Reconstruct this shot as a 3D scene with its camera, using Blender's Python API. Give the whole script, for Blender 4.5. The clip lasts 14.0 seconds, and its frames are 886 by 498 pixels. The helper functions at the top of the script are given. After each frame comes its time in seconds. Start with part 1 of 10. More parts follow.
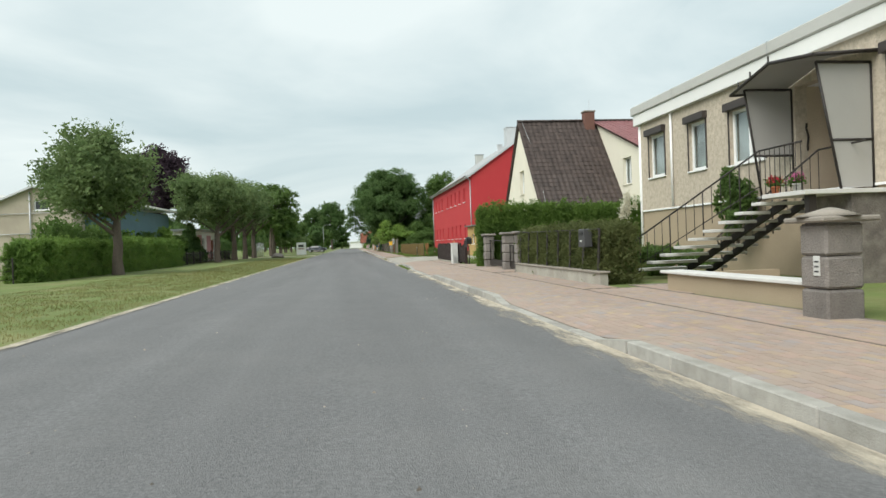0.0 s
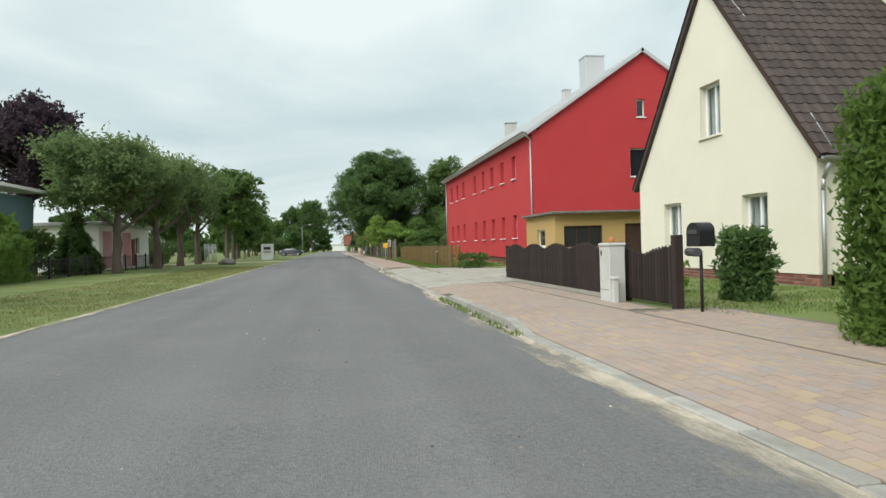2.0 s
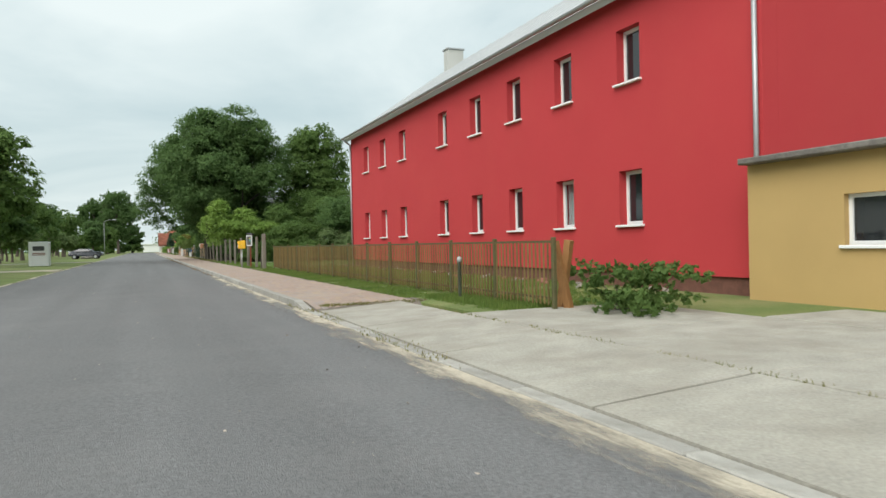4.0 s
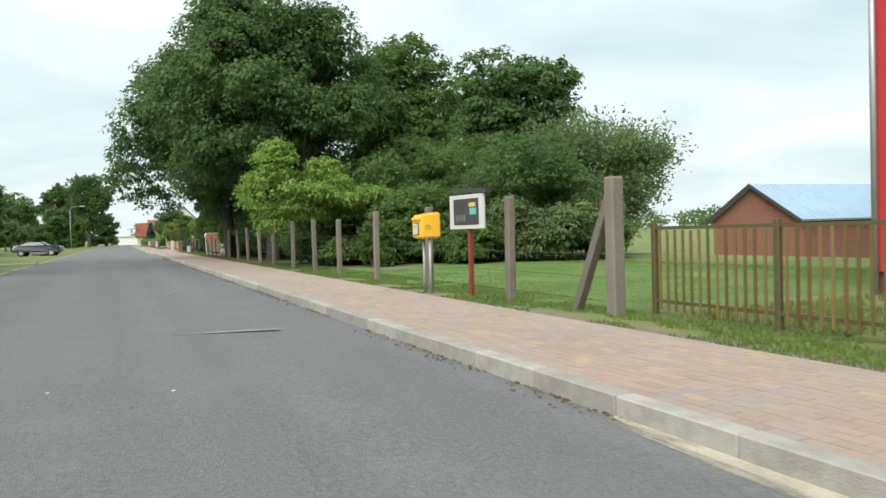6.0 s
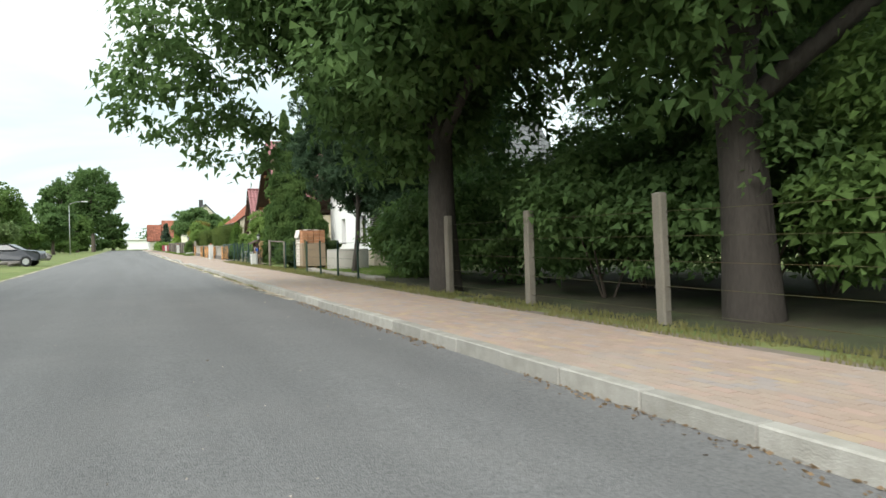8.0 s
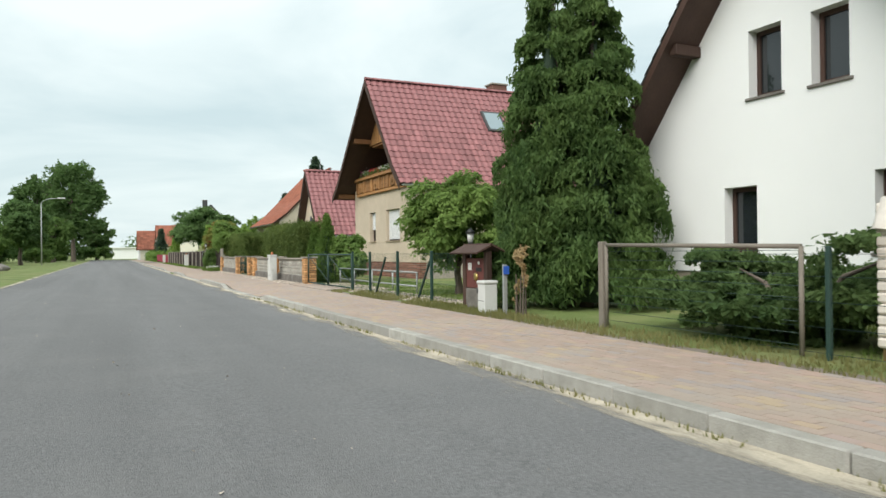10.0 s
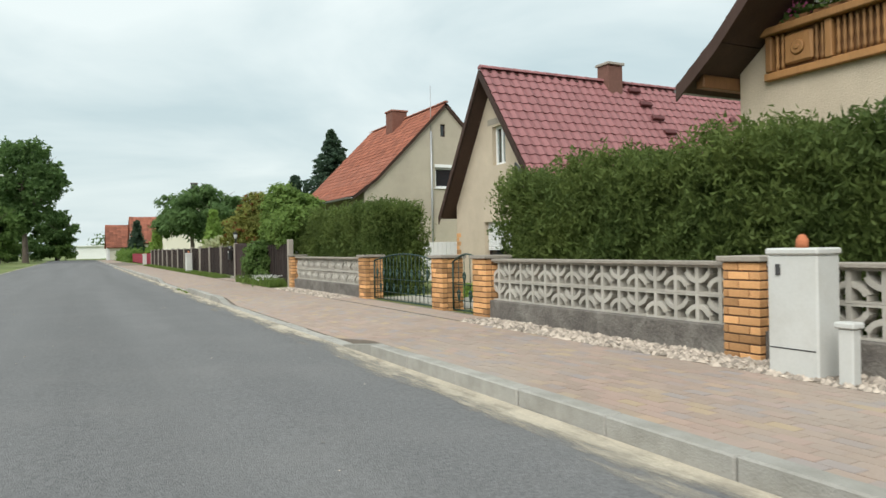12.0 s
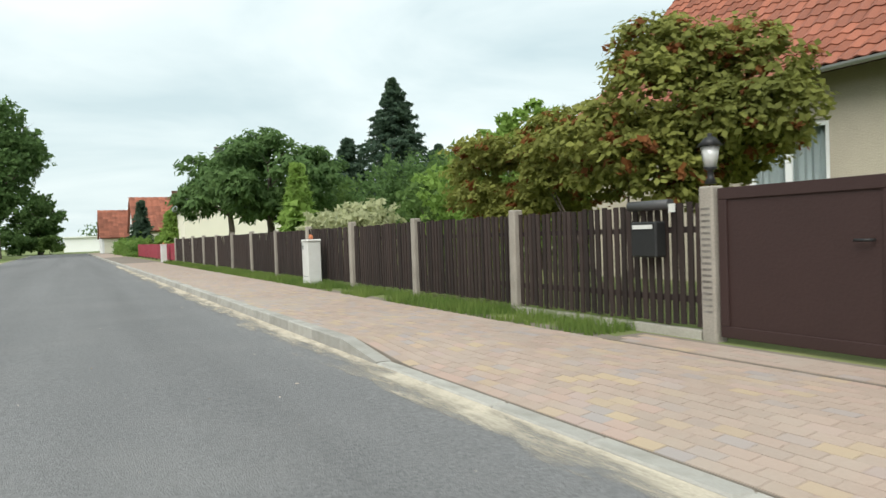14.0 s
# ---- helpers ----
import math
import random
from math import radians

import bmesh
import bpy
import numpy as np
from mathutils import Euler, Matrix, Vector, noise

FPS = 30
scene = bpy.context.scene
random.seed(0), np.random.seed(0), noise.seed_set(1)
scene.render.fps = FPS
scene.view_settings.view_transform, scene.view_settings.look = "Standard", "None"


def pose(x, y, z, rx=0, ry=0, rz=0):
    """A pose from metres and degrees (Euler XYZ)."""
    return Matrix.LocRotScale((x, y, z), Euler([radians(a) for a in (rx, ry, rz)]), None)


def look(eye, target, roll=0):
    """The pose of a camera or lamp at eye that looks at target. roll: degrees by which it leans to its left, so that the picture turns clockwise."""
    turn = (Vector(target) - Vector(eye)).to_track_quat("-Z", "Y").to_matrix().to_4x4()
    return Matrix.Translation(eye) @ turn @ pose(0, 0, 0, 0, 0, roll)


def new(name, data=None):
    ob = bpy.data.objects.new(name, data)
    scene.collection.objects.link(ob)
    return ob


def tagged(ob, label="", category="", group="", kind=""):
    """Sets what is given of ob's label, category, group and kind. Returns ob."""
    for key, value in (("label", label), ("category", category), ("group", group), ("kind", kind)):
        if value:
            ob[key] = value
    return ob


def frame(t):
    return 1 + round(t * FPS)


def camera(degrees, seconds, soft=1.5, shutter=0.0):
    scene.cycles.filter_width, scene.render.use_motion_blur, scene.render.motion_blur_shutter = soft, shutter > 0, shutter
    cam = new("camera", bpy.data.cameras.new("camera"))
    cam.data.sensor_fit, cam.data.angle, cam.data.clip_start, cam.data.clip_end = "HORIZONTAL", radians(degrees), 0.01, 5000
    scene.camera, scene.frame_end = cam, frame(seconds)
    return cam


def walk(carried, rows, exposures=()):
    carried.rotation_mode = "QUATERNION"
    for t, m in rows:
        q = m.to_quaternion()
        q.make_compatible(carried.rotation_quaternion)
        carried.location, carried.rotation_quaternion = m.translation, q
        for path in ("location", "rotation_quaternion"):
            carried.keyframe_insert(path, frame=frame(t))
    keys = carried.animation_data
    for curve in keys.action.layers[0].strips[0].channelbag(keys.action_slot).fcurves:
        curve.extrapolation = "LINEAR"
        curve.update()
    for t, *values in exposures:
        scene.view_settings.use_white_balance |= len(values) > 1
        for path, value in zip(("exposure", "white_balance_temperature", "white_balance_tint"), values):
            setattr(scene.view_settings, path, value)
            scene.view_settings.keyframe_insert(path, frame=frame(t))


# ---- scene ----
cam = camera(64.0, 14.0, shutter=0.04)
PATH = [
    (0, (-0.025, -6.977, 1.176), (0.234, -4.994, 1.158), -2.0),
    (0.5, (-0.013, -1.369, 1.192), (0.261, 0.612, 1.176), -1.8),
    (1, (-0.009, 4.878, 1.173), (0.287, 6.856, 1.161), -1.6),
    (1.5, (0.088, 10.735, 1.174), (0.396, 12.711, 1.163), -1.6),
    (2, (0.322, 16.96, 1.178), (0.627, 18.937, 1.168), -1.6),
    (4.5, (-0.001, 47.789, 1.178), (0.827, 49.609, 1.158), -1.3),
    (5, (-0.016, 55.122, 1.18), (0.8, 56.948, 1.16), -1.3),
    (5.5, (-0.134, 61.87, 1.179), (0.689, 63.693, 1.152), -1.5),
    (6, (-0.11, 69.323, 1.177), (0.72, 71.142, 1.13), -1.7),
    (6.5, (-0.135, 76.16, 1.18), (0.696, 77.979, 1.132), -1.4),
    (7, (-0.174, 83.449, 1.172), (0.645, 85.273, 1.128), -1.3),
    (9.5, (-0.846, 115.47, 1.175), (-0.019, 117.291, 1.174), -1.0),
    (10, (-0.844, 121.463, 1.198), (0.006, 123.274, 1.203), -0.7),
    (10.5, (-0.723, 127.381, 1.161), (0.142, 129.184, 1.172), -0.5),
    (11, (-0.694, 133.819, 1.177), (0.19, 135.613, 1.19), -0.6),
    (11.5, (-0.439, 139.961, 1.182), (0.461, 141.747, 1.193), -0.7),
    (12, (-0.186, 146.487, 1.18), (0.731, 148.264, 1.175), -1.1),
    (12.5, (-0.009, 152.352, 1.175), (0.919, 154.123, 1.156), -1.6),
    (13, (0.094, 158.643, 1.178), (1.027, 160.412, 1.142), -2.1),
    (13.5, (0.103, 164.424, 1.186), (1.042, 166.19, 1.147), -1.5),
    (14, (0.262, 170.891, 1.163), (1.197, 172.659, 1.118), -2.1),
]
walk(cam, [(t, look(e, g, r)) for t, e, g, r in PATH], [(0, 0.27), (2, 0.25), (4.5, 0.30), (5.5, 0.42), (6, 0.54), (6.5, 0.68), (7, 0.82), (9.5, 0.68), (10, 0.44), (10.5, 0.38), (11.5, 0.3), (13.5, 0.34), (14, 0.48)])

# ---- world and light ----
SUN_EL, SUN_AZ = radians(45), radians(232)
world = bpy.data.worlds.new("overcast_sky")
scene.world = world
world.use_nodes = True
wn, wl = world.node_tree.nodes, world.node_tree.links
wn.clear()


def wnode(kind, **kw):
    n = wn.new(kind)
    for k, v in kw.items():
        n.inputs[k].default_value = v
    return n


w_out = wn.new("ShaderNodeOutputWorld")
w_bg = wnode("ShaderNodeBackground", Strength=1.0)
w_sky = wn.new("ShaderNodeTexSky")
w_sky.sky_type = "NISHITA"
w_sky.sun_disc = False
w_sky.sun_elevation, w_sky.sun_rotation = SUN_EL, SUN_AZ
w_sky.dust_density = 4.0
w_tc = wn.new("ShaderNodeTexCoord")
w_sep = wn.new("ShaderNodeSeparateXYZ")
wl.new(w_tc.outputs["Generated"], w_sep.inputs[0])
w_zz = wn.new("ShaderNodeMath")
w_zz.operation = "MAXIMUM"
w_zz.inputs[1].default_value = 0.0
wl.new(w_sep.outputs["Z"], w_zz.inputs[0])
w_za = wn.new("ShaderNodeMath")
w_za.operation = "ADD"
w_za.inputs[1].default_value = 0.16
wl.new(w_zz.outputs[0], w_za.inputs[0])
w_div = wn.new("ShaderNodeVectorMath")
w_div.operation = "SCALE"
w_inv = wn.new("ShaderNodeMath")
w_inv.operation = "DIVIDE"
w_inv.inputs[0].default_value = 1.0
wl.new(w_za.outputs[0], w_inv.inputs[1])
wl.new(w_tc.outputs["Generated"], w_div.inputs[0])
wl.new(w_inv.outputs[0], w_div.inputs["Scale"])
w_noise = wnode("ShaderNodeTexNoise", Scale=0.75, Detail=7.0, Roughness=0.5, Distortion=0.5)
wl.new(w_div.outputs[0], w_noise.inputs["Vector"])
w_ramp = wn.new("ShaderNodeValToRGB")
w_ramp.color_ramp.elements[0].position, w_ramp.color_ramp.elements[0].color = 0.36, (0.44, 0.565, 0.595, 1)
w_ramp.color_ramp.elements[1].position, w_ramp.color_ramp.elements[1].color = 0.64, (0.77, 0.85, 0.84, 1)
wl.new(w_noise.outputs["Fac"], w_ramp.inputs[0])
# brighter veil towards the horizon
w_hor = wn.new("ShaderNodeMapRange")
w_hor.inputs["From Min"].default_value, w_hor.inputs["From Max"].default_value = 0.0, 0.35
w_hor.inputs["To Min"].default_value, w_hor.inputs["To Max"].default_value = 0.5, 0.0
wl.new(w_zz.outputs[0], w_hor.inputs["Value"])
w_veil = wn.new("ShaderNodeMix")
w_veil.data_type = "RGBA"
w_veil.inputs["B"].default_value = (0.72, 0.80, 0.79, 1)
wl.new(w_hor.outputs[0], w_veil.inputs["Factor"])
wl.new(w_ramp.outputs["Color"], w_veil.inputs["A"])
w_skys = wn.new("ShaderNodeVectorMath")
w_skys.operation = "SCALE"
w_skys.inputs["Scale"].default_value = 0.1
wl.new(w_sky.outputs["Color"], w_skys.inputs[0])
w_mix = wn.new("ShaderNodeMix")
w_mix.data_type = "RGBA"
w_mix.inputs["Factor"].default_value = 0.9
wl.new(w_skys.outputs[0], w_mix.inputs["A"])
wl.new(w_veil.outputs["Result"], w_mix.inputs["B"])
wl.new(w_mix.outputs["Result"], w_bg.inputs["Color"])
wl.new(w_bg.outputs[0], w_out.inputs[0])

sun_data = bpy.data.lights.new("sun", "SUN")
sun_data.energy, sun_data.angle, sun_data.color = 2.9, radians(50), (1.0, 0.985, 0.95)
sun = new("sun", sun_data)
sun.matrix_basis = look((-36, -28, 46), (0, 0, 0))

# ---- materials ----


def mat(name, color, rough=0.8, var=0.25, scale=6.0, fine=60.0, bump=0.15, metal=0.0, dirt=None, dirt_amt=0.0, dirt_scale=1.2,
        rnd=0.0, island=False, spec=0.35, stretch=None):
    """Plain matt surface with two scales of colour noise, optional stains, per-object or per-island shift and fine relief."""
    m = bpy.data.materials.new(name)
    m.use_nodes = True
    n, l = m.node_tree.nodes, m.node_tree.links
    bs = n["Principled BSDF"]
    bs.inputs["Roughness"].default_value = rough
    bs.inputs["Metallic"].default_value = metal
    bs.inputs["Specular IOR Level"].default_value = spec
    tc = n.new("ShaderNodeTexCoord")
    vec = tc.outputs["Object"]
    if stretch:
        mp = n.new("ShaderNodeMapping")
        mp.inputs["Scale"].default_value = stretch
        l.new(vec, mp.inputs[0])
        vec = mp.outputs[0]
    a = n.new("ShaderNodeTexNoise")
    a.inputs["Scale"].default_value, a.inputs["Detail"].default_value = scale, 5.0
    b = n.new("ShaderNodeTexNoise")
    b.inputs["Scale"].default_value, b.inputs["Detail"].default_value = fine, 3.0
    l.new(vec, a.inputs["Vector"]), l.new(vec, b.inputs["Vector"])
    add = n.new("ShaderNodeMath")
    add.operation = "ADD"
    l.new(a.outputs["Fac"], add.inputs[0]), l.new(b.outputs["Fac"], add.inputs[1])
    total = add.outputs[0]
    if rnd or island:
        src = n.new("ShaderNodeNewGeometry").outputs["Random Per Island"] if island else n.new("ShaderNodeObjectInfo").outputs["Random"]
        mul = n.new("ShaderNodeMath")
        mul.operation = "MULTIPLY_ADD"
        mul.inputs[1].default_value = rnd / max(var, 0.01)
        l.new(src, mul.inputs[0]), l.new(total, mul.inputs[2])
        mul2 = n.new("ShaderNodeMath")
        mul2.operation = "SUBTRACT"
        mul2.inputs[1].default_value = 0.5 * rnd / max(var, 0.01)
        l.new(mul.outputs[0], mul2.inputs[0])
        total = mul2.outputs[0]
    rng = n.new("ShaderNodeMapRange")
    rng.clamp = False
    rng.inputs["From Min"].default_value, rng.inputs["From Max"].default_value = 0.5, 1.5
    rng.inputs["To Min"].default_value, rng.inputs["To Max"].default_value = 1.0 - var, 1.0 + var
    l.new(total, rng.inputs["Value"])
    tone = n.new("ShaderNodeVectorMath")
    tone.operation = "SCALE"
    tone.inputs[0].default_value = color[:3]
    l.new(rng.outputs[0], tone.inputs["Scale"])
    col = tone.outputs[0]
    if dirt:
        d = n.new("ShaderNodeTexNoise")
        d.inputs["Scale"].default_value, d.inputs["Detail"].default_value = dirt_scale, 7.0
        d.inputs["Roughness"].default_value = 0.65
        l.new(vec, d.inputs["Vector"])
        dr = n.new("ShaderNodeMapRange")
        dr.inputs["From Min"].default_value, dr.inputs["From Max"].default_value = 0.46, 0.68
        dr.inputs["To Min"].default_value, dr.inputs["To Max"].default_value = 0.0, dirt_amt
        l.new(d.outputs["Fac"], dr.inputs["Value"])
        mx = n.new("ShaderNodeMix")
        mx.data_type = "RGBA"
        mx.inputs["B"].default_value = (*dirt[:3], 1)
        l.new(dr.outputs[0], mx.inputs["Factor"]), l.new(col, mx.inputs["A"])
        col = mx.outputs["Result"]
    l.new(col, bs.inputs["Base Color"])
    if bump:
        bp = n.new("ShaderNodeBump")
        bp.inputs["Strength"].default_value, bp.inputs["Distance"].default_value = bump, 0.02
        l.new(b.outputs["Fac"], bp.inputs["Height"])
        l.new(bp.outputs[0], bs.inputs["Normal"])
    return m


def leaf_mat(name, color, light, rough=0.65):
    """Leaf: two greens mixed per leaf and by large patches, partly translucent."""
    m = bpy.data.materials.new(name)
    m.use_nodes = True
    n, l = m.node_tree.nodes, m.node_tree.links
    bs = n["Principled BSDF"]
    bs.inputs["Roughness"].default_value = rough
    bs.inputs["Specular IOR Level"].default_value = 0.16
    geo = n.new("ShaderNodeNewGeometry")
    tc = n.new("ShaderNodeTexCoord")
    a = n.new("ShaderNodeTexNoise")
    a.inputs["Scale"].default_value, a.inputs["Detail"].default_value = 0.9, 3.0
    l.new(tc.outputs["Object"], a.inputs["Vector"])
    f = n.new("ShaderNodeMath")
    f.operation = "MULTIPLY_ADD"
    f.inputs[1].default_value, f.use_clamp = 0.34, True
    l.new(geo.outputs["Random Per Island"], f.inputs[0])
    g = n.new("ShaderNodeMapRange")
    g.inputs["From Min"].default_value, g.inputs["From Max"].default_value = 0.3, 0.7
    g.inputs["To Min"].default_value, g.inputs["To Max"].default_value = 0.0, 0.66
    l.new(a.outputs["Fac"], g.inputs["Value"])
    l.new(g.outputs[0], f.inputs[2])
    mx = n.new("ShaderNodeMix")
    mx.data_type = "RGBA"
    mx.inputs["A"].default_value, mx.inputs["B"].default_value = (*color, 1), (*light, 1)
    l.new(f.outputs[0], mx.inputs["Factor"])
    l.new(mx.outputs["Result"], bs.inputs["Base Color"])
    tr = n.new("ShaderNodeBsdfTranslucent")
    l.new(mx.outputs["Result"], tr.inputs["Color"])
    ms = n.new("ShaderNodeMixShader")
    ms.inputs[0].default_value = 0.5
    l.new(bs.outputs[0], ms.inputs[1]), l.new(tr.outputs[0], ms.inputs[2])
    l.new(ms.outputs[0], n["Material Output"].inputs[0])
    return m


def glass_mat(name, tint):
    """Window glass seen from outside: dark behind, mirror-like in front."""
    m = bpy.data.materials.new(name)
    m.use_nodes = True
    bs = m.node_tree.nodes["Principled BSDF"]
    bs.inputs["Base Color"].default_value = (*tint, 1)
    bs.inputs["Roughness"].default_value = 0.04
    bs.inputs["Specular IOR Level"].default_value = 0.7
    return m


M = {}
M["asphalt"] = mat("asphalt", (0.168, 0.167, 0.166), 0.92, 0.50, 34.0, 95.0, 0.6, dirt=(0.215, 0.21, 0.203), dirt_amt=0.35, dirt_scale=0.7, spec=0.2)
M["sand"] = mat("kerbside_sand", (0.46, 0.40, 0.31), 0.95, 0.3, 3.0, 60.0, 0.5, dirt=(0.25, 0.22, 0.18), dirt_amt=0.5, dirt_scale=2.5)
M["sand_edge"] = mat("kerbside_sand_patches", (0.52, 0.46, 0.36), 0.95, 0.3, 3.0, 60.0, 0.5, dirt=(0.25, 0.22, 0.18), dirt_amt=0.45, dirt_scale=2.5)


def ragged(m, reach):
    """Lets a thin layer break up into patches away from its own x = 0 edge."""
    n, l = m.node_tree.nodes, m.node_tree.links
    tc = n.new("ShaderNodeTexCoord")
    sep = n.new("ShaderNodeSeparateXYZ")
    l.new(tc.outputs["Object"], sep.inputs[0])
    mp = n.new("ShaderNodeMapping")
    mp.inputs["Scale"].default_value = (2.2, 0.42, 1.0)
    l.new(tc.outputs["Object"], mp.inputs[0])
    a = n.new("ShaderNodeTexNoise")
    a.inputs["Scale"].default_value, a.inputs["Detail"].default_value, a.inputs["Roughness"].default_value = 1.3, 9.0, 0.74
    l.new(mp.outputs[0], a.inputs["Vector"])
    ab = n.new("ShaderNodeMath")
    ab.operation = "ABSOLUTE"
    l.new(sep.outputs["X"], ab.inputs[0])
    f = n.new("ShaderNodeMath")
    f.operation = "MULTIPLY_ADD"
    f.inputs[1].default_value = -0.30 / reach
    l.new(ab.outputs[0], f.inputs[0]), l.new(a.outputs["Fac"], f.inputs[2])
    r = n.new("ShaderNodeMapRange")
    r.inputs["From Min"].default_value, r.inputs["From Max"].default_value = 0.28, 0.50
    r.inputs["To Max"].default_value = 0.9
    l.new(f.outputs[0], r.inputs["Value"])
    tr = n.new("ShaderNodeBsdfTransparent")
    ms = n.new("ShaderNodeMixShader")
    l.new(r.outputs[0], ms.inputs[0]), l.new(tr.outputs[0], ms.inputs[1]), l.new(n["Principled BSDF"].outputs[0], ms.inputs[2])
    l.new(ms.outputs[0], n["Material Output"].inputs[0])


ragged(M["sand_edge"], 0.46)


def streaked(m, scale, low, high):
    """Long soft streaks that run with the road, as traffic and patching leave them."""
    n, l = m.node_tree.nodes, m.node_tree.links
    bs = n["Principled BSDF"]
    tc = n.new("ShaderNodeTexCoord")
    mp = n.new("ShaderNodeMapping")
    mp.inputs["Scale"].default_value = scale
    a = n.new("ShaderNodeTexNoise")
    a.inputs["Scale"].default_value, a.inputs["Detail"].default_value = 1.0, 4.0
    r = n.new("ShaderNodeMapRange")
    r.inputs["From Min"].default_value, r.inputs["From Max"].default_value = 0.3, 0.7
    r.inputs["To Min"].default_value, r.inputs["To Max"].default_value = low, high
    sc = n.new("ShaderNodeVectorMath")
    sc.operation = "SCALE"
    l.new(tc.outputs["Object"], mp.inputs[0]), l.new(mp.outputs[0], a.inputs["Vector"]), l.new(a.outputs["Fac"], r.inputs["Value"])
    l.new(bs.inputs["Base Color"].links[0].from_socket, sc.inputs[0]), l.new(r.outputs[0], sc.inputs["Scale"])
    l.new(sc.outputs[0], bs.inputs["Base Color"])


streaked(M["asphalt"], (1.1, 0.035, 1.0), 0.90, 1.10)
M["kerb"] = mat("kerb_concrete", (0.36, 0.345, 0.31), 0.9, 0.22, 3.0, 70.0, 0.4, dirt=(0.21, 0.20, 0.165), dirt_amt=0.65, dirt_scale=2.2, rnd=0.16)
M["paver"] = mat("paving_brick", (0.345, 0.264, 0.214), 0.9, 0.16, 0.6, 60.0, 0.25, dirt=(0.36, 0.315, 0.265), dirt_amt=0.6, dirt_scale=0.5, rnd=0.06, island=True)
M["paver_obj"] = mat("paving_brick_single", (0.345, 0.264, 0.214), 0.9, 0.16, 0.6, 60.0, 0.25, dirt=(0.36, 0.315, 0.265), dirt_amt=0.6, dirt_scale=0.5, rnd=0.06)


def two_tone(m, color, island, share_of=0.4, draw=17.3):
    """Tints a share of the pieces towards a second colour."""
    n, l = m.node_tree.nodes, m.node_tree.links
    bs = n["Principled BSDF"]
    src = n.new("ShaderNodeNewGeometry").outputs["Random Per Island"] if island else n.new("ShaderNodeObjectInfo").outputs["Random"]
    a = n.new("ShaderNodeMath")
    a.operation = "MULTIPLY"
    a.inputs[1].default_value = draw
    b = n.new("ShaderNodeMath")
    b.operation = "FRACT"
    r = n.new("ShaderNodeMapRange")
    r.inputs["From Min"].default_value, r.inputs["From Max"].default_value = 1.0 - share_of, 1.0
    r.inputs["To Min"].default_value, r.inputs["To Max"].default_value = 0.0, 0.6
    mx = n.new("ShaderNodeMix")
    mx.data_type = "RGBA"
    mx.inputs["B"].default_value = (*color, 1)
    l.new(src, a.inputs[0]), l.new(a.outputs[0], b.inputs[0]), l.new(b.outputs[0], r.inputs["Value"])
    l.new(r.outputs[0], mx.inputs["Factor"]), l.new(bs.inputs["Base Color"].links[0].from_socket, mx.inputs["A"])
    l.new(mx.outputs["Result"], bs.inputs["Base Color"])


for k, isl in (("paver", True), ("paver_obj", False)):
    two_tone(M[k], (0.44, 0.335, 0.20), isl, 0.20)
    two_tone(M[k], (0.29, 0.275, 0.28), isl, 0.26, 41.7)
    two_tone(M[k], (0.41, 0.285, 0.235), isl, 0.24, 73.1)
M["joint"] = mat("paving_joint_sand", (0.19, 0.16, 0.13), 0.95, 0.3, 4.0, 80.0, 0.4)
M["slab"] = mat("old_concrete_slab", (0.36, 0.34, 0.29), 0.92, 0.3, 2.5, 40.0, 0.5, dirt=(0.25, 0.225, 0.18), dirt_amt=0.6, dirt_scale=0.9)
M["soil"] = mat("garden_soil", (0.19, 0.15, 0.11), 0.95, 0.4, 2.0, 50.0, 0.7)
M["gravel"] = mat("pale_gravel", (0.37, 0.315, 0.26), 0.9, 0.25, 2.0, 50.0, 0.4, rnd=0.5, island=True)
M["grass_base"] = mat("lawn", (0.135, 0.178, 0.052), 0.95, 0.45, 0.5, 45.0, 0.9, dirt=(0.27, 0.245, 0.115), dirt_amt=0.65, dirt_scale=0.45)
M["grass_fresh"] = mat("fresh_lawn", (0.105, 0.185, 0.042), 0.95, 0.4, 0.6, 45.0, 0.9, dirt=(0.19, 0.235, 0.075), dirt_amt=0.6, dirt_scale=0.5)
# brown-green soil whose darkness also carries the shade under the trees
M["shaded_soil"] = mat("shaded_woodland_soil", (0.062, 0.058, 0.034), 0.95, 0.5, 1.5, 40.0, 0.8, dirt=(0.055, 0.085, 0.028), dirt_amt=0.7, dirt_scale=0.8)
M["grass_blade"] = leaf_mat("grass_blade", (0.10, 0.175, 0.04), (0.22, 0.29, 0.075))
M["grass_dry"] = leaf_mat("dry_grass_blade", (0.145, 0.165, 0.048), (0.32, 0.285, 0.13))
M["leaf_maple"] = leaf_mat("leaf_dark_maple", (0.072, 0.132, 0.046), (0.150, 0.240, 0.078))
M["leaf_mid"] = leaf_mat("leaf_mid_green", (0.078, 0.138, 0.038), (0.170, 0.260, 0.074))
M["leaf_light"] = leaf_mat("leaf_light_green", (0.165, 0.270, 0.060), (0.320, 0.450, 0.110))
M["leaf_apple"] = leaf_mat("leaf_apple_tree", (0.115, 0.195, 0.048), (0.240, 0.340, 0.090))
M["leaf_wind"] = leaf_mat("leaf_windblown", (0.100, 0.160, 0.062), (0.240, 0.315, 0.130))
M["leaf_purple"] = leaf_mat("leaf_purple", (0.045, 0.032, 0.042), (0.100, 0.070, 0.085))
M["leaf_hedge"] = leaf_mat("leaf_garden_hedge", (0.060, 0.098, 0.028), (0.175, 0.225, 0.062))
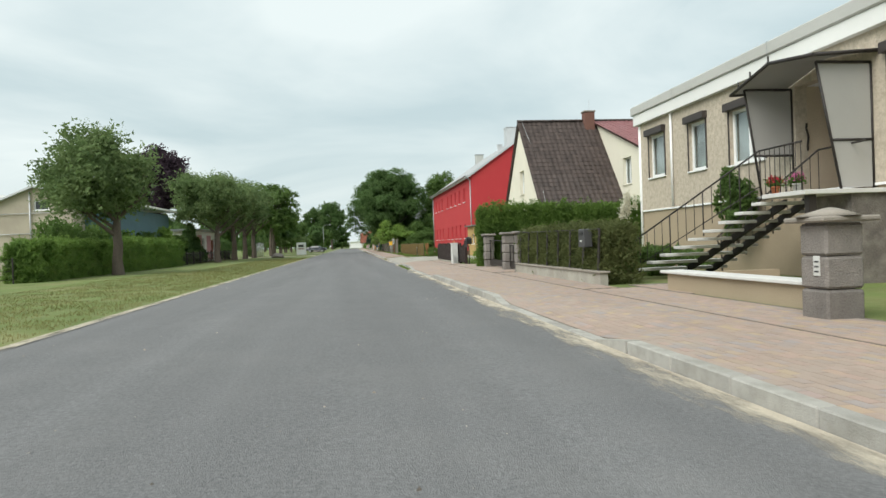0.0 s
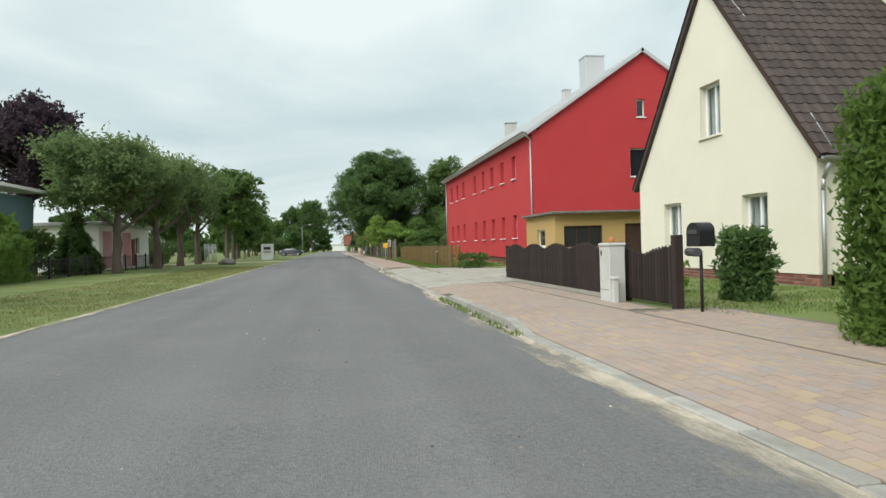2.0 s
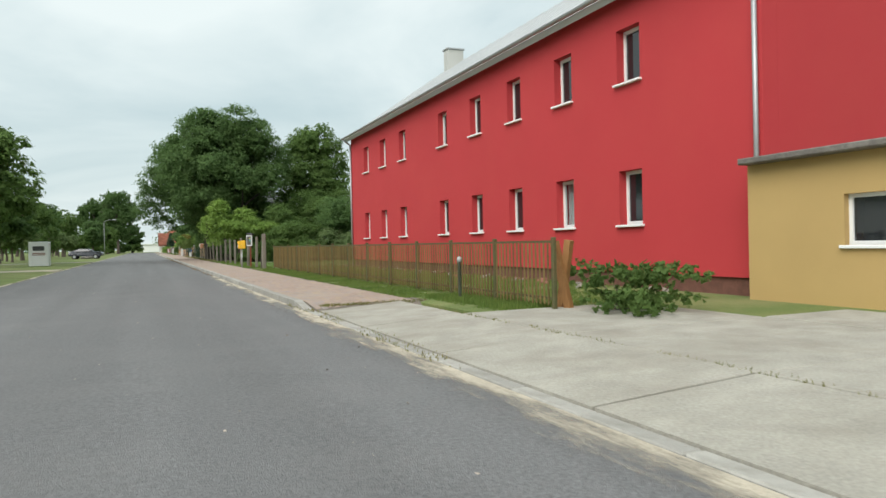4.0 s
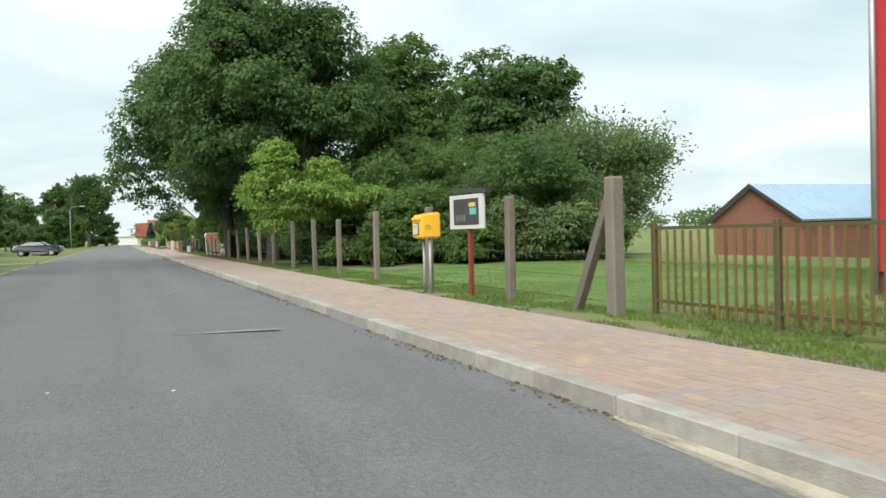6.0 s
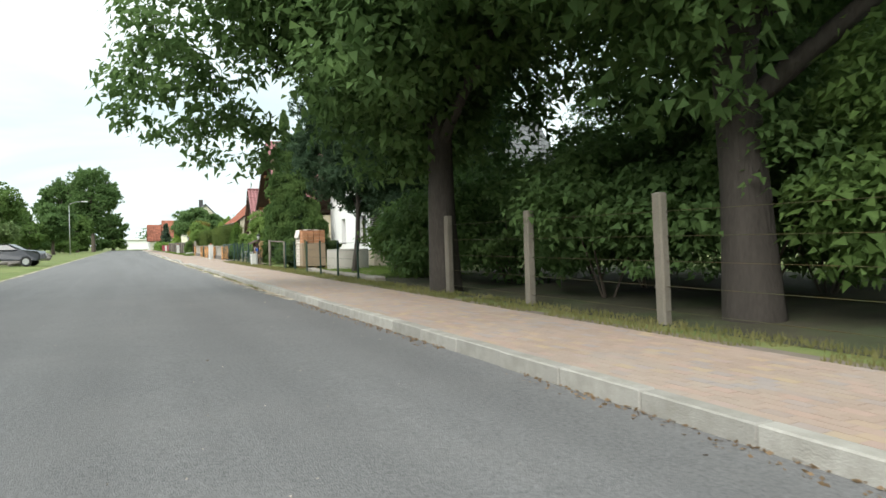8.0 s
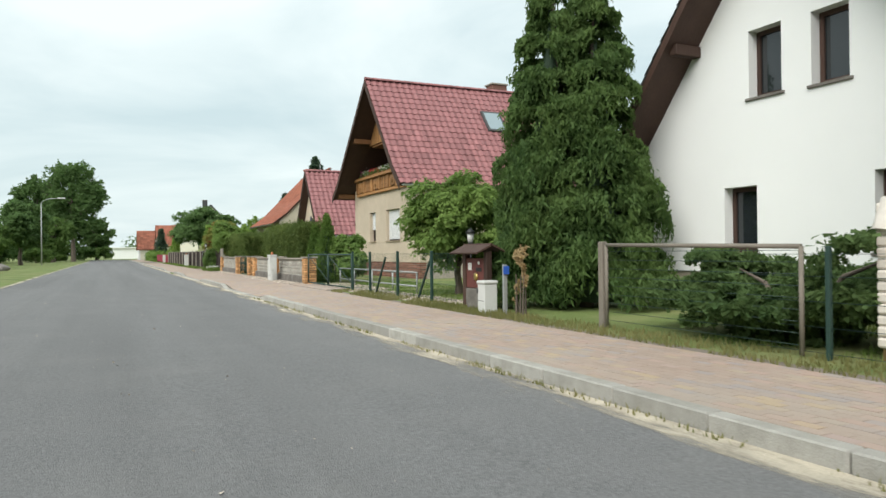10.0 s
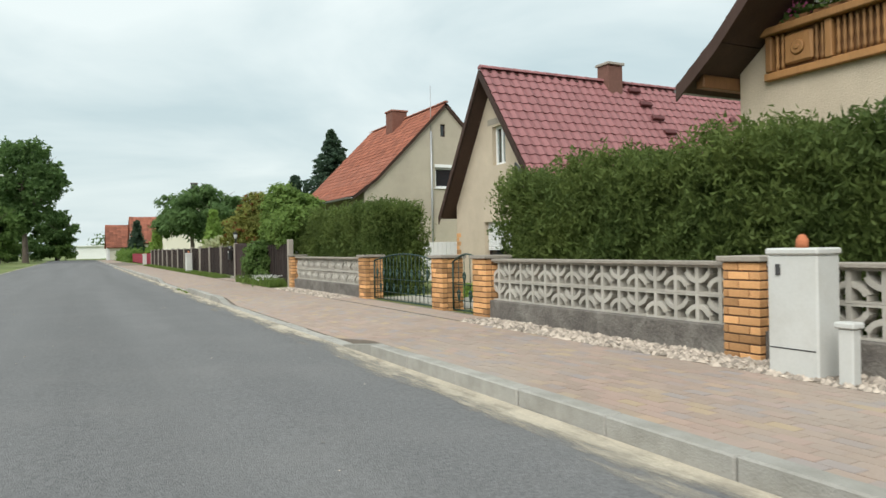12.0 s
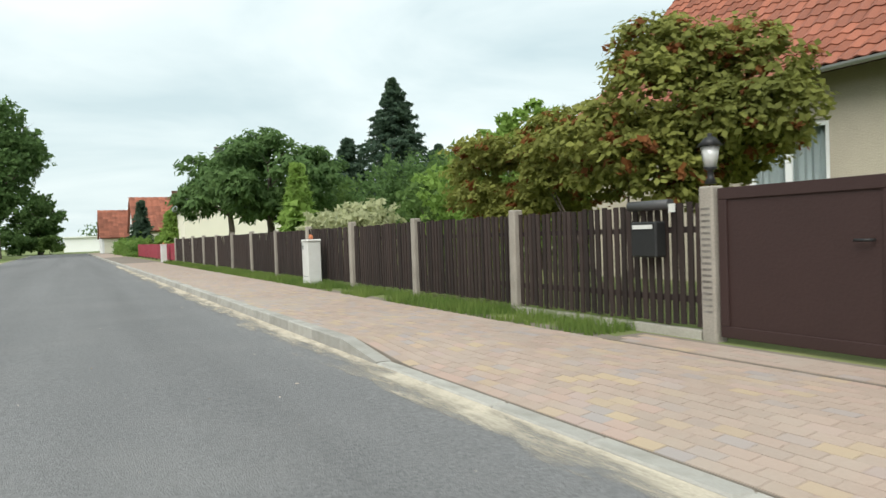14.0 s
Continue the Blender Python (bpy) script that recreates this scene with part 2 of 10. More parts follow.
M["leaf_thuja"] = leaf_mat("leaf_thuja_hedge", (0.075, 0.135, 0.030), (0.175, 0.275, 0.060))
M["leaf_hedge_dark"] = leaf_mat("leaf_trimmed_hedge", (0.075, 0.095, 0.035), (0.180, 0.200, 0.075))
M["leaf_privet"] = leaf_mat("leaf_privet", (0.100, 0.185, 0.040), (0.230, 0.340, 0.085))
M["leaf_conifer"] = leaf_mat("leaf_weeping_conifer", (0.052, 0.105, 0.034), (0.150, 0.225, 0.066))
M["leaf_juniper"] = leaf_mat("leaf_juniper", (0.062, 0.115, 0.040), (0.165, 0.240, 0.085))
M["leaf_pine"] = leaf_mat("leaf_pine", (0.034, 0.066, 0.040), (0.095, 0.155, 0.078))
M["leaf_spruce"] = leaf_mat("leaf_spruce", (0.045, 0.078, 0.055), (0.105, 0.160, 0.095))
M["leaf_brown"] = leaf_mat("leaf_reddish_shrub", (0.125, 0.140, 0.036), (0.36, 0.37, 0.095))
M["leaf_rust"] = leaf_mat("leaf_rust", (0.16, 0.055, 0.02), (0.28, 0.12, 0.04))
M["leaf_white"] = leaf_mat("leaf_variegated_pale", (0.30, 0.33, 0.15), (0.62, 0.62, 0.40))
M["petal_white"] = leaf_mat("petal_white", (0.75, 0.75, 0.70), (0.85, 0.85, 0.8))
M["petal_red"] = leaf_mat("petal_red", (0.55, 0.03, 0.05), (0.7, 0.08, 0.12))
M["petal_pink"] = leaf_mat("petal_pink", (0.6, 0.12, 0.3), (0.75, 0.3, 0.5))
M["petal_cream"] = leaf_mat("petal_cream", (0.68, 0.64, 0.50), (0.8, 0.78, 0.66))
M["leaf_litter"] = leaf_mat("dead_leaf_litter", (0.20, 0.135, 0.085), (0.38, 0.27, 0.16))
M["leaf_dry"] = leaf_mat("leaf_dry_stalk", (0.40, 0.29, 0.15), (0.58, 0.45, 0.26))
M["bark"] = mat("bark", (0.125, 0.10, 0.08), 0.95, 0.4, 4.0, 30.0, 0.9, stretch=(1, 1, 0.25))
M["bark_dark"] = mat("dark_bark", (0.055, 0.047, 0.04), 0.95, 0.4, 4.0, 30.0, 0.9, stretch=(1, 1, 0.25))
M["red_render"] = mat("red_render", (0.47, 0.043, 0.048), 0.85, 0.07, 0.5, 90.0, 0.25, dirt=(0.50, 0.06, 0.055), dirt_amt=0.4, dirt_scale=0.4)
M["yellow_render"] = mat("pale_yellow_render", (0.75, 0.71, 0.585), 0.9, 0.06, 0.6, 80.0, 0.25, dirt=(0.68, 0.64, 0.52), dirt_amt=0.4, dirt_scale=0.5)
M["ochre_render"] = mat("ochre_render", (0.47, 0.32, 0.13), 0.9, 0.1, 0.8, 70.0, 0.25)
M["white_render"] = mat("white_render", (0.80, 0.80, 0.78), 0.9, 0.05, 0.6, 80.0, 0.2)
M["beige_render"] = mat("beige_roughcast", (0.545, 0.455, 0.345), 0.95, 0.14, 2.5, 40.0, 0.7, dirt=(0.47, 0.39, 0.29), dirt_amt=0.5, dirt_scale=0.7)
M["grey_render"] = mat("grey_beige_roughcast", (0.50, 0.435, 0.345), 0.95, 0.34, 9.0, 30.0, 0.8, dirt=(0.36, 0.30, 0.23), dirt_amt=0.6, dirt_scale=7.0)
M["old_render"] = mat("weathered_grey_render", (0.46, 0.41, 0.32), 0.95, 0.12, 0.9, 40.0, 0.5, dirt=(0.35, 0.30, 0.24), dirt_amt=0.6, dirt_scale=0.5)
M["plinth_tan"] = mat("tan_plinth_render", (0.36, 0.29, 0.20), 0.95, 0.12, 1.0, 40.0, 0.4)
M["white_paint"] = mat("white_paint", (0.80, 0.80, 0.78), 0.45, 0.05, 2.0, 40.0, 0.03)
M["white_fascia"] = mat("white_fascia_board", (0.74, 0.74, 0.71), 0.7, 0.06, 1.0, 40.0, 0.1)
M["grey_fascia"] = mat("grey_roof_edge", (0.46, 0.46, 0.43), 0.8, 0.1, 1.0, 40.0, 0.1)
M["roof_metal"] = mat("grey_sheet_roof", (0.56, 0.57, 0.57), 0.36, 0.08, 0.8, 30.0, 0.05, metal=0.3)
M["zinc"] = mat("zinc_sheet", (0.40, 0.41, 0.41), 0.5, 0.15, 2.0, 40.0, 0.05, metal=0.6)
M["tile_brown"] = mat("dark_brown_roof_tile", (0.062, 0.046, 0.040), 0.75, 0.25, 2.0, 40.0, 0.3, rnd=0.22, island=True)
M["tile_red"] = mat("wine_red_roof_tile", (0.262, 0.112, 0.112), 0.5, 0.12, 1.5, 40.0, 0.15, rnd=0.07, island=True)
M["tile_orange"] = mat("orange_clay_roof_tile", (0.255, 0.088, 0.052), 0.75, 0.22, 1.5, 40.0, 0.2, rnd=0.28, island=True)
M["tile_slate"] = mat("dark_grey_roof_tile", (0.115, 0.118, 0.118), 0.42, 0.15, 1.5, 40.0, 0.15, rnd=0.15, island=True)
for k in ("tile_brown", "tile_red", "tile_orange", "tile_slate"):
    base = {"tile_brown": (0.062, 0.046, 0.040), "tile_red": (0.262, 0.112, 0.112), "tile_orange": (0.255, 0.088, 0.052), "tile_slate": (0.115, 0.118, 0.118)}[k]
    M[k + "_obj"] = mat(k + "_single", base, 0.6, 0.2, 1.5, 40.0, 0.2, rnd=0.2)
M["wood_dark"] = mat("dark_brown_timber", (0.055, 0.030, 0.022), 0.7, 0.3, 3.0, 30.0, 0.3, rnd=0.25, stretch=(1, 1, 0.15))
M["wood_fence"] = mat("dark_brown_fence_slat", (0.029, 0.019, 0.016), 0.85, 0.35, 3.0, 30.0, 0.4, rnd=0.35, stretch=(1, 1, 0.15))
M["wood_honey"] = mat("honey_timber", (0.31, 0.155, 0.058), 0.6, 0.25, 3.0, 30.0, 0.2, rnd=0.3, stretch=(1, 1, 0.2))
M["wood_honey_dk"] = mat("dark_honey_timber", (0.21, 0.10, 0.042), 0.6, 0.25, 3.0, 30.0, 0.2, rnd=0.2, stretch=(1, 1, 0.2))
M["wood_gate"] = mat("red_brown_gate_board", (0.036, 0.018, 0.016), 0.6, 0.15, 2.0, 40.0, 0.15)
M["olive_slat"] = mat("olive_brown_slat", (0.165, 0.115, 0.042), 0.8, 0.3, 3.0, 30.0, 0.3, rnd=0.25, stretch=(1, 1, 0.15))
M["olive_metal"] = mat("green_fence_steel", (0.085, 0.085, 0.035), 0.6, 0.3, 4.0, 40.0, 0.15, dirt=(0.16, 0.07, 0.03), dirt_amt=0.6, dirt_scale=3.0)
M["green_steel"] = mat("dark_green_steel", (0.022, 0.050, 0.040), 0.5, 0.2, 4.0, 40.0, 0.1)
M["dark_steel"] = mat("dark_brown_steel", (0.030, 0.025, 0.022), 0.55, 0.25, 4.0, 40.0, 0.1)
M["post_old"] = mat("old_mossy_concrete_post", (0.185, 0.165, 0.135), 0.95, 0.3, 3.0, 50.0, 0.5, dirt=(0.13, 0.125, 0.09), dirt_amt=0.6, dirt_scale=1.5, rnd=0.2)
M["post_concrete"] = mat("weathered_concrete_post", (0.29, 0.26, 0.22), 0.95, 0.25, 3.0, 50.0, 0.5, rnd=0.15)
M["block_concrete"] = mat("pale_concrete_block", (0.43, 0.405, 0.355), 0.95, 0.14, 3.0, 60.0, 0.3, dirt=(0.33, 0.30, 0.25), dirt_amt=0.5, dirt_scale=2.0, rnd=0.1)
M["dark_plinth"] = mat("dark_stone_plinth", (0.145, 0.13, 0.115), 0.95, 0.4, 4.0, 30.0, 0.9, dirt=(0.34, 0.32, 0.28), dirt_amt=0.45, dirt_scale=3.0)
M["stone_block"] = mat("grey_split_stone", (0.20, 0.18, 0.162), 0.95, 0.3, 5.0, 40.0, 0.9, rnd=0.2)
M["step_dark"] = mat("dark_red_roof_step", (0.10, 0.030, 0.030), 0.6, 0.2, 3.0, 40.0, 0.1)
M["brick_yellow"] = mat("yellow_orange_brick", (0.56, 0.30, 0.13), 0.85, 0.2, 6.0, 60.0, 0.3, rnd=0.4)
M["brick_red"] = mat("red_brick", (0.235, 0.105, 0.075), 0.9, 0.25, 6.0, 60.0, 0.4, rnd=0.4)
M["dark_mortar"] = mat("dark_mortar", (0.15, 0.095, 0.06), 0.95, 0.2, 6.0, 60.0, 0.3)
M["chimney_brick"] = mat("sooty_chimney_brick", (0.17, 0.085, 0.065), 0.9, 0.3, 9.0, 60.0, 0.4)
M["worn_paint"] = mat("worn_road_paint", (0.27, 0.27, 0.265), 0.9, 0.2, 3.0, 60.0, 0.3)
ragged(M["worn_paint"], 0.16)
M["mortar"] = mat("mortar", (0.34, 0.30, 0.25), 0.95, 0.2, 6.0, 60.0, 0.3)
M["brick_black"] = mat("black_brown_clinker", (0.075, 0.065, 0.060), 0.8, 0.25, 6.0, 60.0, 0.3, rnd=0.4)
M["cabinet_grey"] = mat("grey_white_plastic", (0.56, 0.56, 0.53), 0.6, 0.07, 2.0, 40.0, 0.05, dirt=(0.40, 0.38, 0.33), dirt_amt=0.4, dirt_scale=1.5)
M["post_yellow"] = mat("yellow_enamel", (0.86, 0.50, 0.045), 0.4, 0.06, 3.0, 40.0, 0.03)
M["black"] = mat("black_paint", (0.018, 0.018, 0.018), 0.45, 0.2, 3.0, 40.0, 0.05)
M["grey_dark"] = mat("dark_grey_paint", (0.06, 0.06, 0.06), 0.5, 0.2, 3.0, 40.0, 0.05)
M["paper"] = mat("paper_sheet", (0.72, 0.71, 0.66), 0.8, 0.08, 5.0, 40.0, 0.0)
M["faded_paper"] = mat("faded_torn_paper", (0.16, 0.16, 0.15), 0.9, 0.5, 9.0, 30.0, 0.1)
M["cyan"] = mat("turquoise_print", (0.12, 0.42, 0.38), 0.7, 0.1, 5.0, 40.0, 0.0)
M["yellow"] = mat("yellow_print", (0.52, 0.46, 0.12), 0.7, 0.1, 5.0, 40.0, 0.0)
M["rust_red"] = mat("red_brown_paint", (0.22, 0.055, 0.035), 0.7, 0.3, 5.0, 40.0, 0.2)
M["shutter"] = mat("white_roller_shutter", (0.74, 0.74, 0.72), 0.5, 0.05, 2.0, 40.0, 0.02)
M["shutter_box"] = mat("dark_shutter_case", (0.045, 0.036, 0.032), 0.5, 0.2, 2.0, 40.0, 0.05)
M["curtain"] = mat("net_curtain", (0.62, 0.63, 0.62), 0.9, 0.2, 3.0, 20.0, 0.2, stretch=(6, 6, 0.4))
M["room_dark"] = mat("room_shade_colour", (0.045, 0.043, 0.04), 0.9, 0.3, 1.5, 10.0, 0.0)
M["frosted"] = mat("frosted_plastic_sheet", (0.36, 0.35, 0.325), 0.5, 0.08, 1.0, 60.0, 0.05)
M["step_stone"] = mat("pale_terrazzo_step", (0.60, 0.59, 0.56), 0.7, 0.12, 5.0, 120.0, 0.1)
M["hay"] = mat("pallet_plastic_wrap", (0.66, 0.60, 0.53), 0.5, 0.12, 4.0, 20.0, 0.2)
M["clay"] = mat("clay_brick_stack", (0.40, 0.20, 0.11), 0.9, 0.2, 5.0, 50.0, 0.2, rnd=0.25)
M["cardboard"] = mat("brown_cardboard", (0.31, 0.235, 0.165), 0.9, 0.15, 4.0, 40.0, 0.1)
M["ring"] = mat("concrete_ring", (0.37, 0.35, 0.31), 0.95, 0.15, 2.0, 50.0, 0.4, dirt=(0.28, 0.26, 0.22), dirt_amt=0.5)
M["terracotta"] = mat("terracotta", (0.46, 0.16, 0.075), 0.85, 0.2, 5.0, 40.0, 0.1)
M["car_paint"] = mat("black_car_paint", (0.012, 0.014, 0.020), 0.2, 0.1, 2.0, 40.0, 0.0, spec=0.8)
M["rubber"] = mat("tyre_rubber", (0.020, 0.020, 0.020), 0.9, 0.2, 5.0, 60.0, 0.2)
M["blue_roof"] = mat("pale_blue_sheet_roof", (0.33, 0.44, 0.55), 0.5, 0.1, 1.0, 30.0, 0.05)
M["blue_wall"] = mat("faded_blue_wall", (0.115, 0.20, 0.225), 0.9, 0.15, 1.0, 40.0, 0.2)
M["pink"] = mat("pink_render", (0.60, 0.33, 0.36), 0.9, 0.1, 1.0, 40.0, 0.2)
M["lamp_grey"] = mat("galvanised_pole", (0.36, 0.37, 0.36), 0.5, 0.15, 3.0, 40.0, 0.05, metal=0.4)
M["gate_tube"] = mat("weathered_gate_frame", (0.19, 0.165, 0.135), 0.8, 0.25, 3.0, 40.0, 0.2)
M["brass"] = mat("brass_disc", (0.55, 0.42, 0.16), 0.35, 0.2, 5.0, 40.0, 0.05, metal=0.9)
M["red_slat"] = mat("wine_red_fence_slat", (0.28, 0.035, 0.055), 0.7, 0.2, 3.0, 40.0, 0.2, rnd=0.2)
M["mail_red"] = mat("brown_red_board", (0.135, 0.042, 0.035), 0.6, 0.15, 3.0, 40.0, 0.1)
M["blue_sign"] = mat("blue_enamel", (0.03, 0.10, 0.42), 0.4, 0.1, 3.0, 40.0, 0.0)
M["glass"] = glass_mat("window_glass", (0.018, 0.022, 0.024))
# pale tint puts a reflected sky into the pane's own colour
M["glass_sky"] = glass_mat("sky_tinted_roof_glass", (0.25, 0.31, 0.33))
M["lamp_glass"] = glass_mat("lantern_glass", (0.5, 0.5, 0.48))

# ---- small building tools ----


def quad_box(bm, x0, x1, y0, y1, z0, z1, m=None, bevel=0.0):
    """An upright box; m places it, bevel rounds its edges."""
    pts = [Vector((x, y, z)) for z in (z0, z1) for y in (y0, y1) for x in (x0, x1)]
    if m is not None:
        pts = [m @ p for p in pts]
    v = [bm.verts.new(p) for p in pts]
    fs = [bm.faces.new([v[i] for i in q]) for q in ((0, 2, 3, 1), (4, 5, 7, 6), (0, 1, 5, 4), (1, 3, 7, 5), (3, 2, 6, 7), (2, 0, 4, 6))]
    if bevel:
        es = list({e for f in fs for e in f.edges})
        bmesh.ops.bevel(bm, geom=es, offset=bevel, segments=1, affect="EDGES", profile=0.7)
    return v


def cyl(bm, p0, p1, r0, r1=None, n=10, caps=True):
    """A tapered round bar between two points."""
    r1 = r0 if r1 is None else r1
    p0, p1 = Vector(p0), Vector(p1)
    ax = (p1 - p0).normalized()
    side = ax.orthogonal().normalized()
    up = ax.cross(side)
    a = [bm.verts.new(p0 + (side * math.cos(2 * math.pi * i / n) + up * math.sin(2 * math.pi * i / n)) * r0) for i in range(n)]
    b = [bm.verts.new(p1 + (side * math.cos(2 * math.pi * i / n) + up * math.sin(2 * math.pi * i / n)) * r1) for i in range(n)]
    for i in range(n):
        f = bm.faces.new((a[i], a[(i + 1) % n], b[(i + 1) % n], b[i]))
        f.smooth = True
    if caps:
        bm.faces.new(a[::-1])
        bm.faces.new(b)


def tube(bm, pts, r, n=8):
    for a, b in zip(pts, pts[1:]):
        cyl(bm, a, b, r, r, n)


def lathe(bm, profile, n=16, at=(0, 0, 0)):
    """A turned body from (radius, height) pairs."""
    rings = []
    for r, z in profile:
        rings.append([bm.verts.new((at[0] + r * math.cos(2 * math.pi * i / n), at[1] + r * math.sin(2 * math.pi * i / n), at[2] + z)) for i in range(n)])
    for a, b in zip(rings, rings[1:]):
        for i in range(n):
            bm.faces.new((a[i], a[(i + 1) % n], b[(i + 1) % n], b[i])).smooth = True
    bm.faces.new(rings[0][::-1])
    bm.faces.new(rings[-1])


def thicken(bm, vec):
    """Gives flat faces a thickness."""
    res = bmesh.ops.extrude_face_region(bm, geom=bm.faces[:])
    bmesh.ops.translate(bm, verts=[v for v in res["geom"] if isinstance(v, bmesh.types.BMVert)], vec=vec)


def mesh_of(name, bm, material):
    bmesh.ops.recalc_face_normals(bm, faces=bm.faces)
    me = bpy.data.meshes.new(name)
    bm.to_mesh(me)
    bm.free()
    me.materials.append(material)
    return me


def part(name, bm, material, parent=None, label=""):
    """Links a bmesh as one mesh object, under a thing or a part."""
    ob = new(name, mesh_of(name, bm, material))
    if parent is not None:
        ob.parent = parent
    if label:
        tagged(ob, label)
    return ob


def share(name, me, parent, m):
    """One more object on a mesh that others use too."""
    ob = new(name, me)
    ob.parent = parent
    ob.matrix_basis = m
    return ob


def boxpart(name, dims, material, parent=None, label="", bevel=0.0, m=None):
    bm = bmesh.new()
    quad_box(bm, *dims, m, bevel)
    return part(name, bm, material, parent, label)


def thing(name, label, category, group="", at=(0, 0, 0), kind=""):
    ob = new(name)
    ob.location = at
    ob.empty_display_size = 0.2
    return tagged(ob, label, category, group, kind)


def raw(name, verts, faces, material, parent=None, smooth=False):
    """A mesh from arrays, for many small pieces."""
    me = bpy.data.meshes.new(name)
    me.from_pydata(verts, [], faces)
    me.materials.append(material)
    if smooth:
        me.polygons.foreach_set("use_smooth", [True] * len(me.polygons))
    ob = new(name, me)
    if parent is not None:
        ob.parent = parent
    return ob


def leaf_mesh(name, centres, sizes, material, parent=None, rng=None, droop=0.0, aspect=1.7, lie=0.0, kite=True, tilt=None):
    """One small folded leaf at each centre, turned at random; lie leans leaves towards flat, droop makes them hang."""
    rng = rng or np.random.default_rng(1)
    n = len(centres)
    c = np.asarray(centres, float)
    s = np.asarray(sizes, float).reshape(-1, 1) * np.ones((n, 1))
    d = rng.normal(size=(n, 3))
    d[:, 2] = d[:, 2] * (1 - lie) - droop
    if tilt is not None:
        d += tilt
    d /= np.linalg.norm(d, axis=1, keepdims=True) + 1e-9
    o = rng.normal(size=(n, 3))
    side = np.cross(d, o)
    side /= np.linalg.norm(side, axis=1, keepdims=True) + 1e-9
    nor = np.cross(d, side)
    ln, wd = s * aspect * 0.5, s * 0.5
    if not kite:
        v = np.stack([c - d * ln + side * wd, c + d * ln, c - d * ln - side * wd], 1)
        me = bpy.data.meshes.new(name)
        me.vertices.add(3 * n)
        me.vertices.foreach_set("co", v.reshape(-1))
        me.loops.add(3 * n)
        me.loops.foreach_set("vertex_index", np.arange(3 * n, dtype=np.int32))
        me.polygons.add(n)
        me.polygons.foreach_set("loop_start", np.arange(0, 3 * n, 3, dtype=np.int32))
        me.update(calc_edges=True)
        me.materials.append(material)
        ob = new(name, me)
        if parent is not None:
            ob.parent = parent
        return ob
    v = np.empty((n, 4, 3))
    v[:, 0] = c - d * ln
    v[:, 1] = c + side * wd + nor * wd * 0.35 + d * ln * 0.1
    v[:, 2] = c + d * ln
    v[:, 3] = c - side * wd + nor * wd * 0.35 + d * ln * 0.1
    me = bpy.data.meshes.new(name)
    me.vertices.add(4 * n)
    me.vertices.foreach_set("co", v.reshape(-1))
    me.loops.add(4 * n)
    me.loops.foreach_set("vertex_index", np.arange(4 * n, dtype=np.int32))
    me.polygons.add(n)
    me.polygons.foreach_set("loop_start", np.arange(0, 4 * n, 4, dtype=np.int32))
    me.update(calc_edges=True)
    me.materials.append(material)
    ob = new(name, me)
    if parent is not None:
        ob.parent = parent
    return ob


def leaf_pads(name, pads, per, leaf, material, parent, rng, flat=0.55, droop=0.25, aspect=1.5, sag=0.0):
    """Leaves gathered in flattish pads, as boughs carry them: pads = (x, y, z, radius, outward x, y, z). Blades lie over one another like
    shingles, faces up and outward, tips hanging; small leaves are folded blades of four corners, broad ones of three."""
    pd = np.asarray(pads, float)
    k = len(pd)
    u = rng.normal(size=(k, per, 3))
    u /= np.linalg.norm(u, axis=2, keepdims=True)
    r = rng.random((k, per, 1)) ** 0.45
    off = u * r * pd[:, None, 3:4]
    off[:, :, 2] *= flat
    off[:, :, 2] -= sag * (off[:, :, 0] ** 2 + off[:, :, 1] ** 2) / pd[:, None, 3]
    c = (pd[:, None, :3] + off).reshape(-1, 3)
    out = np.repeat(pd[:, 4:7], per, axis=0) * 0.6 + (off / pd[:, None, 3:4]).reshape(-1, 3)
    nor = out * 0.6 + np.array([0, 0, 0.8]) + rng.normal(size=c.shape) * 0.5
    nor /= np.linalg.norm(nor, axis=1, keepdims=True) + 1e-9
    d = out + rng.normal(size=c.shape) * 0.55 + np.array([0, 0, -droop])
    d -= nor * (d * nor).sum(axis=1, keepdims=True)
    d /= np.linalg.norm(d, axis=1, keepdims=True) + 1e-9
    side = np.cross(nor, d)
    sz = leaf * (0.6 + 0.8 * rng.random((len(c), 1)))
    ln, wd = sz * aspect * 0.5, sz * 0.5
    if leaf >= 0.075:
        v = np.stack([c - d * ln * 0.8 - side * wd * 0.9, c - d * ln * 0.8 + side * wd * 0.9, c + d * ln - nor * ln * 0.3], 1)
    else:
        v = np.stack([c - d * ln, c + side * wd - d * ln * 0.1 - nor * wd * 0.25, c + d * ln - nor * ln * 0.3, c - side * wd - d * ln * 0.1 - nor * wd * 0.25], 1)
    n, q = v.shape[:2]
    me = bpy.data.meshes.new(name)
    me.vertices.add(q * n)
    me.vertices.foreach_set("co", v.reshape(-1))
    me.loops.add(q * n)
    me.loops.foreach_set("vertex_index", np.arange(q * n, dtype=np.int32))
    me.polygons.add(n)
    me.polygons.foreach_set("loop_start", np.arange(0, q * n, q, dtype=np.int32))
    me.update(calc_edges=True)
    me.materials.append(material)
    ob = new(name, me)
    if parent is not None:
        ob.parent = parent
    return ob


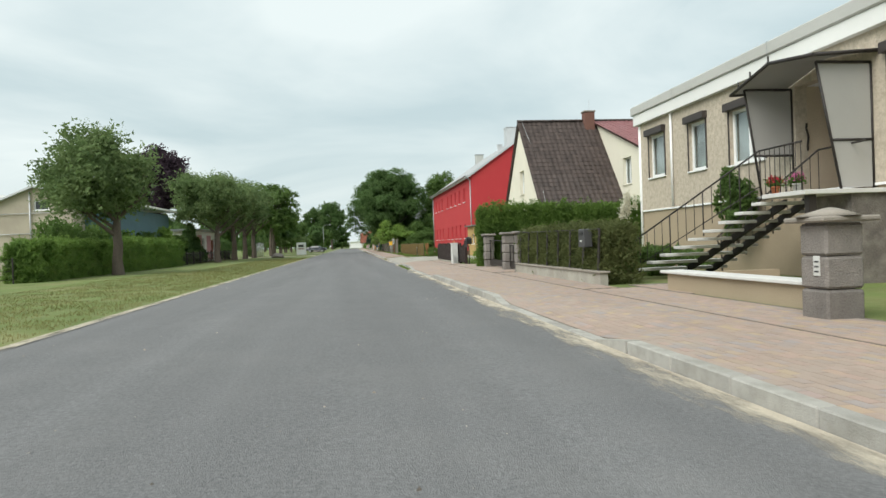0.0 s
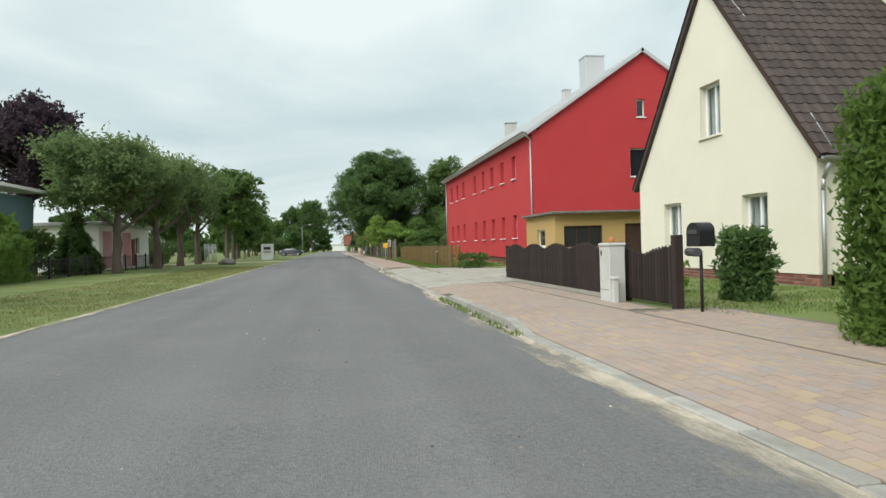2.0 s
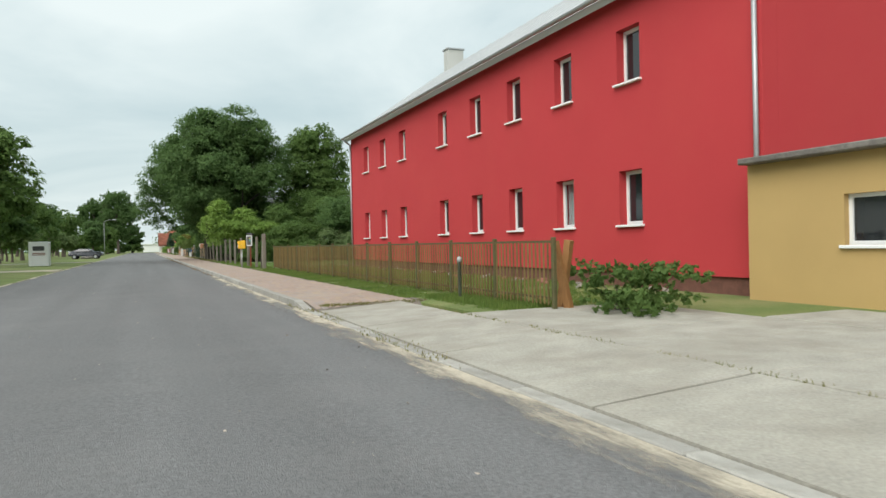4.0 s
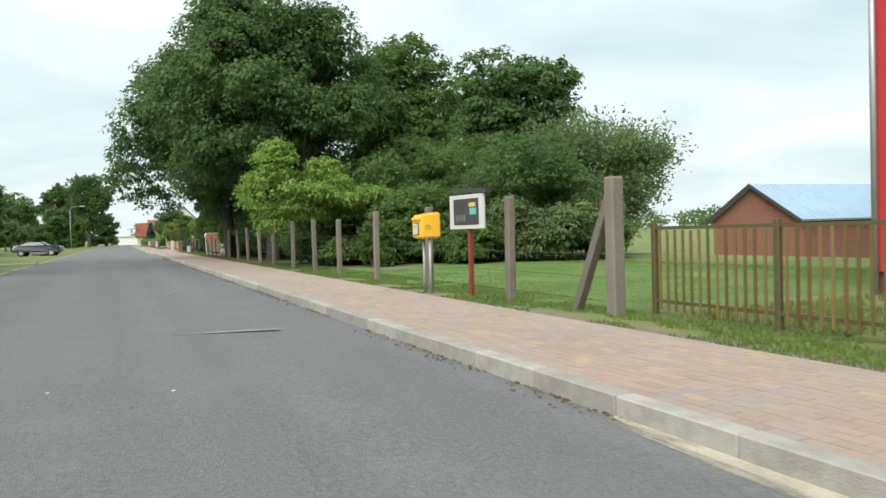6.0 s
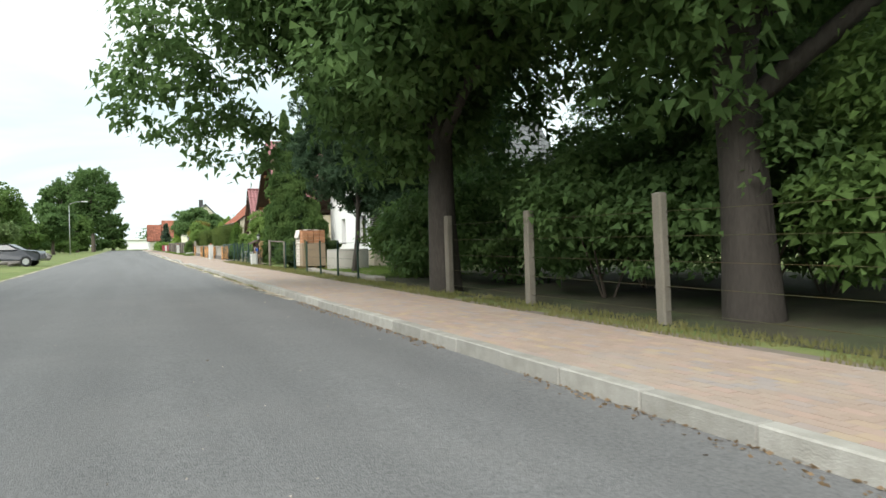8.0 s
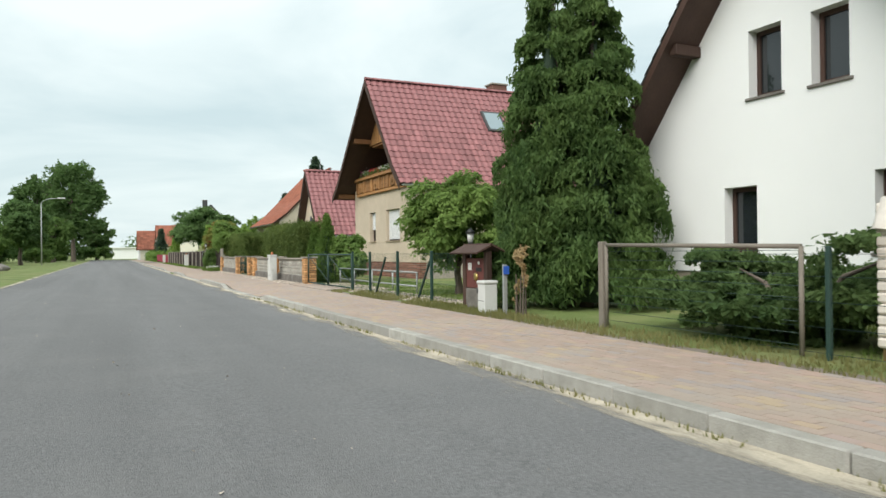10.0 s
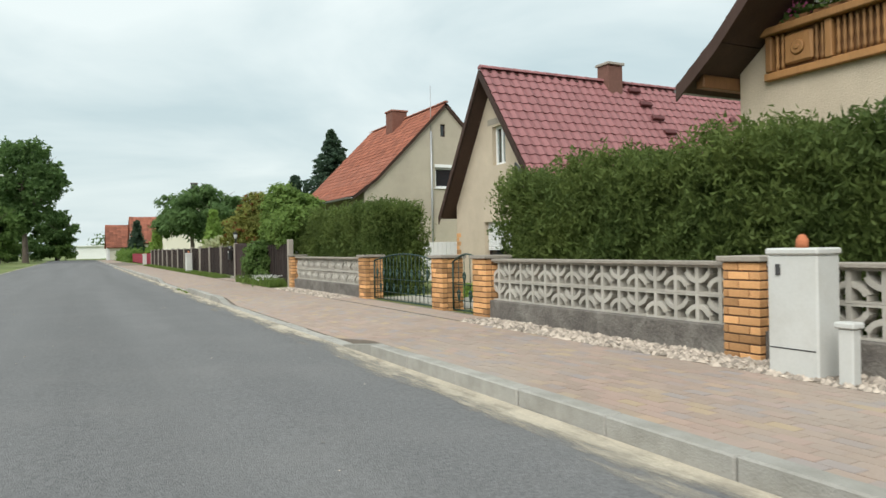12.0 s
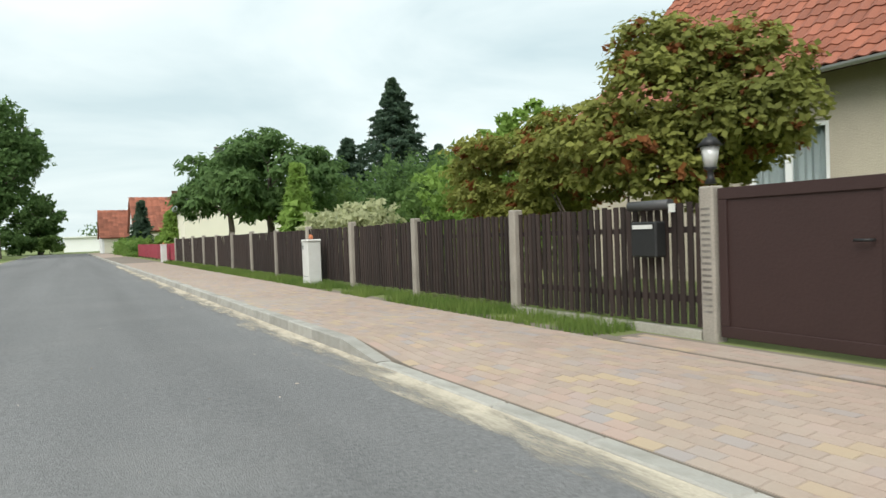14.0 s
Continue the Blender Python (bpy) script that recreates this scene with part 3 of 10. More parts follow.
def crown_pads(lobes, n, rng, radius, inner=0.25):
    """Places for leaf pads: mostly on the upper and outer skin of the lobes, some inside."""
    lb = np.asarray(lobes, float)
    mid = lb[:, :3].mean(axis=0)
    w = (lb[:, 3] * lb[:, 4] * lb[:, 5]) ** (2 / 3)
    k = rng.choice(len(lb), n, p=w / w.sum())
    d = rng.normal(size=(n, 3))
    d[:, 2] += 0.25
    d /= np.linalg.norm(d, axis=1, keepdims=True)
    r = 1 - inner * rng.random((n, 1)) ** 1.5
    c = lb[k, :3] + d * r * lb[k, 3:]
    o = (c - mid) / (np.linalg.norm(c - mid, axis=1, keepdims=True) + 1e-6) * 0.6 + d * 0.6
    rad = radius * (0.55 + 0.8 * rng.random((n, 1)))
    return np.concatenate([c, rad, o], 1)


def lobes_points(lobes, n, rng, shell=0.45):
    """Points in and near the surface of ellipsoids (x, y, z, rx, ry, rz), more of them in larger ones."""
    lb = np.asarray(lobes, float)
    w = (lb[:, 3] * lb[:, 4] * lb[:, 5]) ** (2 / 3)
    k = rng.choice(len(lb), n, p=w / w.sum())
    d = rng.normal(size=(n, 3))
    d /= np.linalg.norm(d, axis=1, keepdims=True)
    r = 1 - shell * rng.random((n, 1)) ** 1.6 + 0.10 * rng.normal(size=(n, 1))
    return lb[k, :3] + d * r * lb[k, 3:]


def sprig_points(lobes, n, rng, length=0.6, per=14, shell=0.45, bias=(0, 0, 0.25), spread=0.16):
    """Leaf places along short twigs that stand out of the lobes, with the direction of each twig."""
    k = max(1, n // per)
    base = lobes_points(lobes, k, rng, shell)
    lb = np.asarray(lobes, float)
    d = base - lb[:, :3].mean(axis=0)
    d /= np.linalg.norm(d, axis=1, keepdims=True) + 1e-6
    d = d * 0.55 + rng.normal(size=(k, 3)) * 0.5 + np.array(bias)
    d /= np.linalg.norm(d, axis=1, keepdims=True) + 1e-6
    ln = length * (0.45 + 0.9 * rng.random((k, 1, 1)))
    s = rng.random((k, per, 1)) ** 0.8
    p = base[:, None] + d[:, None] * (s - 0.3) * ln + rng.normal(size=(k, per, 3)) * ln * spread * (1.15 - 0.75 * s)
    return p.reshape(-1, 3), np.repeat(d, per, axis=0)


def crown_lobes(cx, cy, cz, rx, ry, rz, n, rng, size=0.42):
    """Smaller lobes strewn over a large rounded crown, for an uneven outline."""
    out = []
    for i in range(n):
        d = rng.normal(size=3)
        d /= np.linalg.norm(d)
        r = 0.30 + 0.46 * rng.random() ** 0.6
        s = size * (0.55 + 0.6 * rng.random())
        out.append((cx + d[0] * rx * r, cy + d[1] * ry * r, cz + d[2] * rz * r, rx * s, ry * s, rz * s * 0.8))
    return out


def trunk_mesh(rng, height, r, lean=(0, 0), limbs=6, spread=2.0, first=0.5):
    """A bent tapered trunk and, apart from it, its limbs, each of which forks once."""
    bm = bmesh.new()
    pts = [Vector((0, 0, -0.15))]
    for i in range(1, 7):
        f = i / 6
        pts.append(Vector((lean[0] * f + rng.normal() * 0.05 * height / 6, lean[1] * f + rng.normal() * 0.05 * height / 6, height * f)))
    rad = [r * 1.35, r, r * 0.92, r * 0.8, r * 0.62, r * 0.45, r * 0.2]
    n = 10
    rings = [[bm.verts.new(p + Vector((math.cos(2 * math.pi * k / n), math.sin(2 * math.pi * k / n), 0)) * q * (0.92 + 0.16 * rng.random())) for k in range(n)] for p, q in zip(pts, rad)]
    for a, b in zip(rings, rings[1:]):
        for k in range(n):
            bm.faces.new((a[k], a[(k + 1) % n], b[(k + 1) % n], b[k])).smooth = True
    bm.faces.new(rings[-1])
    boughs = []
    for i in range(limbs):
        f = first + (1 - first) * (i + rng.random()) / limbs * 0.9
        k = min(5, int(f * 6))
        p = pts[k].lerp(pts[k + 1], f * 6 - k)
        a = rng.random() * 2 * math.pi + i * 2.4
        q = p + Vector((math.cos(a), math.sin(a), 0.75)) * spread * (0.55 + 0.3 * rng.random())
        r0 = rad[k] * 0.5
        lm = bmesh.new()
        cyl(lm, p, q, r0, r0 * 0.6, 6, False)
        for side in (-1, 1):
            b = a + side * 0.6
            cyl(lm, q, q + Vector((math.cos(b), math.sin(b), 0.8)) * spread * 0.5, r0 * 0.6, r0 * 0.15, 5, False)
        boughs.append(lm)
    return bm, boughs


def tree(name, label, at, height, crown, leaves, leaf_size, leafmat, seed, trunk_r=0.18, trunk_h=None, lobes=26, lobe_size=0.42, category="tree",
         bark="bark", lean=(0, 0), tilt=None, lie=0.3, droop=0.0, shell=0.45, limbs=7, first=0.45, group="", more=1.6, sprig=0.0, kite=False, pad=0.0, per=22, inner=0.3, sag=0.25, hang=()):
    """A broadleaf tree: trunk with limbs, and a crown of many leaves in uneven lobes. crown = (dx, dy, z, rx, ry, rz)."""
    rng = np.random.default_rng(seed)
    t = thing(name, label, category, group, at)
    dx, dy, cz, rx, ry, rz = crown
    stem, boughs = trunk_mesh(rng, trunk_h or cz + rz * 0.3, trunk_r, lean or (dx, dy), limbs, min(rx, ry) * 0.55, first)
    part("trunk", stem, M[bark], t)
    for lm in boughs:
        part("limb", lm, M[bark], t)
    lb = crown_lobes(dx, dy, cz, rx, ry, rz, lobes, rng, lobe_size) + list(hang)
    if pad:
        pads = crown_pads(lb, leaves // per, rng, pad, inner)
        pads = pads[pads[:, 2] > cz - rz * 1.1]
        leaf_pads("crown", pads, per, leaf_size, M[leafmat], t, rng, droop=0.25 + droop, sag=sag)
        return t
    pts, dr = sprig_points(lb, int(leaves * more), rng, sprig or min(rx, rz) * 0.2, 14, shell, (0, 0, 0.25) if tilt is None else tilt * 0.5)
    keep = pts[:, 2] > cz - rz * 1.05
    pts, dr = pts[keep], dr[keep]
    leaf_mesh("crown", pts, leaf_size * more ** -0.62 * (0.55 + 0.9 * rng.random(len(pts))), M[leafmat], t, rng, droop, 1.6, lie, kite=kite, tilt=dr * 0.9)
    return t


def hedge_points(x0, x1, y0, y1, z0, z1, n, rng, rough=0.06, top_wisp=0.0):
    """Points over the faces of a clipped block, a little uneven, some inside."""
    pts = rng.random((n, 3))
    w = np.array([(y1 - y0) * (z1 - z0) * 1.3, (y1 - y0) * (z1 - z0) * 0.4, (x1 - x0) * (y1 - y0), (x1 - x0) * (z1 - z0) * 1.6])
    face = rng.choice(4, n, p=w / w.sum())
    pts[face == 0, 0] = 0.0
    pts[face == 1, 0] = 1.0
    pts[face == 2, 2] = 1.0
    k = face == 3
    pts[k, 1] = (rng.random(k.sum()) > 0.75).astype(float)
    p = np.array([x0, y0, z0]) + pts * np.array([x1 - x0, y1 - y0, z1 - z0])
    wave = np.sin(p[:, 1] * 1.9) * 0.5 + np.sin(p[:, 1] * 4.3 + p[:, 2] * 3.1) * 0.35
    p[:, 0] += wave * rough + rng.normal(size=n) * rough * 0.8
    p[:, 2] += (np.sin(p[:, 1] * 2.7 + p[:, 0]) * rough * 0.8 + rng.normal(size=n) * rough * 0.6) * (pts[:, 2])
    p[:, 1] += rng.normal(size=n) * rough * 0.6
    if top_wisp:
        t = (face == 2) & (rng.random(n) < 0.35)
        p[t, 2] += rng.random(t.sum()) ** 2 * top_wisp
    return p


def hedge(name, label, box, leaves, leaf_size, leafmat, seed, rough=0.06, wisp=0.0, lie=0.0, group="", tilt=None, dense=75, lump=0.16, spray=1.0):
    """A clipped hedge: a dark twiggy core and a skin of leaves."""
    rng = np.random.default_rng(seed)
    x0, x1, y0, y1, z0, z1 = box
    t = thing(name, label, "hedge", group, ((x0 + x1) / 2, (y0 + y1) / 2, z0))
    o = Vector(t.location)
    c = 0.13
    bm = bmesh.new()
    quad_box(bm, x0 + c - o.x, x1 - c - o.x, y0 + c - o.y, y1 - c - o.y, -0.02, z1 - c - o.z)
    part("twig_core", bm, M[leafmat], t)
    # tufts: bunches of sprays that stand out unevenly, dark hollows between them
    area = (y1 - y0) * (z1 - z0) * 2 + (x1 - x0) * (y1 - y0 + 2 * (z1 - z0))
    k = min(leaves // 18, int(area * dense) + 20)
    per = leaves // k
    b = hedge_points(x0, x1, y0, y1, z0, z1, k, rng, rough, wisp) - np.array(o)
    out = np.stack([np.clip((b[:, 0] - (x0 + x1) / 2 + o.x) / (x1 - x0), -0.5, 0.5), np.clip((b[:, 1] - (y0 + y1) / 2 + o.y) / (y1 - y0), -0.5, 0.5) ** 3 * 3, np.full(len(b), 0.45)], 1)
    b = b + out * (rng.random((k, 1)) - 0.62) * lump
    d = out + rng.normal(size=b.shape) * 0.28 + (tilt if tilt is not None else 0)
    d /= np.linalg.norm(d, axis=1, keepdims=True)
    q = rng.random((k, per, 1))
    size = (0.055 + 0.05 * rng.random((k, 1, 1))) * spray
    p = (b[:, None] + d[:, None] * (q - 0.45) * size * 2.6 + rng.normal(size=(k, per, 3)) * size * (1.1 - 0.7 * q)).reshape(-1, 3)
    leaf_mesh("leaves", p, leaf_size * (0.55 + 0.7 * rng.random(len(p))), M[leafmat], t, rng, 0.0, 2.4, lie, kite=False, tilt=np.repeat(d, per, axis=0) * 1.2)
    return t


def wall_sheet(name, plane, c, u0, u1, z0, z1, depth, material, parent, openings=(), cuts=(), label=""):
    """A wall standing in plane x=c or y=c, from u0 to u1 along the other axis, with real openings (u0, u1, z0, z1) and sloping
    cuts ((u, z), (nu, nz)) that take away what lies on the side of the normal. depth > 0 gives its thickness away from c."""
    us = sorted({u0, u1, *[min(max(v, u0), u1) for o in openings for v in o[:2]]})
    zs = sorted({z0, z1, *[min(max(v, z0), z1) for o in openings for v in o[2:]]})
    bm = bmesh.new()
    to = (lambda u, z: Vector((c, u, z))) if plane == "x" else (lambda u, z: Vector((u, c, z)))
    grid = {(i, j): bm.verts.new(to(u, z)) for i, u in enumerate(us) for j, z in enumerate(zs)}
    for i in range(len(us) - 1):
        for j in range(len(zs) - 1):
            um, zm = (us[i] + us[i + 1]) / 2, (zs[j] + zs[j + 1]) / 2
            if any(o[0] < um < o[1] and o[2] < zm < o[3] for o in openings):
                continue
            bm.faces.new((grid[i, j], grid[i + 1, j], grid[i + 1, j + 1], grid[i, j + 1]))
    for (pu, pz), (nu, nz) in cuts:
        no = Vector((0, nu, nz)) if plane == "x" else Vector((nu, 0, nz))
        bmesh.ops.bisect_plane(bm, geom=bm.verts[:] + bm.edges[:] + bm.faces[:], plane_co=to(pu, pz), plane_no=no, clear_outer=True)
    bmesh.ops.delete(bm, geom=[v for v in bm.verts if not v.link_faces], context="VERTS")
    res = bmesh.ops.extrude_face_region(bm, geom=bm.faces[:])
    shift = Vector((depth, 0, 0)) if plane == "x" else Vector((0, depth, 0))
    bmesh.ops.translate(bm, verts=[v for v in res["geom"] if isinstance(v, bmesh.types.BMVert)], vec=shift)
    return part(name, bm, material, parent, label)


def window(parent, plane, c, u0, u1, z0, z1, inward, frame_mat="white_paint", recess=0.16, mullions=1, sill="white_paint", curtain=True, bar=0.07,
           sill_out=0.06, shutter=0.0, label=""):
    """A window set back in its opening: frame, panes, sill, and what shows behind. inward is +1 or -1 along the wall's normal axis."""
    def box(n, ua, ub, za, zb, da, db, material, par, lab="", bevel=0.0):
        lo, hi = sorted((c + inward * da, c + inward * db))
        dims = (lo, hi, ua, ub, za, zb) if plane == "x" else (ua, ub, lo, hi, za, zb)
        return boxpart(n, dims, M[material], par, lab, bevel)
    w = boxless(parent, label)
    d = recess
    bm = bmesh.new()

    def fb(ua, ub, za, zb, da, db):
        lo, hi = sorted((c + inward * da, c + inward * db))
        quad_box(bm, *((lo, hi, ua, ub, za, zb) if plane == "x" else (ua, ub, lo, hi, za, zb)))
    fb(u0, u0 + bar, z0, z1, d, d + 0.07), fb(u1 - bar, u1, z0, z1, d, d + 0.07)
    fb(u0 + bar, u1 - bar, z0, z0 + bar, d, d + 0.07), fb(u0 + bar, u1 - bar, z1 - bar, z1, d, d + 0.07)
    for k in range(mullions):
        um = u0 + (u1 - u0) * (k + 1) / (mullions + 1)
        fb(um - bar * 0.6, um + bar * 0.6, z0 + bar, z1 - bar, d + 0.002, d + 0.068)
    part("window_frame", bm, M[frame_mat], w)
    for k in range(mullions + 1):
        ua = u0 + (u1 - u0) * k / (mullions + 1) + bar * 0.6
        ub = u0 + (u1 - u0) * (k + 1) / (mullions + 1) - bar * 0.6
        g = box("pane", ua, ub, z0 + bar * 0.8, z1 - bar * 0.8, d + 0.03, d + 0.036, "glass", w)
        if curtain:
            g.data.materials[0] = M["pane_clear"]
            g.visible_shadow = False
    if curtain:
        cb = bmesh.new()
        k = 36
        for i in range(k):
            a, b = u0 + 0.03 + (u1 - u0 - 0.06) * i / k, u0 + 0.03 + (u1 - u0 - 0.06) * (i + 1) / k
            fa, fc = d + 0.16 + 0.03 * math.sin(i * 1.9), d + 0.16 + 0.03 * math.sin((i + 1) * 1.9)
            vs = [(c + inward * fa, a, z0 + 0.02), (c + inward * fc, b, z0 + 0.02), (c + inward * fc, b, z1 - 0.02), (c + inward * fa, a, z1 - 0.02)]
            cb.faces.new([cb.verts.new(v if plane == "x" else (v[1], v[0], v[2])) for v in vs])
        part("curtain", cb, M["curtain"], w)
    # thin panel behind the glass; the room's dimness is put into its colour
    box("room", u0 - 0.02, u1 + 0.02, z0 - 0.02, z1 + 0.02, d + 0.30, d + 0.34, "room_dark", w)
    if sill:
        box("window_sill", u0 - 0.06, u1 + 0.06, z0 - 0.05, z0, -sill_out, d, sill, w, bevel=0.008)
    if shutter:
        k = int((z1 - z0) * shutter / 0.05)
        for i in range(k):
            zt = z1 - i * 0.05
            lo, hi = sorted((c + inward * (d - 0.05), c + inward * (d - 0.03)))
            boxpart("slat", (lo, hi, u0 + 0.03, u1 - 0.03, zt - 0.044, zt) if plane == "x" else (u0 + 0.03, u1 - 0.03, lo, hi, zt - 0.044, zt), M["shutter"], w)
    return w


def boxless(parent, label=""):
    ob = new("window")
    ob.parent = parent
    ob.empty_display_size = 0.1
    return tagged(ob, label) if label else ob


def slope_frame(p0, along, down):
    """Matrix whose x runs along the eave, y up the slope and z off the roof; p0 is the eave's start."""
    a, u = Vector(along).normalized(), Vector(down).normalized()
    nrm = a.cross(u)
    m = Matrix((a, u, nrm)).transposed().to_4x4()
    m.translation = Vector(p0)
    return m


def tile_piece(w, h, wave, thick, flat):
    """One roof tile: a wavy sheet with a turned-down lower edge; its lower left corner is the origin."""
    bm = bmesh.new()
    n = 6
    prof = []
    for i in range(n + 1):
        f = i / n
        z = wave * (0.5 - 0.5 * math.cos(2 * math.pi * min(1, f * 1.15))) if not flat else wave * (1.0 if f < 0.12 else 0.0)
        prof.append((w * f, z))
    lo = [bm.verts.new((x, -0.03, z + thick)) for x, z in prof]
    hi = [bm.verts.new((x, h, z)) for x, z in prof]
    lip = [bm.verts.new((x, -0.03, z)) for x, z in prof]
    for i in range(n):
        bm.faces.new((lo[i], lo[i + 1], hi[i + 1], hi[i]))
        bm.faces.new((lip[i], lip[i + 1], lo[i + 1], lo[i]))
    return bm


def tiled(roof, m, width, height, tw, th, wave, thick, key, singles, clip=None, flat=False):
    """Lays tiles on a slope: the first `singles` as objects of their own, the rest joined."""
    nu, nv = max(1, round(width / tw)), max(1, round(height / th))
    tw, th = width / nu, height / nv
    bm = tile_piece(tw, th, wave, thick, flat)
    me = mesh_of("tile", bm, M[key + "_obj"])
    base_v = [v.co.copy() for v in me.vertices]
    base_f = [list(p.vertices) for p in me.polygons]
    verts, faces, made = [], [], 0
    rng = random.Random(nu * 100 + nv)
    for j in range(nv):
        for i in range(nu):
            if clip and not clip((i + 0.5) * tw, (j + 0.5) * th):
                continue
            jit = Matrix.Translation((i * tw, j * th, rng.uniform(0, 0.006))) @ Matrix.Rotation(rng.uniform(-0.012, 0.012), 4, "Z")
            mm = m @ jit
            if made < singles:
                share("tile", me, roof, mm)
                made += 1
            else:
                k = len(verts)
                verts += [mm @ v for v in base_v]
                faces += [[k + q for q in f] for f in base_f]
    if verts:
        ob = raw("roof_tiles", verts, faces, M[key], roof)
        tagged(ob, kind="stuff")


def ridge_caps(roof, p0, p1, r, key, step=0.36):
    """Half-round ridge tiles, each lapping the next."""
    p0, p1 = Vector(p0), Vector(p1)
    n = max(2, round((p1 - p0).length / step))
    d = (p1 - p0) / n
    ax = d.normalized()
    side = ax.cross(Vector((0, 0, 1))).normalized()
    bm = bmesh.new()
    k = 7
    a = [bm.verts.new(side * (r * 1.12 * math.cos(math.pi * i / k)) + Vector((0, 0, r * 0.9 * math.sin(math.pi * i / k)))) for i in range(k + 1)]
    b = [bm.verts.new(d * 1.06 + side * (r * math.cos(math.pi * i / k)) + Vector((0, 0, r * 0.8 * math.sin(math.pi * i / k)))) for i in range(k + 1)]
    for i in range(k):
        bm.faces.new((a[i], a[i + 1], b[i + 1], b[i]))
    bm.faces.new(a)
    me = mesh_of("ridge_tile", bm, M[key + "_obj"])
    for i in range(n):
        share("ridge_tile", me, roof, Matrix.Translation(p0 + d * i))


def gutter(parent, p0, p1, r=0.065, drop=None):
    """A half-round gutter along an eave, and its downpipe."""
    p0, p1 = Vector(p0), Vector(p1)
    ax = (p1 - p0).normalized()
    side = ax.cross(Vector((0, 0, 1))).normalized()
    bm = bmesh.new()
    k = 6
    rows = [[bm.verts.new(p + side * (r * math.cos(math.pi * i / k)) - Vector((0, 0, r * math.sin(math.pi * i / k)))) for i in range(k + 1)] for p in (p0, p1)]
    for i in range(k):
        bm.faces.new((rows[0][i], rows[0][i + 1], rows[1][i + 1], rows[1][i]))
    part("gutter", bm, M["zinc"], parent)
    if drop:
        bm = bmesh.new()
        tube(bm, drop, 0.045, 8)
        part("downpipe", bm, M["zinc"], parent)


def chimney(parent, x0, x1, y0, y1, z0, z1, key="chimney_brick", cap="post_concrete"):
    bm = bmesh.new()
    quad_box(bm, x0, x1, y0, y1, z0, z1, bevel=0.01)
    ch = part("chimney", bm, M[key], parent)
    boxpart("chimney_cap", (x0 - 0.05, x1 + 0.05, y0 - 0.05, y1 + 0.05, z1 + 0.002, z1 + 0.08), M[cap], ch, bevel=0.01)
    return ch


def brick_box(parent, x0, x1, y0, y1, z0, z1, key, course=0.083, length=0.25, mortar="mortar", name="brick"):
    """A pier or wall face built of single bricks round a mortar core; the joints lie deeper."""
    g = 0.013
    bm = bmesh.new()
    quad_box(bm, x0 + g, x1 - g, y0 + g, y1 - g, z0, z1)
    core = part("mortar_core", bm, M[mortar], parent)
    n = max(1, round((z1 - z0) / course))
    ch = (z1 - z0) / n
    made = {}

    def brick(ax, ay, bx, by, z):
        key2 = (round(bx - ax, 3), round(by - ay, 3))
        if key2 not in made:
            q = bmesh.new()
            quad_box(q, 0, bx - ax, 0, by - ay, 0, ch - 0.016, bevel=0.004)
            made[key2] = mesh_of("brick", q, M[key])
        share(name, made[key2], parent, Matrix.Translation((ax, ay, z)))
    for i in range(n):
        z = z0 + i * ch + 0.006
        off = length / 2 if i % 2 else 0.0
        # road face
        y = y0 + (0 if not off else 0)
        cuts = [y0] + [v for v in np.arange(y0 + (off or length), y1 - 0.03, length)] + [y1]
        for a, b in zip(cuts, cuts[1:]):
            brick(x0, a, x0 + 0.1, b - 0.01, z)
        # face towards smaller y
        cuts = [x0 + 0.11] + [v for v in np.arange(x0 + 0.11 + (length - off), x1 - 0.03, length)] + [x1]
        for a, b in zip(cuts, cuts[1:]):
            brick(a, y0, b - 0.01, y0 + 0.1, z)
    return core


M["pane_clear"] = bpy.data.materials.new("clear_window_pane")
M["pane_clear"].use_nodes = True
pn = M["pane_clear"].node_tree.nodes
pl = M["pane_clear"].node_tree.links
p_tr, p_gl, p_mx, p_fr = pn.new("ShaderNodeBsdfTransparent"), pn.new("ShaderNodeBsdfGlossy"), pn.new("ShaderNodeMixShader"), pn.new("ShaderNodeLayerWeight")
p_tr.inputs[0].default_value = (0.75, 0.8, 0.8, 1)
p_gl.inputs["Roughness"].default_value = 0.03
p_fr.inputs["Blend"].default_value = 0.25
p_pw = pn.new("ShaderNodeMath")
p_pw.operation = "MULTIPLY"
p_pw.inputs[1].default_value = 0.4
pl.new(p_fr.outputs["Facing"], p_pw.inputs[0])
pl.new(p_pw.outputs[0], p_mx.inputs[0]), pl.new(p_tr.outputs[0], p_mx.inputs[1]), pl.new(p_gl.outputs[0], p_mx.inputs[2])
pl.new(p_mx.outputs[0], pn["Material Output"].inputs[0])

# ---- ground, road, kerb, pavement ----
KERB_X, PAVE_X0, PAVE_X1 = 2.75, 2.90, 4.75
ROAD_X0 = -4.5
ROAD_EDGE = -0.05  # the road falls towards the kerb
LOW = [(0.6, 6.5), (17.8, 26.5), (33.5, 54.0), (141.0, 146.8), (155.0, 163.0), (169.8, 177.2)]


def kerb_low(y):
    return any(a <= y < b for a, b in LOW)


def strip_sheet(name, xs, zs, y0, y1, material, steps=1):
    bm = bmesh.new()
    rows = [[bm.verts.new((x, y0 + (y1 - y0) * j / steps, z)) for x, z in zip(xs, zs)] for j in range(steps + 1)]
    for a, b in zip(rows, rows[1:]):
        for i in range(len(xs) - 1):
            bm.faces.new((a[i], a[i + 1], b[i + 1], b[i]))
    return part(name, bm, material)


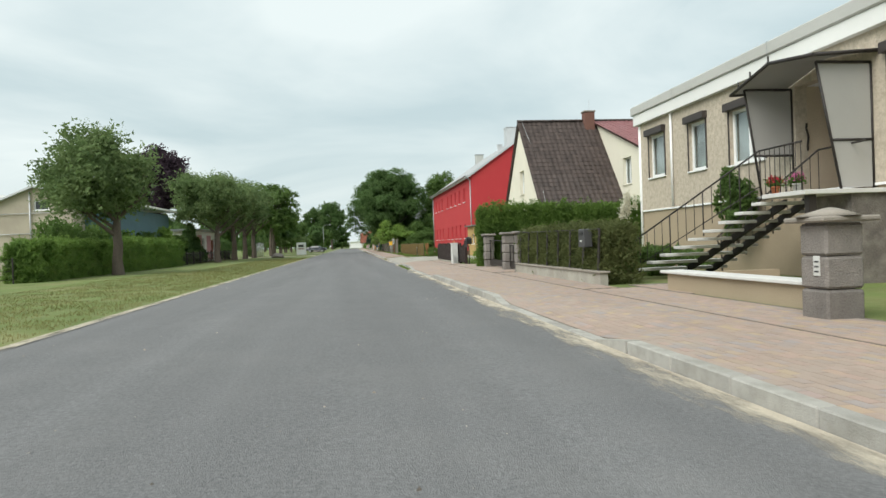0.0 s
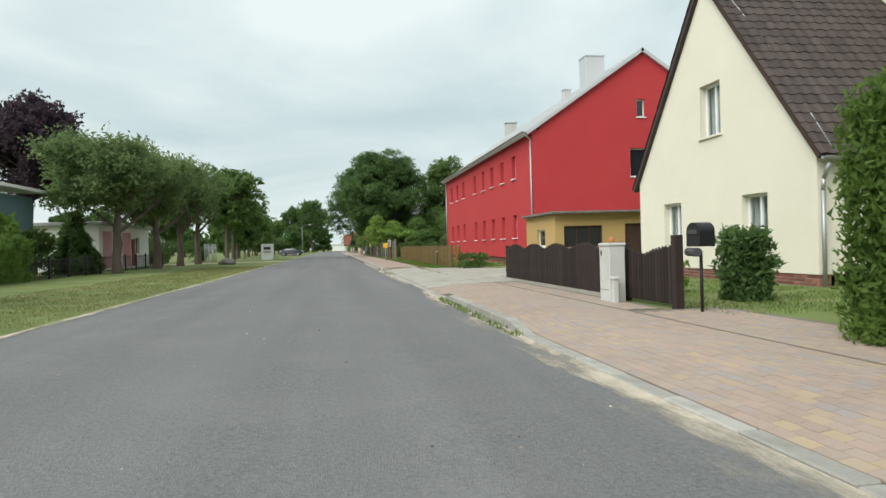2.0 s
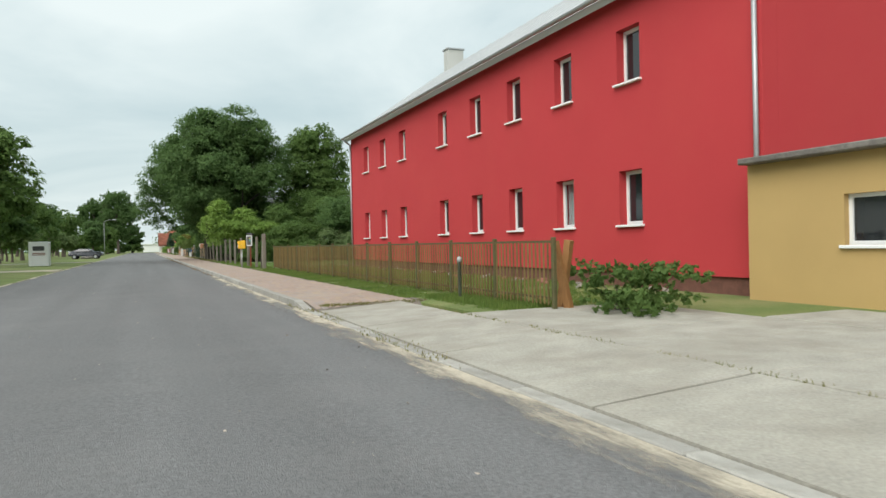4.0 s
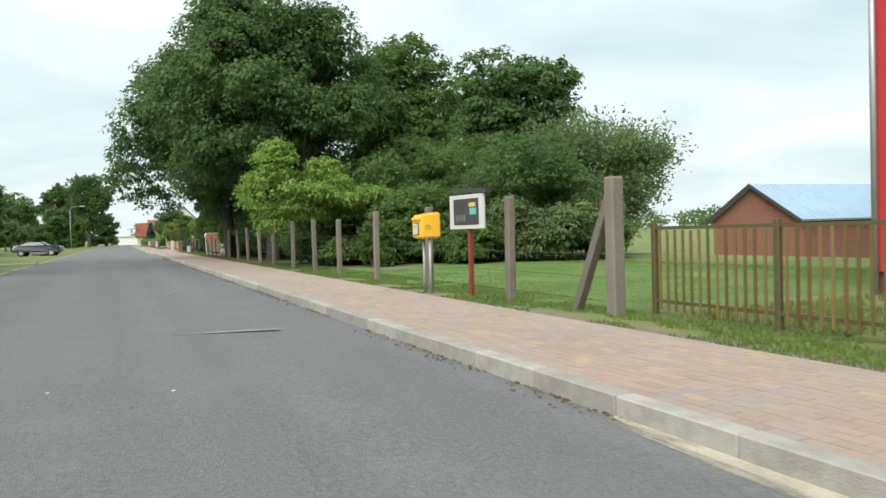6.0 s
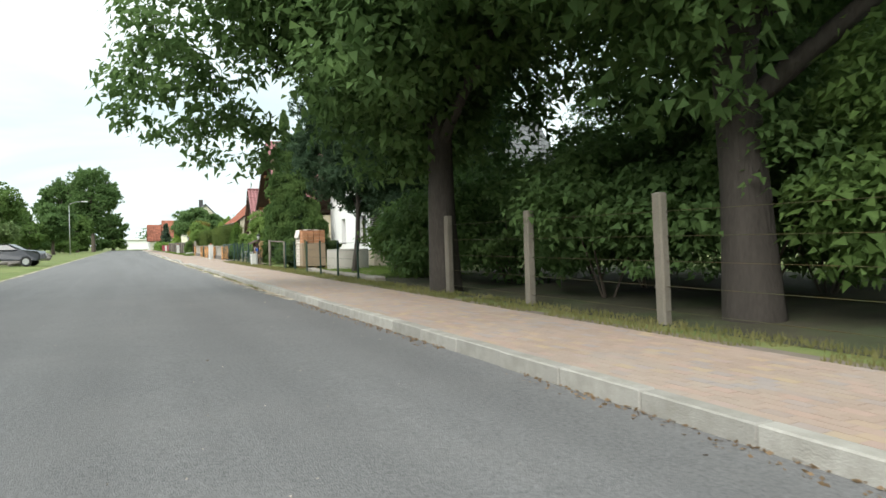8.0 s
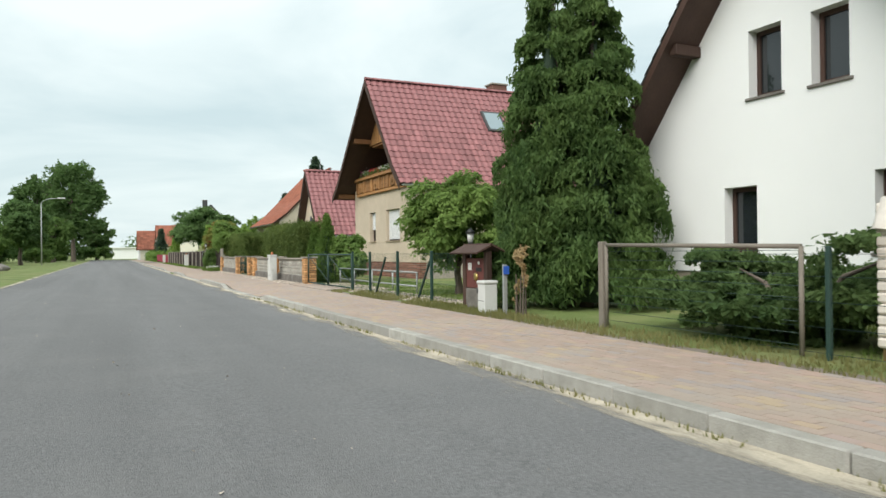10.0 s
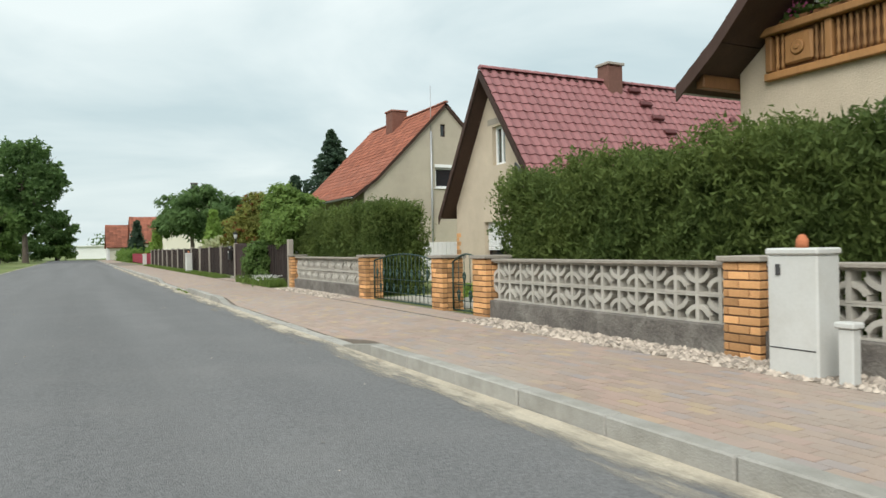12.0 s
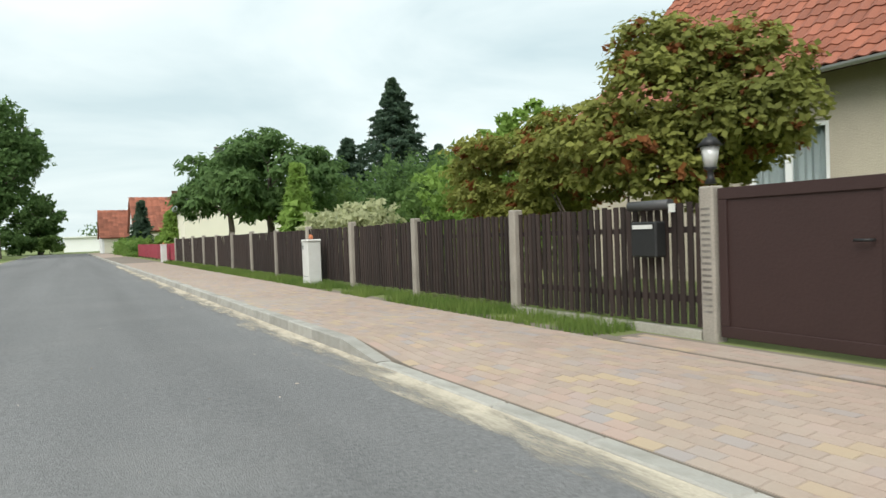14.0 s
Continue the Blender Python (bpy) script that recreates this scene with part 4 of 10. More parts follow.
ground = strip_sheet("ground", [-900, -60, -10, -5.2, ROAD_X0 - 0.05, ROAD_X0, 4.80, 4.82, 5.0, 12, 20, 34, 60, 900],
                     [0.0, 0.06, 0.06, 0.04, 0.0, -0.12, -0.12, 0.06, 0.085, 0.09, 0.05, -1.05, -1.1, -1.1], -250, 1500, M["grass_base"])
tagged(ground, "mown lawn and verge, dry in places", "ground", kind="structure")
road = strip_sheet("road", [ROAD_X0 - 0.06, -0.9, KERB_X + 0.05], [-0.004, 0.03, ROAD_EDGE], -200, 292, M["asphalt"])
tagged(road, "worn grey asphalt road without markings", "road", kind="structure")

# the woodland floor's colour includes the trees' shade
for nm, xs, y0, y1, key, lab, cat in (("fresh_lawn", [5.5, 12, 16], 76.6, 92.4, "grass_fresh", "fresh green lawn behind the post fence", "lawn"), ("woodland_floor", [5.3, 12, 16], 92.6, 118.5, "shaded_soil", "brown-green woodland soil, darkened for the shade of the trees", "ground")):
    ob = strip_sheet(nm, xs, [0.0905, 0.0945, 0.0745], y0, y1, M[key])
    tagged(ob, lab, cat, kind="structure")

# kerb: one stone a metre, let down at the drives
kerb = thing("kerb", "pale concrete kerb stones, let down at the drives", "kerb", kind="structure")
kq = {}
for hgt in (0.10, -0.015):
    bm = bmesh.new()
    quad_box(bm, 0, 0.15, 0.004, 0.996, -0.14, hgt, bevel=0.012)
    kq[hgt] = mesh_of("kerb_stone", bm, M["kerb"])
bm = bmesh.new()
v = quad_box(bm, 0, 0.15, 0.004, 0.996, -0.14, 0.10)
for q in v:
    if q.co.z > 0 and q.co.y > 0.5:
        q.co.z = -0.015
kq["down"] = mesh_of("kerb_stone", bm, M["kerb"])
bm = bmesh.new()
v = quad_box(bm, 0, 0.15, 0.004, 0.996, -0.14, 0.10)
for q in v:
    if q.co.z > 0 and q.co.y < 0.5:
        q.co.z = -0.015
kq["up"] = mesh_of("kerb_stone", bm, M["kerb"])
rk = random.Random(5)
for i in range(-12, 240):
    lo, nx, pv = kerb_low(i + 0.5), kerb_low(i + 1.5), kerb_low(i - 0.5)
    me = kq[-0.015] if lo else kq["down"] if nx else kq["up"] if pv else kq[0.10]
    share("kerb_stone", me, kerb, pose(KERB_X + rk.uniform(-0.006, 0.006), i, rk.uniform(-0.006, 0.004), 0, 0, rk.uniform(-0.2, 0.2)))
boxpart("far_kerb_run", (KERB_X, KERB_X + 0.15, 240, 287, -0.1, 0.10), M["kerb"], kerb)

# sandy edges of the road: thin washed-up drifts with a ragged outline
for ya, yb in ((-6, 36), (40, 73), (112, 215)):
    bm = bmesh.new()
    k = int((yb - ya) / 4)
    wd = lambda i: 0.1 + 0.65 * min(1.0, i / 2, (k - i) / 2)
    rows = [(bm.verts.new((-wd(i), (yb - ya) * i / k, -0.042 + 0.0202 * (wd(i) - 0.08))), bm.verts.new((-0.08, (yb - ya) * i / k, -0.042)), bm.verts.new((0.0, (yb - ya) * i / k, -0.030))) for i in range(k + 1)]
    for a, b in zip(rows, rows[1:]):
        bm.faces.new((a[0], a[1], b[1], b[0])), bm.faces.new((a[1], a[2], b[2], b[1]))
    ob = part("sand_drift", bm, M["sand_edge"])
    ob.location = (KERB_X - 0.004, ya, 0)
    tagged(ob, "pale sand washed along the kerb", "sand", kind="stuff")
bm = bmesh.new()
rows = [(bm.verts.new((0.0, 4.0 * i, 0.012)), bm.verts.new((0.20, 4.0 * i, 0.011))) for i in range(85)]
for a, b in zip(rows, rows[1:]):
    bm.faces.new((a[0], a[1], b[1], b[0]))
ob = part("verge_edge_sand", bm, M["sand_edge"])
ob.location = (ROAD_X0 - 0.1, -20, 0)
tagged(ob, "sandy crumbling edge between road and lawn", "sand", kind="stuff")

# pavement: bedding sheet, single bricks near the post box, the rest joined
def pave_drop(x, y):
    """How far the paving dips towards a let-down kerb."""
    x, y = np.asarray(x, float), np.asarray(y, float)
    low = np.zeros(y.shape)
    for a, b in LOW:
        low = np.maximum(low, np.clip((np.minimum(y - a, b - y) + 0.6) / 1.2, 0, 1))
    return low * 0.102 * np.clip(1 - (x - PAVE_X0) / 0.95, 0, 1)


bm = bmesh.new()
px = (PAVE_X0, PAVE_X0 + 0.3, PAVE_X0 + 0.6, PAVE_X0 + 0.95, 5.05)
rows = [[bm.verts.new((x, -14 + 0.3 * j, 0.0850 - float(pave_drop(x, -14 + 0.3 * j)) - (0.12 if 36.8 < -14 + 0.3 * j < 53.3 else 0.0))) for x in px] for j in range(848)]
for a, b in zip(rows, rows[1:]):
    for i in range(4):
        bm.faces.new((a[i], a[i + 1], b[i + 1], b[i]))
thicken(bm, Vector((0, 0, -0.2)))
pavement = part("pavement", bm, M["joint"])
tagged(pavement, "pinkish-brown brick paving in running bond", "pavement", kind="structure")
boxpart("bedding_far", (PAVE_X0, 5.05, 240.002, 287, -0.1, 0.088), M["paver"], pavement)


def brick_rows(xa, xb, ya, yb, skip=None):
    """Corners of paving bricks, long side along the road, in running bond."""
    out = []
    n = int(round((xb - xa) / 0.105))
    for i in range(n):
        off = 0.105 if i % 2 else 0.0
        for j in range(int((yb - ya) / 0.21)):
            y = ya + off + j * 0.21
            if skip and skip(xa + i * 0.105, y):
                continue
            out.append((xa + i * 0.105, y))
    return out


rng = np.random.default_rng(3)


def lay_bricks(places, mesh_name, zt, parent):
    n = len(places)
    p = np.array(places)
    dz = rng.normal(size=n) * 0.0007 + zt
    tilt = rng.normal(size=(n, 2)) * 0.0004
    v = np.empty((n, 8, 3))
    for k, (ax, ay) in enumerate(((0.0, 0.0), (0.102, 0.0), (0.102, 0.207), (0.0, 0.207))):
        v[:, k, 0], v[:, k, 1], v[:, k, 2] = p[:, 0] + ax, p[:, 1] + ay, dz - 0.012
        ix, iy = (0.0015 if ax == 0 else -0.0015), (0.0015 if ay == 0 else -0.0015)
        v[:, 4 + k, 0], v[:, 4 + k, 1] = p[:, 0] + ax + ix, p[:, 1] + ay + iy
        v[:, 4 + k, 2] = dz + tilt[:, 0] * (1 if ax else -1) + tilt[:, 1] * (1 if ay else -1)
    v[:, :, 2] -= pave_drop(v[:, :, 0], v[:, :, 1])
    f = np.array([(4, 5, 6, 7), (0, 1, 5, 4), (1, 2, 6, 5), (2, 3, 7, 6), (3, 0, 4, 7)])
    faces = (np.arange(n)[:, None, None] * 8 + f[None]).reshape(-1)
    me = bpy.data.meshes.new(mesh_name)
    me.vertices.add(8 * n)
    me.vertices.foreach_set("co", v.reshape(-1))
    me.loops.add(len(faces))
    me.loops.foreach_set("vertex_index", faces.astype(np.int32))
    me.polygons.add(5 * n)
    me.polygons.foreach_set("loop_start", np.arange(0, 20 * n, 4, dtype=np.int32))
    me.shade_flat()
    me.update(calc_edges=True)
    me.materials.append(M["paver"])
    ob = new(mesh_name, me)
    ob.parent = parent
    tagged(ob, kind="stuff")


NEAR_Y = (60.0, 63.6)
strip_a = brick_rows(PAVE_X0 + 0.008, PAVE_X1, -12, 215, lambda x, y: NEAR_Y[0] <= y < NEAR_Y[1] or (36.5 < y < 53.6))
lay_bricks(strip_a, "paving_bricks", 0.09, pavement)
# paved forecourts that reach to the gates
for xa, xb, ya, yb in ((4.79, 6.05, -11.8, 7.3), (6.07, 8.9, 5.2, 8.1), (4.79, 5.58, 7.4, 16.6), (4.79, 6.3, 16.8, 27.2), (4.79, 5.42, 27.4, 36.4), (4.79, 5.6, 141.6, 146.2), (4.79, 5.4, 155.6, 162.0), (4.79, 5.3, 168.0, 176.2)):
    bed = boxpart("forecourt_bed", (xa - 0.02, xb, ya, yb, -0.05, 0.0990), M["joint"], pavement)
    lay_bricks(brick_rows(xa, xb - 0.1, ya, yb - 0.2), "forecourt_bricks", 0.104, pavement)
one = bmesh.new()
quad_box(one, 0, 0.102, 0, 0.207, -0.03, 0.0, bevel=0.0025)
one_me = mesh_of("paving_brick", one, M["paver_obj"])
for x, y in brick_rows(PAVE_X0 + 0.008, PAVE_X1, *NEAR_Y)[:300]:
    share("paving_brick", one_me, pavement, Matrix.Translation((x, y, 0.09 + rk.uniform(-0.0015, 0.0015))))
# old concrete drive in front of the red building
drive = thing("concrete_drive", "cracked old concrete slabs of a wide drive", "driveway", kind="structure")
rd = random.Random(8)
for i in range(4):
    for j in range(6):
        xa, ya = KERB_X + 0.16 + i * 1.55, 36.7 + j * 2.8
        if (xa > 6.5 and ya > 47) or (xa > 4.3 and ya > 50):
            continue
        bm = bmesh.new()
        quad_box(bm, xa, xa + 1.53, ya, ya + 2.77, -0.15, 0.102 + rd.uniform(-0.006, 0.008), bevel=0.01)
        for q in bm.verts:
            if q.co.z > 0 and q.co.x < KERB_X + 0.3:
                q.co.z = 0.0
        part("slab", bm, M["slab"], drive)

# loose chippings and flecks on the asphalt
rc = np.random.default_rng(17)
cp = np.stack([ROAD_X0 + 0.3 + 6.6 * rc.random(1500), -6 + 200 * rc.random(1500), np.zeros(1500)], 1)
cp[:, 2] = np.where(cp[:, 0] < -0.9, 0.03 + (cp[:, 0] + 0.9) * 0.0093, 0.03 - (cp[:, 0] + 0.9) * 0.0216) + 0.005
chips = leaf_mesh("road_chippings", cp, 0.010 + 0.022 * rc.random(1500) ** 3, M["gravel"], None, rc, 0.0, 1.3, 0.95)
tagged(chips, "scattered pale chippings on the asphalt", "chippings", kind="stuff")

# brown leaf litter swept against the kerb under the trees
lp = np.stack([KERB_X - 0.01 - 0.20 * rc.random(2600) ** 2.6, 72 + 52 * rc.random(2600), np.full(2600, -0.036)], 1)
lp = lp[np.array([noise.noise((q[1] * 0.45, 3.0, 7.0)) for q in lp]) > -0.12]
litter = leaf_mesh("leaf_litter", lp, 0.012 + 0.020 * rc.random(len(lp)), M["leaf_litter"], None, rc, 0.0, 1.6, 0.9)
tagged(litter, "brown dead leaves lying along the kerb", "leaf litter", kind="stuff")

# the road ends at a cross street
cs_ = boxpart("cross_street", (-90, 90, 287.5, 293.5, -0.1, 0.036), M["asphalt"])
tagged(cs_, "asphalt cross street at the road's end", "road", kind="structure")
fv = boxpart("far_verge", (ROAD_X0 - 0.5, 4.95, 293.5, 900, -0.2, 0.045), M["grass_base"])
tagged(fv, "grass verge beyond the cross street", "ground", kind="structure")
for x0, x1, y0, ang in ((-0.2, 1.75, 78.7, -11.0), (-0.8, 0.9, 146.55, -22.0)):
    bm = bmesh.new()
    vs = [bm.verts.new(v) for v in ((-0.16, -(x1 - x0) / 2, 0), (0.16, -(x1 - x0) / 2, 0), (0.16, (x1 - x0) / 2, 0), (-0.16, (x1 - x0) / 2, 0))]
    bm.faces.new(vs)
    ob = part("worn_mark", bm, M["worn_paint"])
    ob.matrix_basis = pose((x0 + x1) / 2, y0, 0.036 - ((x0 + x1) / 2 + 0.9) * 0.0216, 0, 1.24, 90 + ang)
    tagged(ob, "worn pale mark across the asphalt", "road marking", kind="structure")


# ---- houses ----
def settle(t, base):
    """Puts a thing's empty at its base without moving its parts."""
    t.location = base
    for c in t.children:
        c.matrix_parent_inverse = Matrix.Translation(-Vector(base))
    return t


def roof_slab(house, pts, thick, material, name="roof", label=""):
    """A sloping slab from four corners (counter-clockwise seen from above)."""
    p = [Vector(q) for q in pts]
    nrm = (p[1] - p[0]).cross(p[3] - p[0]).normalized()
    if nrm.z < 0:
        nrm = -nrm
    bm = bmesh.new()
    top = [bm.verts.new(q) for q in p]
    bot = [bm.verts.new(q - nrm * thick) for q in p]
    bm.faces.new(top), bm.faces.new(bot[::-1])
    for i in range(4):
        bm.faces.new((top[i], bot[i], bot[(i + 1) % 4], top[(i + 1) % 4]))
    return part(name, bm, material, house, label)


def cladding(house, plane, c, u0, u1, z0, z1, board, material, out, cut=None, name="cladding_board"):
    """Upright boards on a wall, each its own piece; cut(u) gives the top height."""
    n = max(1, int((u1 - u0) / board))
    for i in range(n):
        a, b = u0 + i * (u1 - u0) / n + 0.004, u0 + (i + 1) * (u1 - u0) / n - 0.004
        zt = min(z1, cut((a + b) / 2)) if cut else z1
        if zt - z0 < 0.08:
            continue
        lo, hi = sorted((c, c + out))
        boxpart(name, (lo, hi, a, b, z0, zt) if plane == "x" else (a, b, lo, hi, z0, zt), material, house, bevel=0.003)


# flat-roofed house with outside stairs
sh = thing("flat_roof_house", "flat-roofed house in grey-beige roughcast with dark shutter cases", "house")
SX = 10.46
s_wins = [(15.47, 16.69, 3.17, 4.62), (12.72, 13.77, 3.10, 4.56), (9.75, 11.4, 3.02, 4.50), (4.2, 5.55, 3.0, 4.55)]
niche = (6.15, 8.5, 1.95, 4.55)
wall_sheet("wall", "x", SX, -14, 17.45, 2.06, 5.2, 0.3, M["grey_render"], sh, s_wins + [niche])
wall_sheet("side_wall", "y", 17.45, SX + 0.302, 20, 0.0, 5.2, -0.3, M["grey_render"], sh)
boxpart("plinth", (SX + 0.03, SX + 0.3, -14, 17.42, -0.05, 2.04), M["plinth_tan"], sh, "tan rendered basement plinth")
boxpart("plinth_strip", (SX - 0.025, SX + 0.05, -14, 17.46, 2.02, 2.075), M["white_paint"], sh, "white trim strip", 0.006)
boxpart("back_wall", (19.7, 20, -14, 17.15, 0, 5.2), M["grey_render"], sh)
boxpart("near_wall", (SX + 0.302, 19.698, -14, -13.7, 0, 5.2), M["grey_render"], sh)
s_roof = boxpart("roof", (10.24, 20.3, -14.3, 17.75, 5.5, 5.82), M["grey_fascia"], sh, "grey sheet roof edge", 0.03)
boxpart("fascia", (10.3, 20.2, -14.2, 17.65, 5.13, 5.498), M["white_fascia"], s_roof, "white fascia board", 0.01)
for y in (2.0, 9.2, 14.4):
    boxpart("roof_edge_joint", (10.234, 10.3, y, y + 0.02, 5.51, 5.815), M["zinc"], s_roof)
for a, b, z0, z1 in s_wins:
    w = window(sh, "x", SX, a, b, z0, z1, 1, "white_paint", 0.1, 1 if b - a > 1.4 else 0, "white_paint", True, 0.09)
    boxpart("shutter_case", (SX - 0.16, SX + 0.06, a - 0.1, b + 0.1, z1 + 0.002, z1 + 0.22), M["shutter_box"], w, "dark shutter case", 0.012)
    for u in (a - 0.06, b + 0.012):
        boxpart("shutter_rail", (SX - 0.03, SX - 0.002, u, u + 0.045, z0, z1), M["shutter_box"], w)
bm = bmesh.new()
cyl(bm, (SX - 0.05, 14.88, 2.1), (SX - 0.05, 14.88, 5.18), 0.04)
part("downpipe", bm, M["white_paint"], sh, "white downpipe")
bm = bmesh.new()
cyl(bm, (SX - 0.02, 17.42, 0.2), (SX - 0.02, 17.42, 5.18), 0.05)
part("corner_pipe", bm, M["white_paint"], sh)
# entrance niche, door, porch
boxpart("niche_back", (SX + 1.1, SX + 1.2, 6.0, 8.7, 1.9, 4.7), M["grey_render"], sh)
boxpart("niche_side", (SX + 0.302, SX + 1.1, 8.502, 8.7, 1.9, 4.7), M["beige_render"], sh)
boxpart("niche_side", (SX + 0.302, SX + 1.1, 5.95, 6.148, 1.9, 4.7), M["beige_render"], sh)
boxpart("niche_ceiling", (SX + 0.302, SX + 1.1, 6.15, 8.5, 4.552, 4.7), M["white_render"], sh)
door = boxpart("door", (SX + 1.02, SX + 1.098, 6.35, 7.35, 1.96, 4.05), M["white_paint"], sh, "white front door", 0.01)
boxpart("door_pane", (SX + 1.01, SX + 1.019, 6.6, 7.1, 2.9, 3.85), M["glass"], door)
bm = bmesh.new()
tube(bm, [(SX + 0.29, 8.49, 3.05), (SX + 0.25, 8.44, 3.15), (SX + 0.28, 8.44, 3.35), (SX + 0.23, 8.44, 3.55), (SX + 0.27, 8.48, 3.68)], 0.025, 6)
part("wall_ornament", bm, M["dark_steel"], sh, "curved dark wall ornament")
porch = new("porch")
porch.parent = sh
for y, xt, xb in ((8.6, 9.25, 9.62), (6.02, 9.25, 9.72)):
    bm = bmesh.new()
    zb = 2.95 if y > 7 else 2.0
    f = lambda z: xt + (xb - xt) * (4.5 - z) / 2.5
    vs = [(f(zb) + 0.03, y, zb), (SX - 0.02, y, zb), (SX - 0.02, y, 4.46), (f(4.46) + 0.03, y, 4.46)]
    bm.faces.new([bm.verts.new(v) for v in vs])
    thicken(bm, (0, 0.012, 0))
    part("frosted_panel", bm, M["frosted"], porch, "frosted plastic side panel")
    bm = bmesh.new()
    r = 0.028
    tube(bm, [(f(1.95), y, 1.95), (f(4.5), y, 4.5), (SX - 0.02, y, 4.5), (SX - 0.02, y, 1.95)], r, 6)
    tube(bm, [(f(2.95), y, 2.95), (SX - 0.02, y, 2.95)], r, 6)
    part("panel_frame", bm, M["dark_steel"], porch)
bm = bmesh.new()
for y0, y1, ya, yb in ((8.85, 7.3, 4.45, 4.82), (7.3, 5.8, 4.82, 4.62)):
    for x0, x1, z in ((9.05, SX - 0.02, 0),):
        vs = [(x0, y0, ya), (x1, y0, ya + 0.1), (x1, y1, yb + 0.1), (x0, y1, yb)]
        bm.faces.new([bm.verts.new(v) for v in vs])
thicken(bm, (0, 0, -0.02))
part("porch_roof", bm, M["frosted"], porch, "clear plastic porch roof")
bm = bmesh.new()
tube(bm, [(9.05, 8.85, 4.42), (9.05, 7.3, 4.79), (9.05, 5.8, 4.59)], 0.04, 6)
tube(bm, [(9.05, 8.85, 4.42), (SX - 0.02, 8.85, 4.5)], 0.035, 6)
tube(bm, [(9.05, 5.8, 4.59), (SX - 0.02, 5.8, 4.68)], 0.04, 6)
for y, z in ((8.5, 4.5), (8.0, 4.62), (7.3, 4.79)):
    cyl(bm, (9.05, y, z), (9.05, y, z + 0.16), 0.02, n=6)
part("porch_roof_frame", bm, M["dark_steel"], porch)
settle(sh, (15, 2, 0))

stairs = thing("outside_stairs", "outside stairs with pale stone treads and dark metal rails", "stairs")
NS = 9
for i in range(NS):
    f = i / (NS - 1)
    y = 10.1 - 2.9 * f
    x0, x1 = 7.1 + 1.5 * f, 9.45 + 0.5 * f
    z = 0.36 + i * 0.18
    boxpart("tread", (x0, x1, y - 0.17, y + 0.17, z - 0.07, z), M["step_stone"], stairs, bevel=0.008)
boxpart("landing", (8.65, SX - 0.002, 5.6, 7.05, 1.86, 1.95), M["step_stone"], stairs, bevel=0.01)
for xa, xb in ((8.3, 9.15), (9.0, 9.6)):
    bm = bmesh.new()
    vs = [(xa, 10.2, 0.10), (xa, 10.2, 0.26), (xb, 7.05, 1.84), (xb, 7.05, 1.68)]
    bm.faces.new([bm.verts.new(v) for v in vs])
    thicken(bm, (0.08, 0, 0))
    part("stringer", bm, M["dark_steel"], stairs)
boxpart("landing_base", (9.7, SX + 0.02, 5.7, 6.95, 0.0, 1.86), M["dark_plinth"], stairs)
boxpart("landing_post", (8.8, 8.95, 5.7, 5.85, 0.0, 1.86), M["dark_steel"], stairs)
for x0, x1, nm in ((7.3, 8.62, "rail"), (9.5, 9.98, "rail")):
    bm = bmesh.new()
    a, b = Vector((x0, 10.3, 1.15)), Vector((x1, 7.05, 2.88))
    cyl(bm, a, b, 0.02, n=6)
    cyl(bm, b, Vector((x1, 5.62, 2.88)), 0.02, n=6)
    tube(bm, [a, a + Vector((-0.03, 0.15, -0.08)), a + Vector((0.02, 0.16, -0.3)), a + Vector((0, 0.02, -0.42))], 0.018, 6)
    part("handrail", bm, M["dark_steel"], stairs)
    for i in range(15):
        p = a.lerp(b, i / 14)
        bm = bmesh.new()
        cyl(bm, (p.x, p.y, p.z - (0.86 if i % 4 else 1.02)), p, 0.009 if i % 4 else 0.017, n=5)
        part("baluster", bm, M["dark_steel"], stairs)
    if x0 < 8:
        bm = bmesh.new()
        cyl(bm, a + Vector((0, 0, -0.7)), b + Vector((0, 0, -0.75)), 0.012, n=5)
        part("lower_rail", bm, M["dark_steel"], stairs)
for i in range(9):
    y = 5.65 + i * 0.17
    bm = bmesh.new()
    cyl(bm, (8.62, y, 1.95), (8.62, y, 2.88), 0.009, n=5)
    part("baluster", bm, M["dark_steel"], stairs)
settle(stairs, (9, 8.6, 0.08))

# low garden wall and gate pillar before the stairs
gw = thing("garden_wall", "low tan rendered garden wall with pale coping", "wall")
boxpart("wall_body", (6.15, 6.4, 1.6, 6.3, 0.0, 0.42), M["plinth_tan"], gw)
boxpart("wall_body", (6.4, 8.4, 6.1, 6.3, 0.0, 0.42), M["plinth_tan"], gw)
boxpart("coping", (6.05, 6.5, 1.5, 6.42, 0.422, 0.48), M["step_stone"], gw, "", 0.01)
settle(gw, (6.3, 4, 0.08))
gp = thing("gate_pillar", "grey stone gate pillar with a wide cap", "pillar")
for i in range(3):
    boxpart("stone", (5.55, 6.05, 0.75, 1.25, 0.06 + i * 0.4, 0.448 + i * 0.4), M["stone_block"], gp, "", 0.03)
bm = bmesh.new()
quad_box(bm, 5.42, 6.18, 0.62, 1.38, 1.26, 1.33, bevel=0.02)
part("cap", bm, M["post_concrete"], gp)
bm = bmesh.new()
lathe(bm, [(0.5, 0), (0.1, 0.1), (0.02, 0.11)], 4, (5.8, 1.0, 1.332))
part("cap_top", bm, M["post_concrete"], gp)
boxpart("number_plate", (5.54, 5.549, 0.86, 0.98, 0.62, 0.86), M["cabinet_grey"], gp, "small pale plate with plain bars")
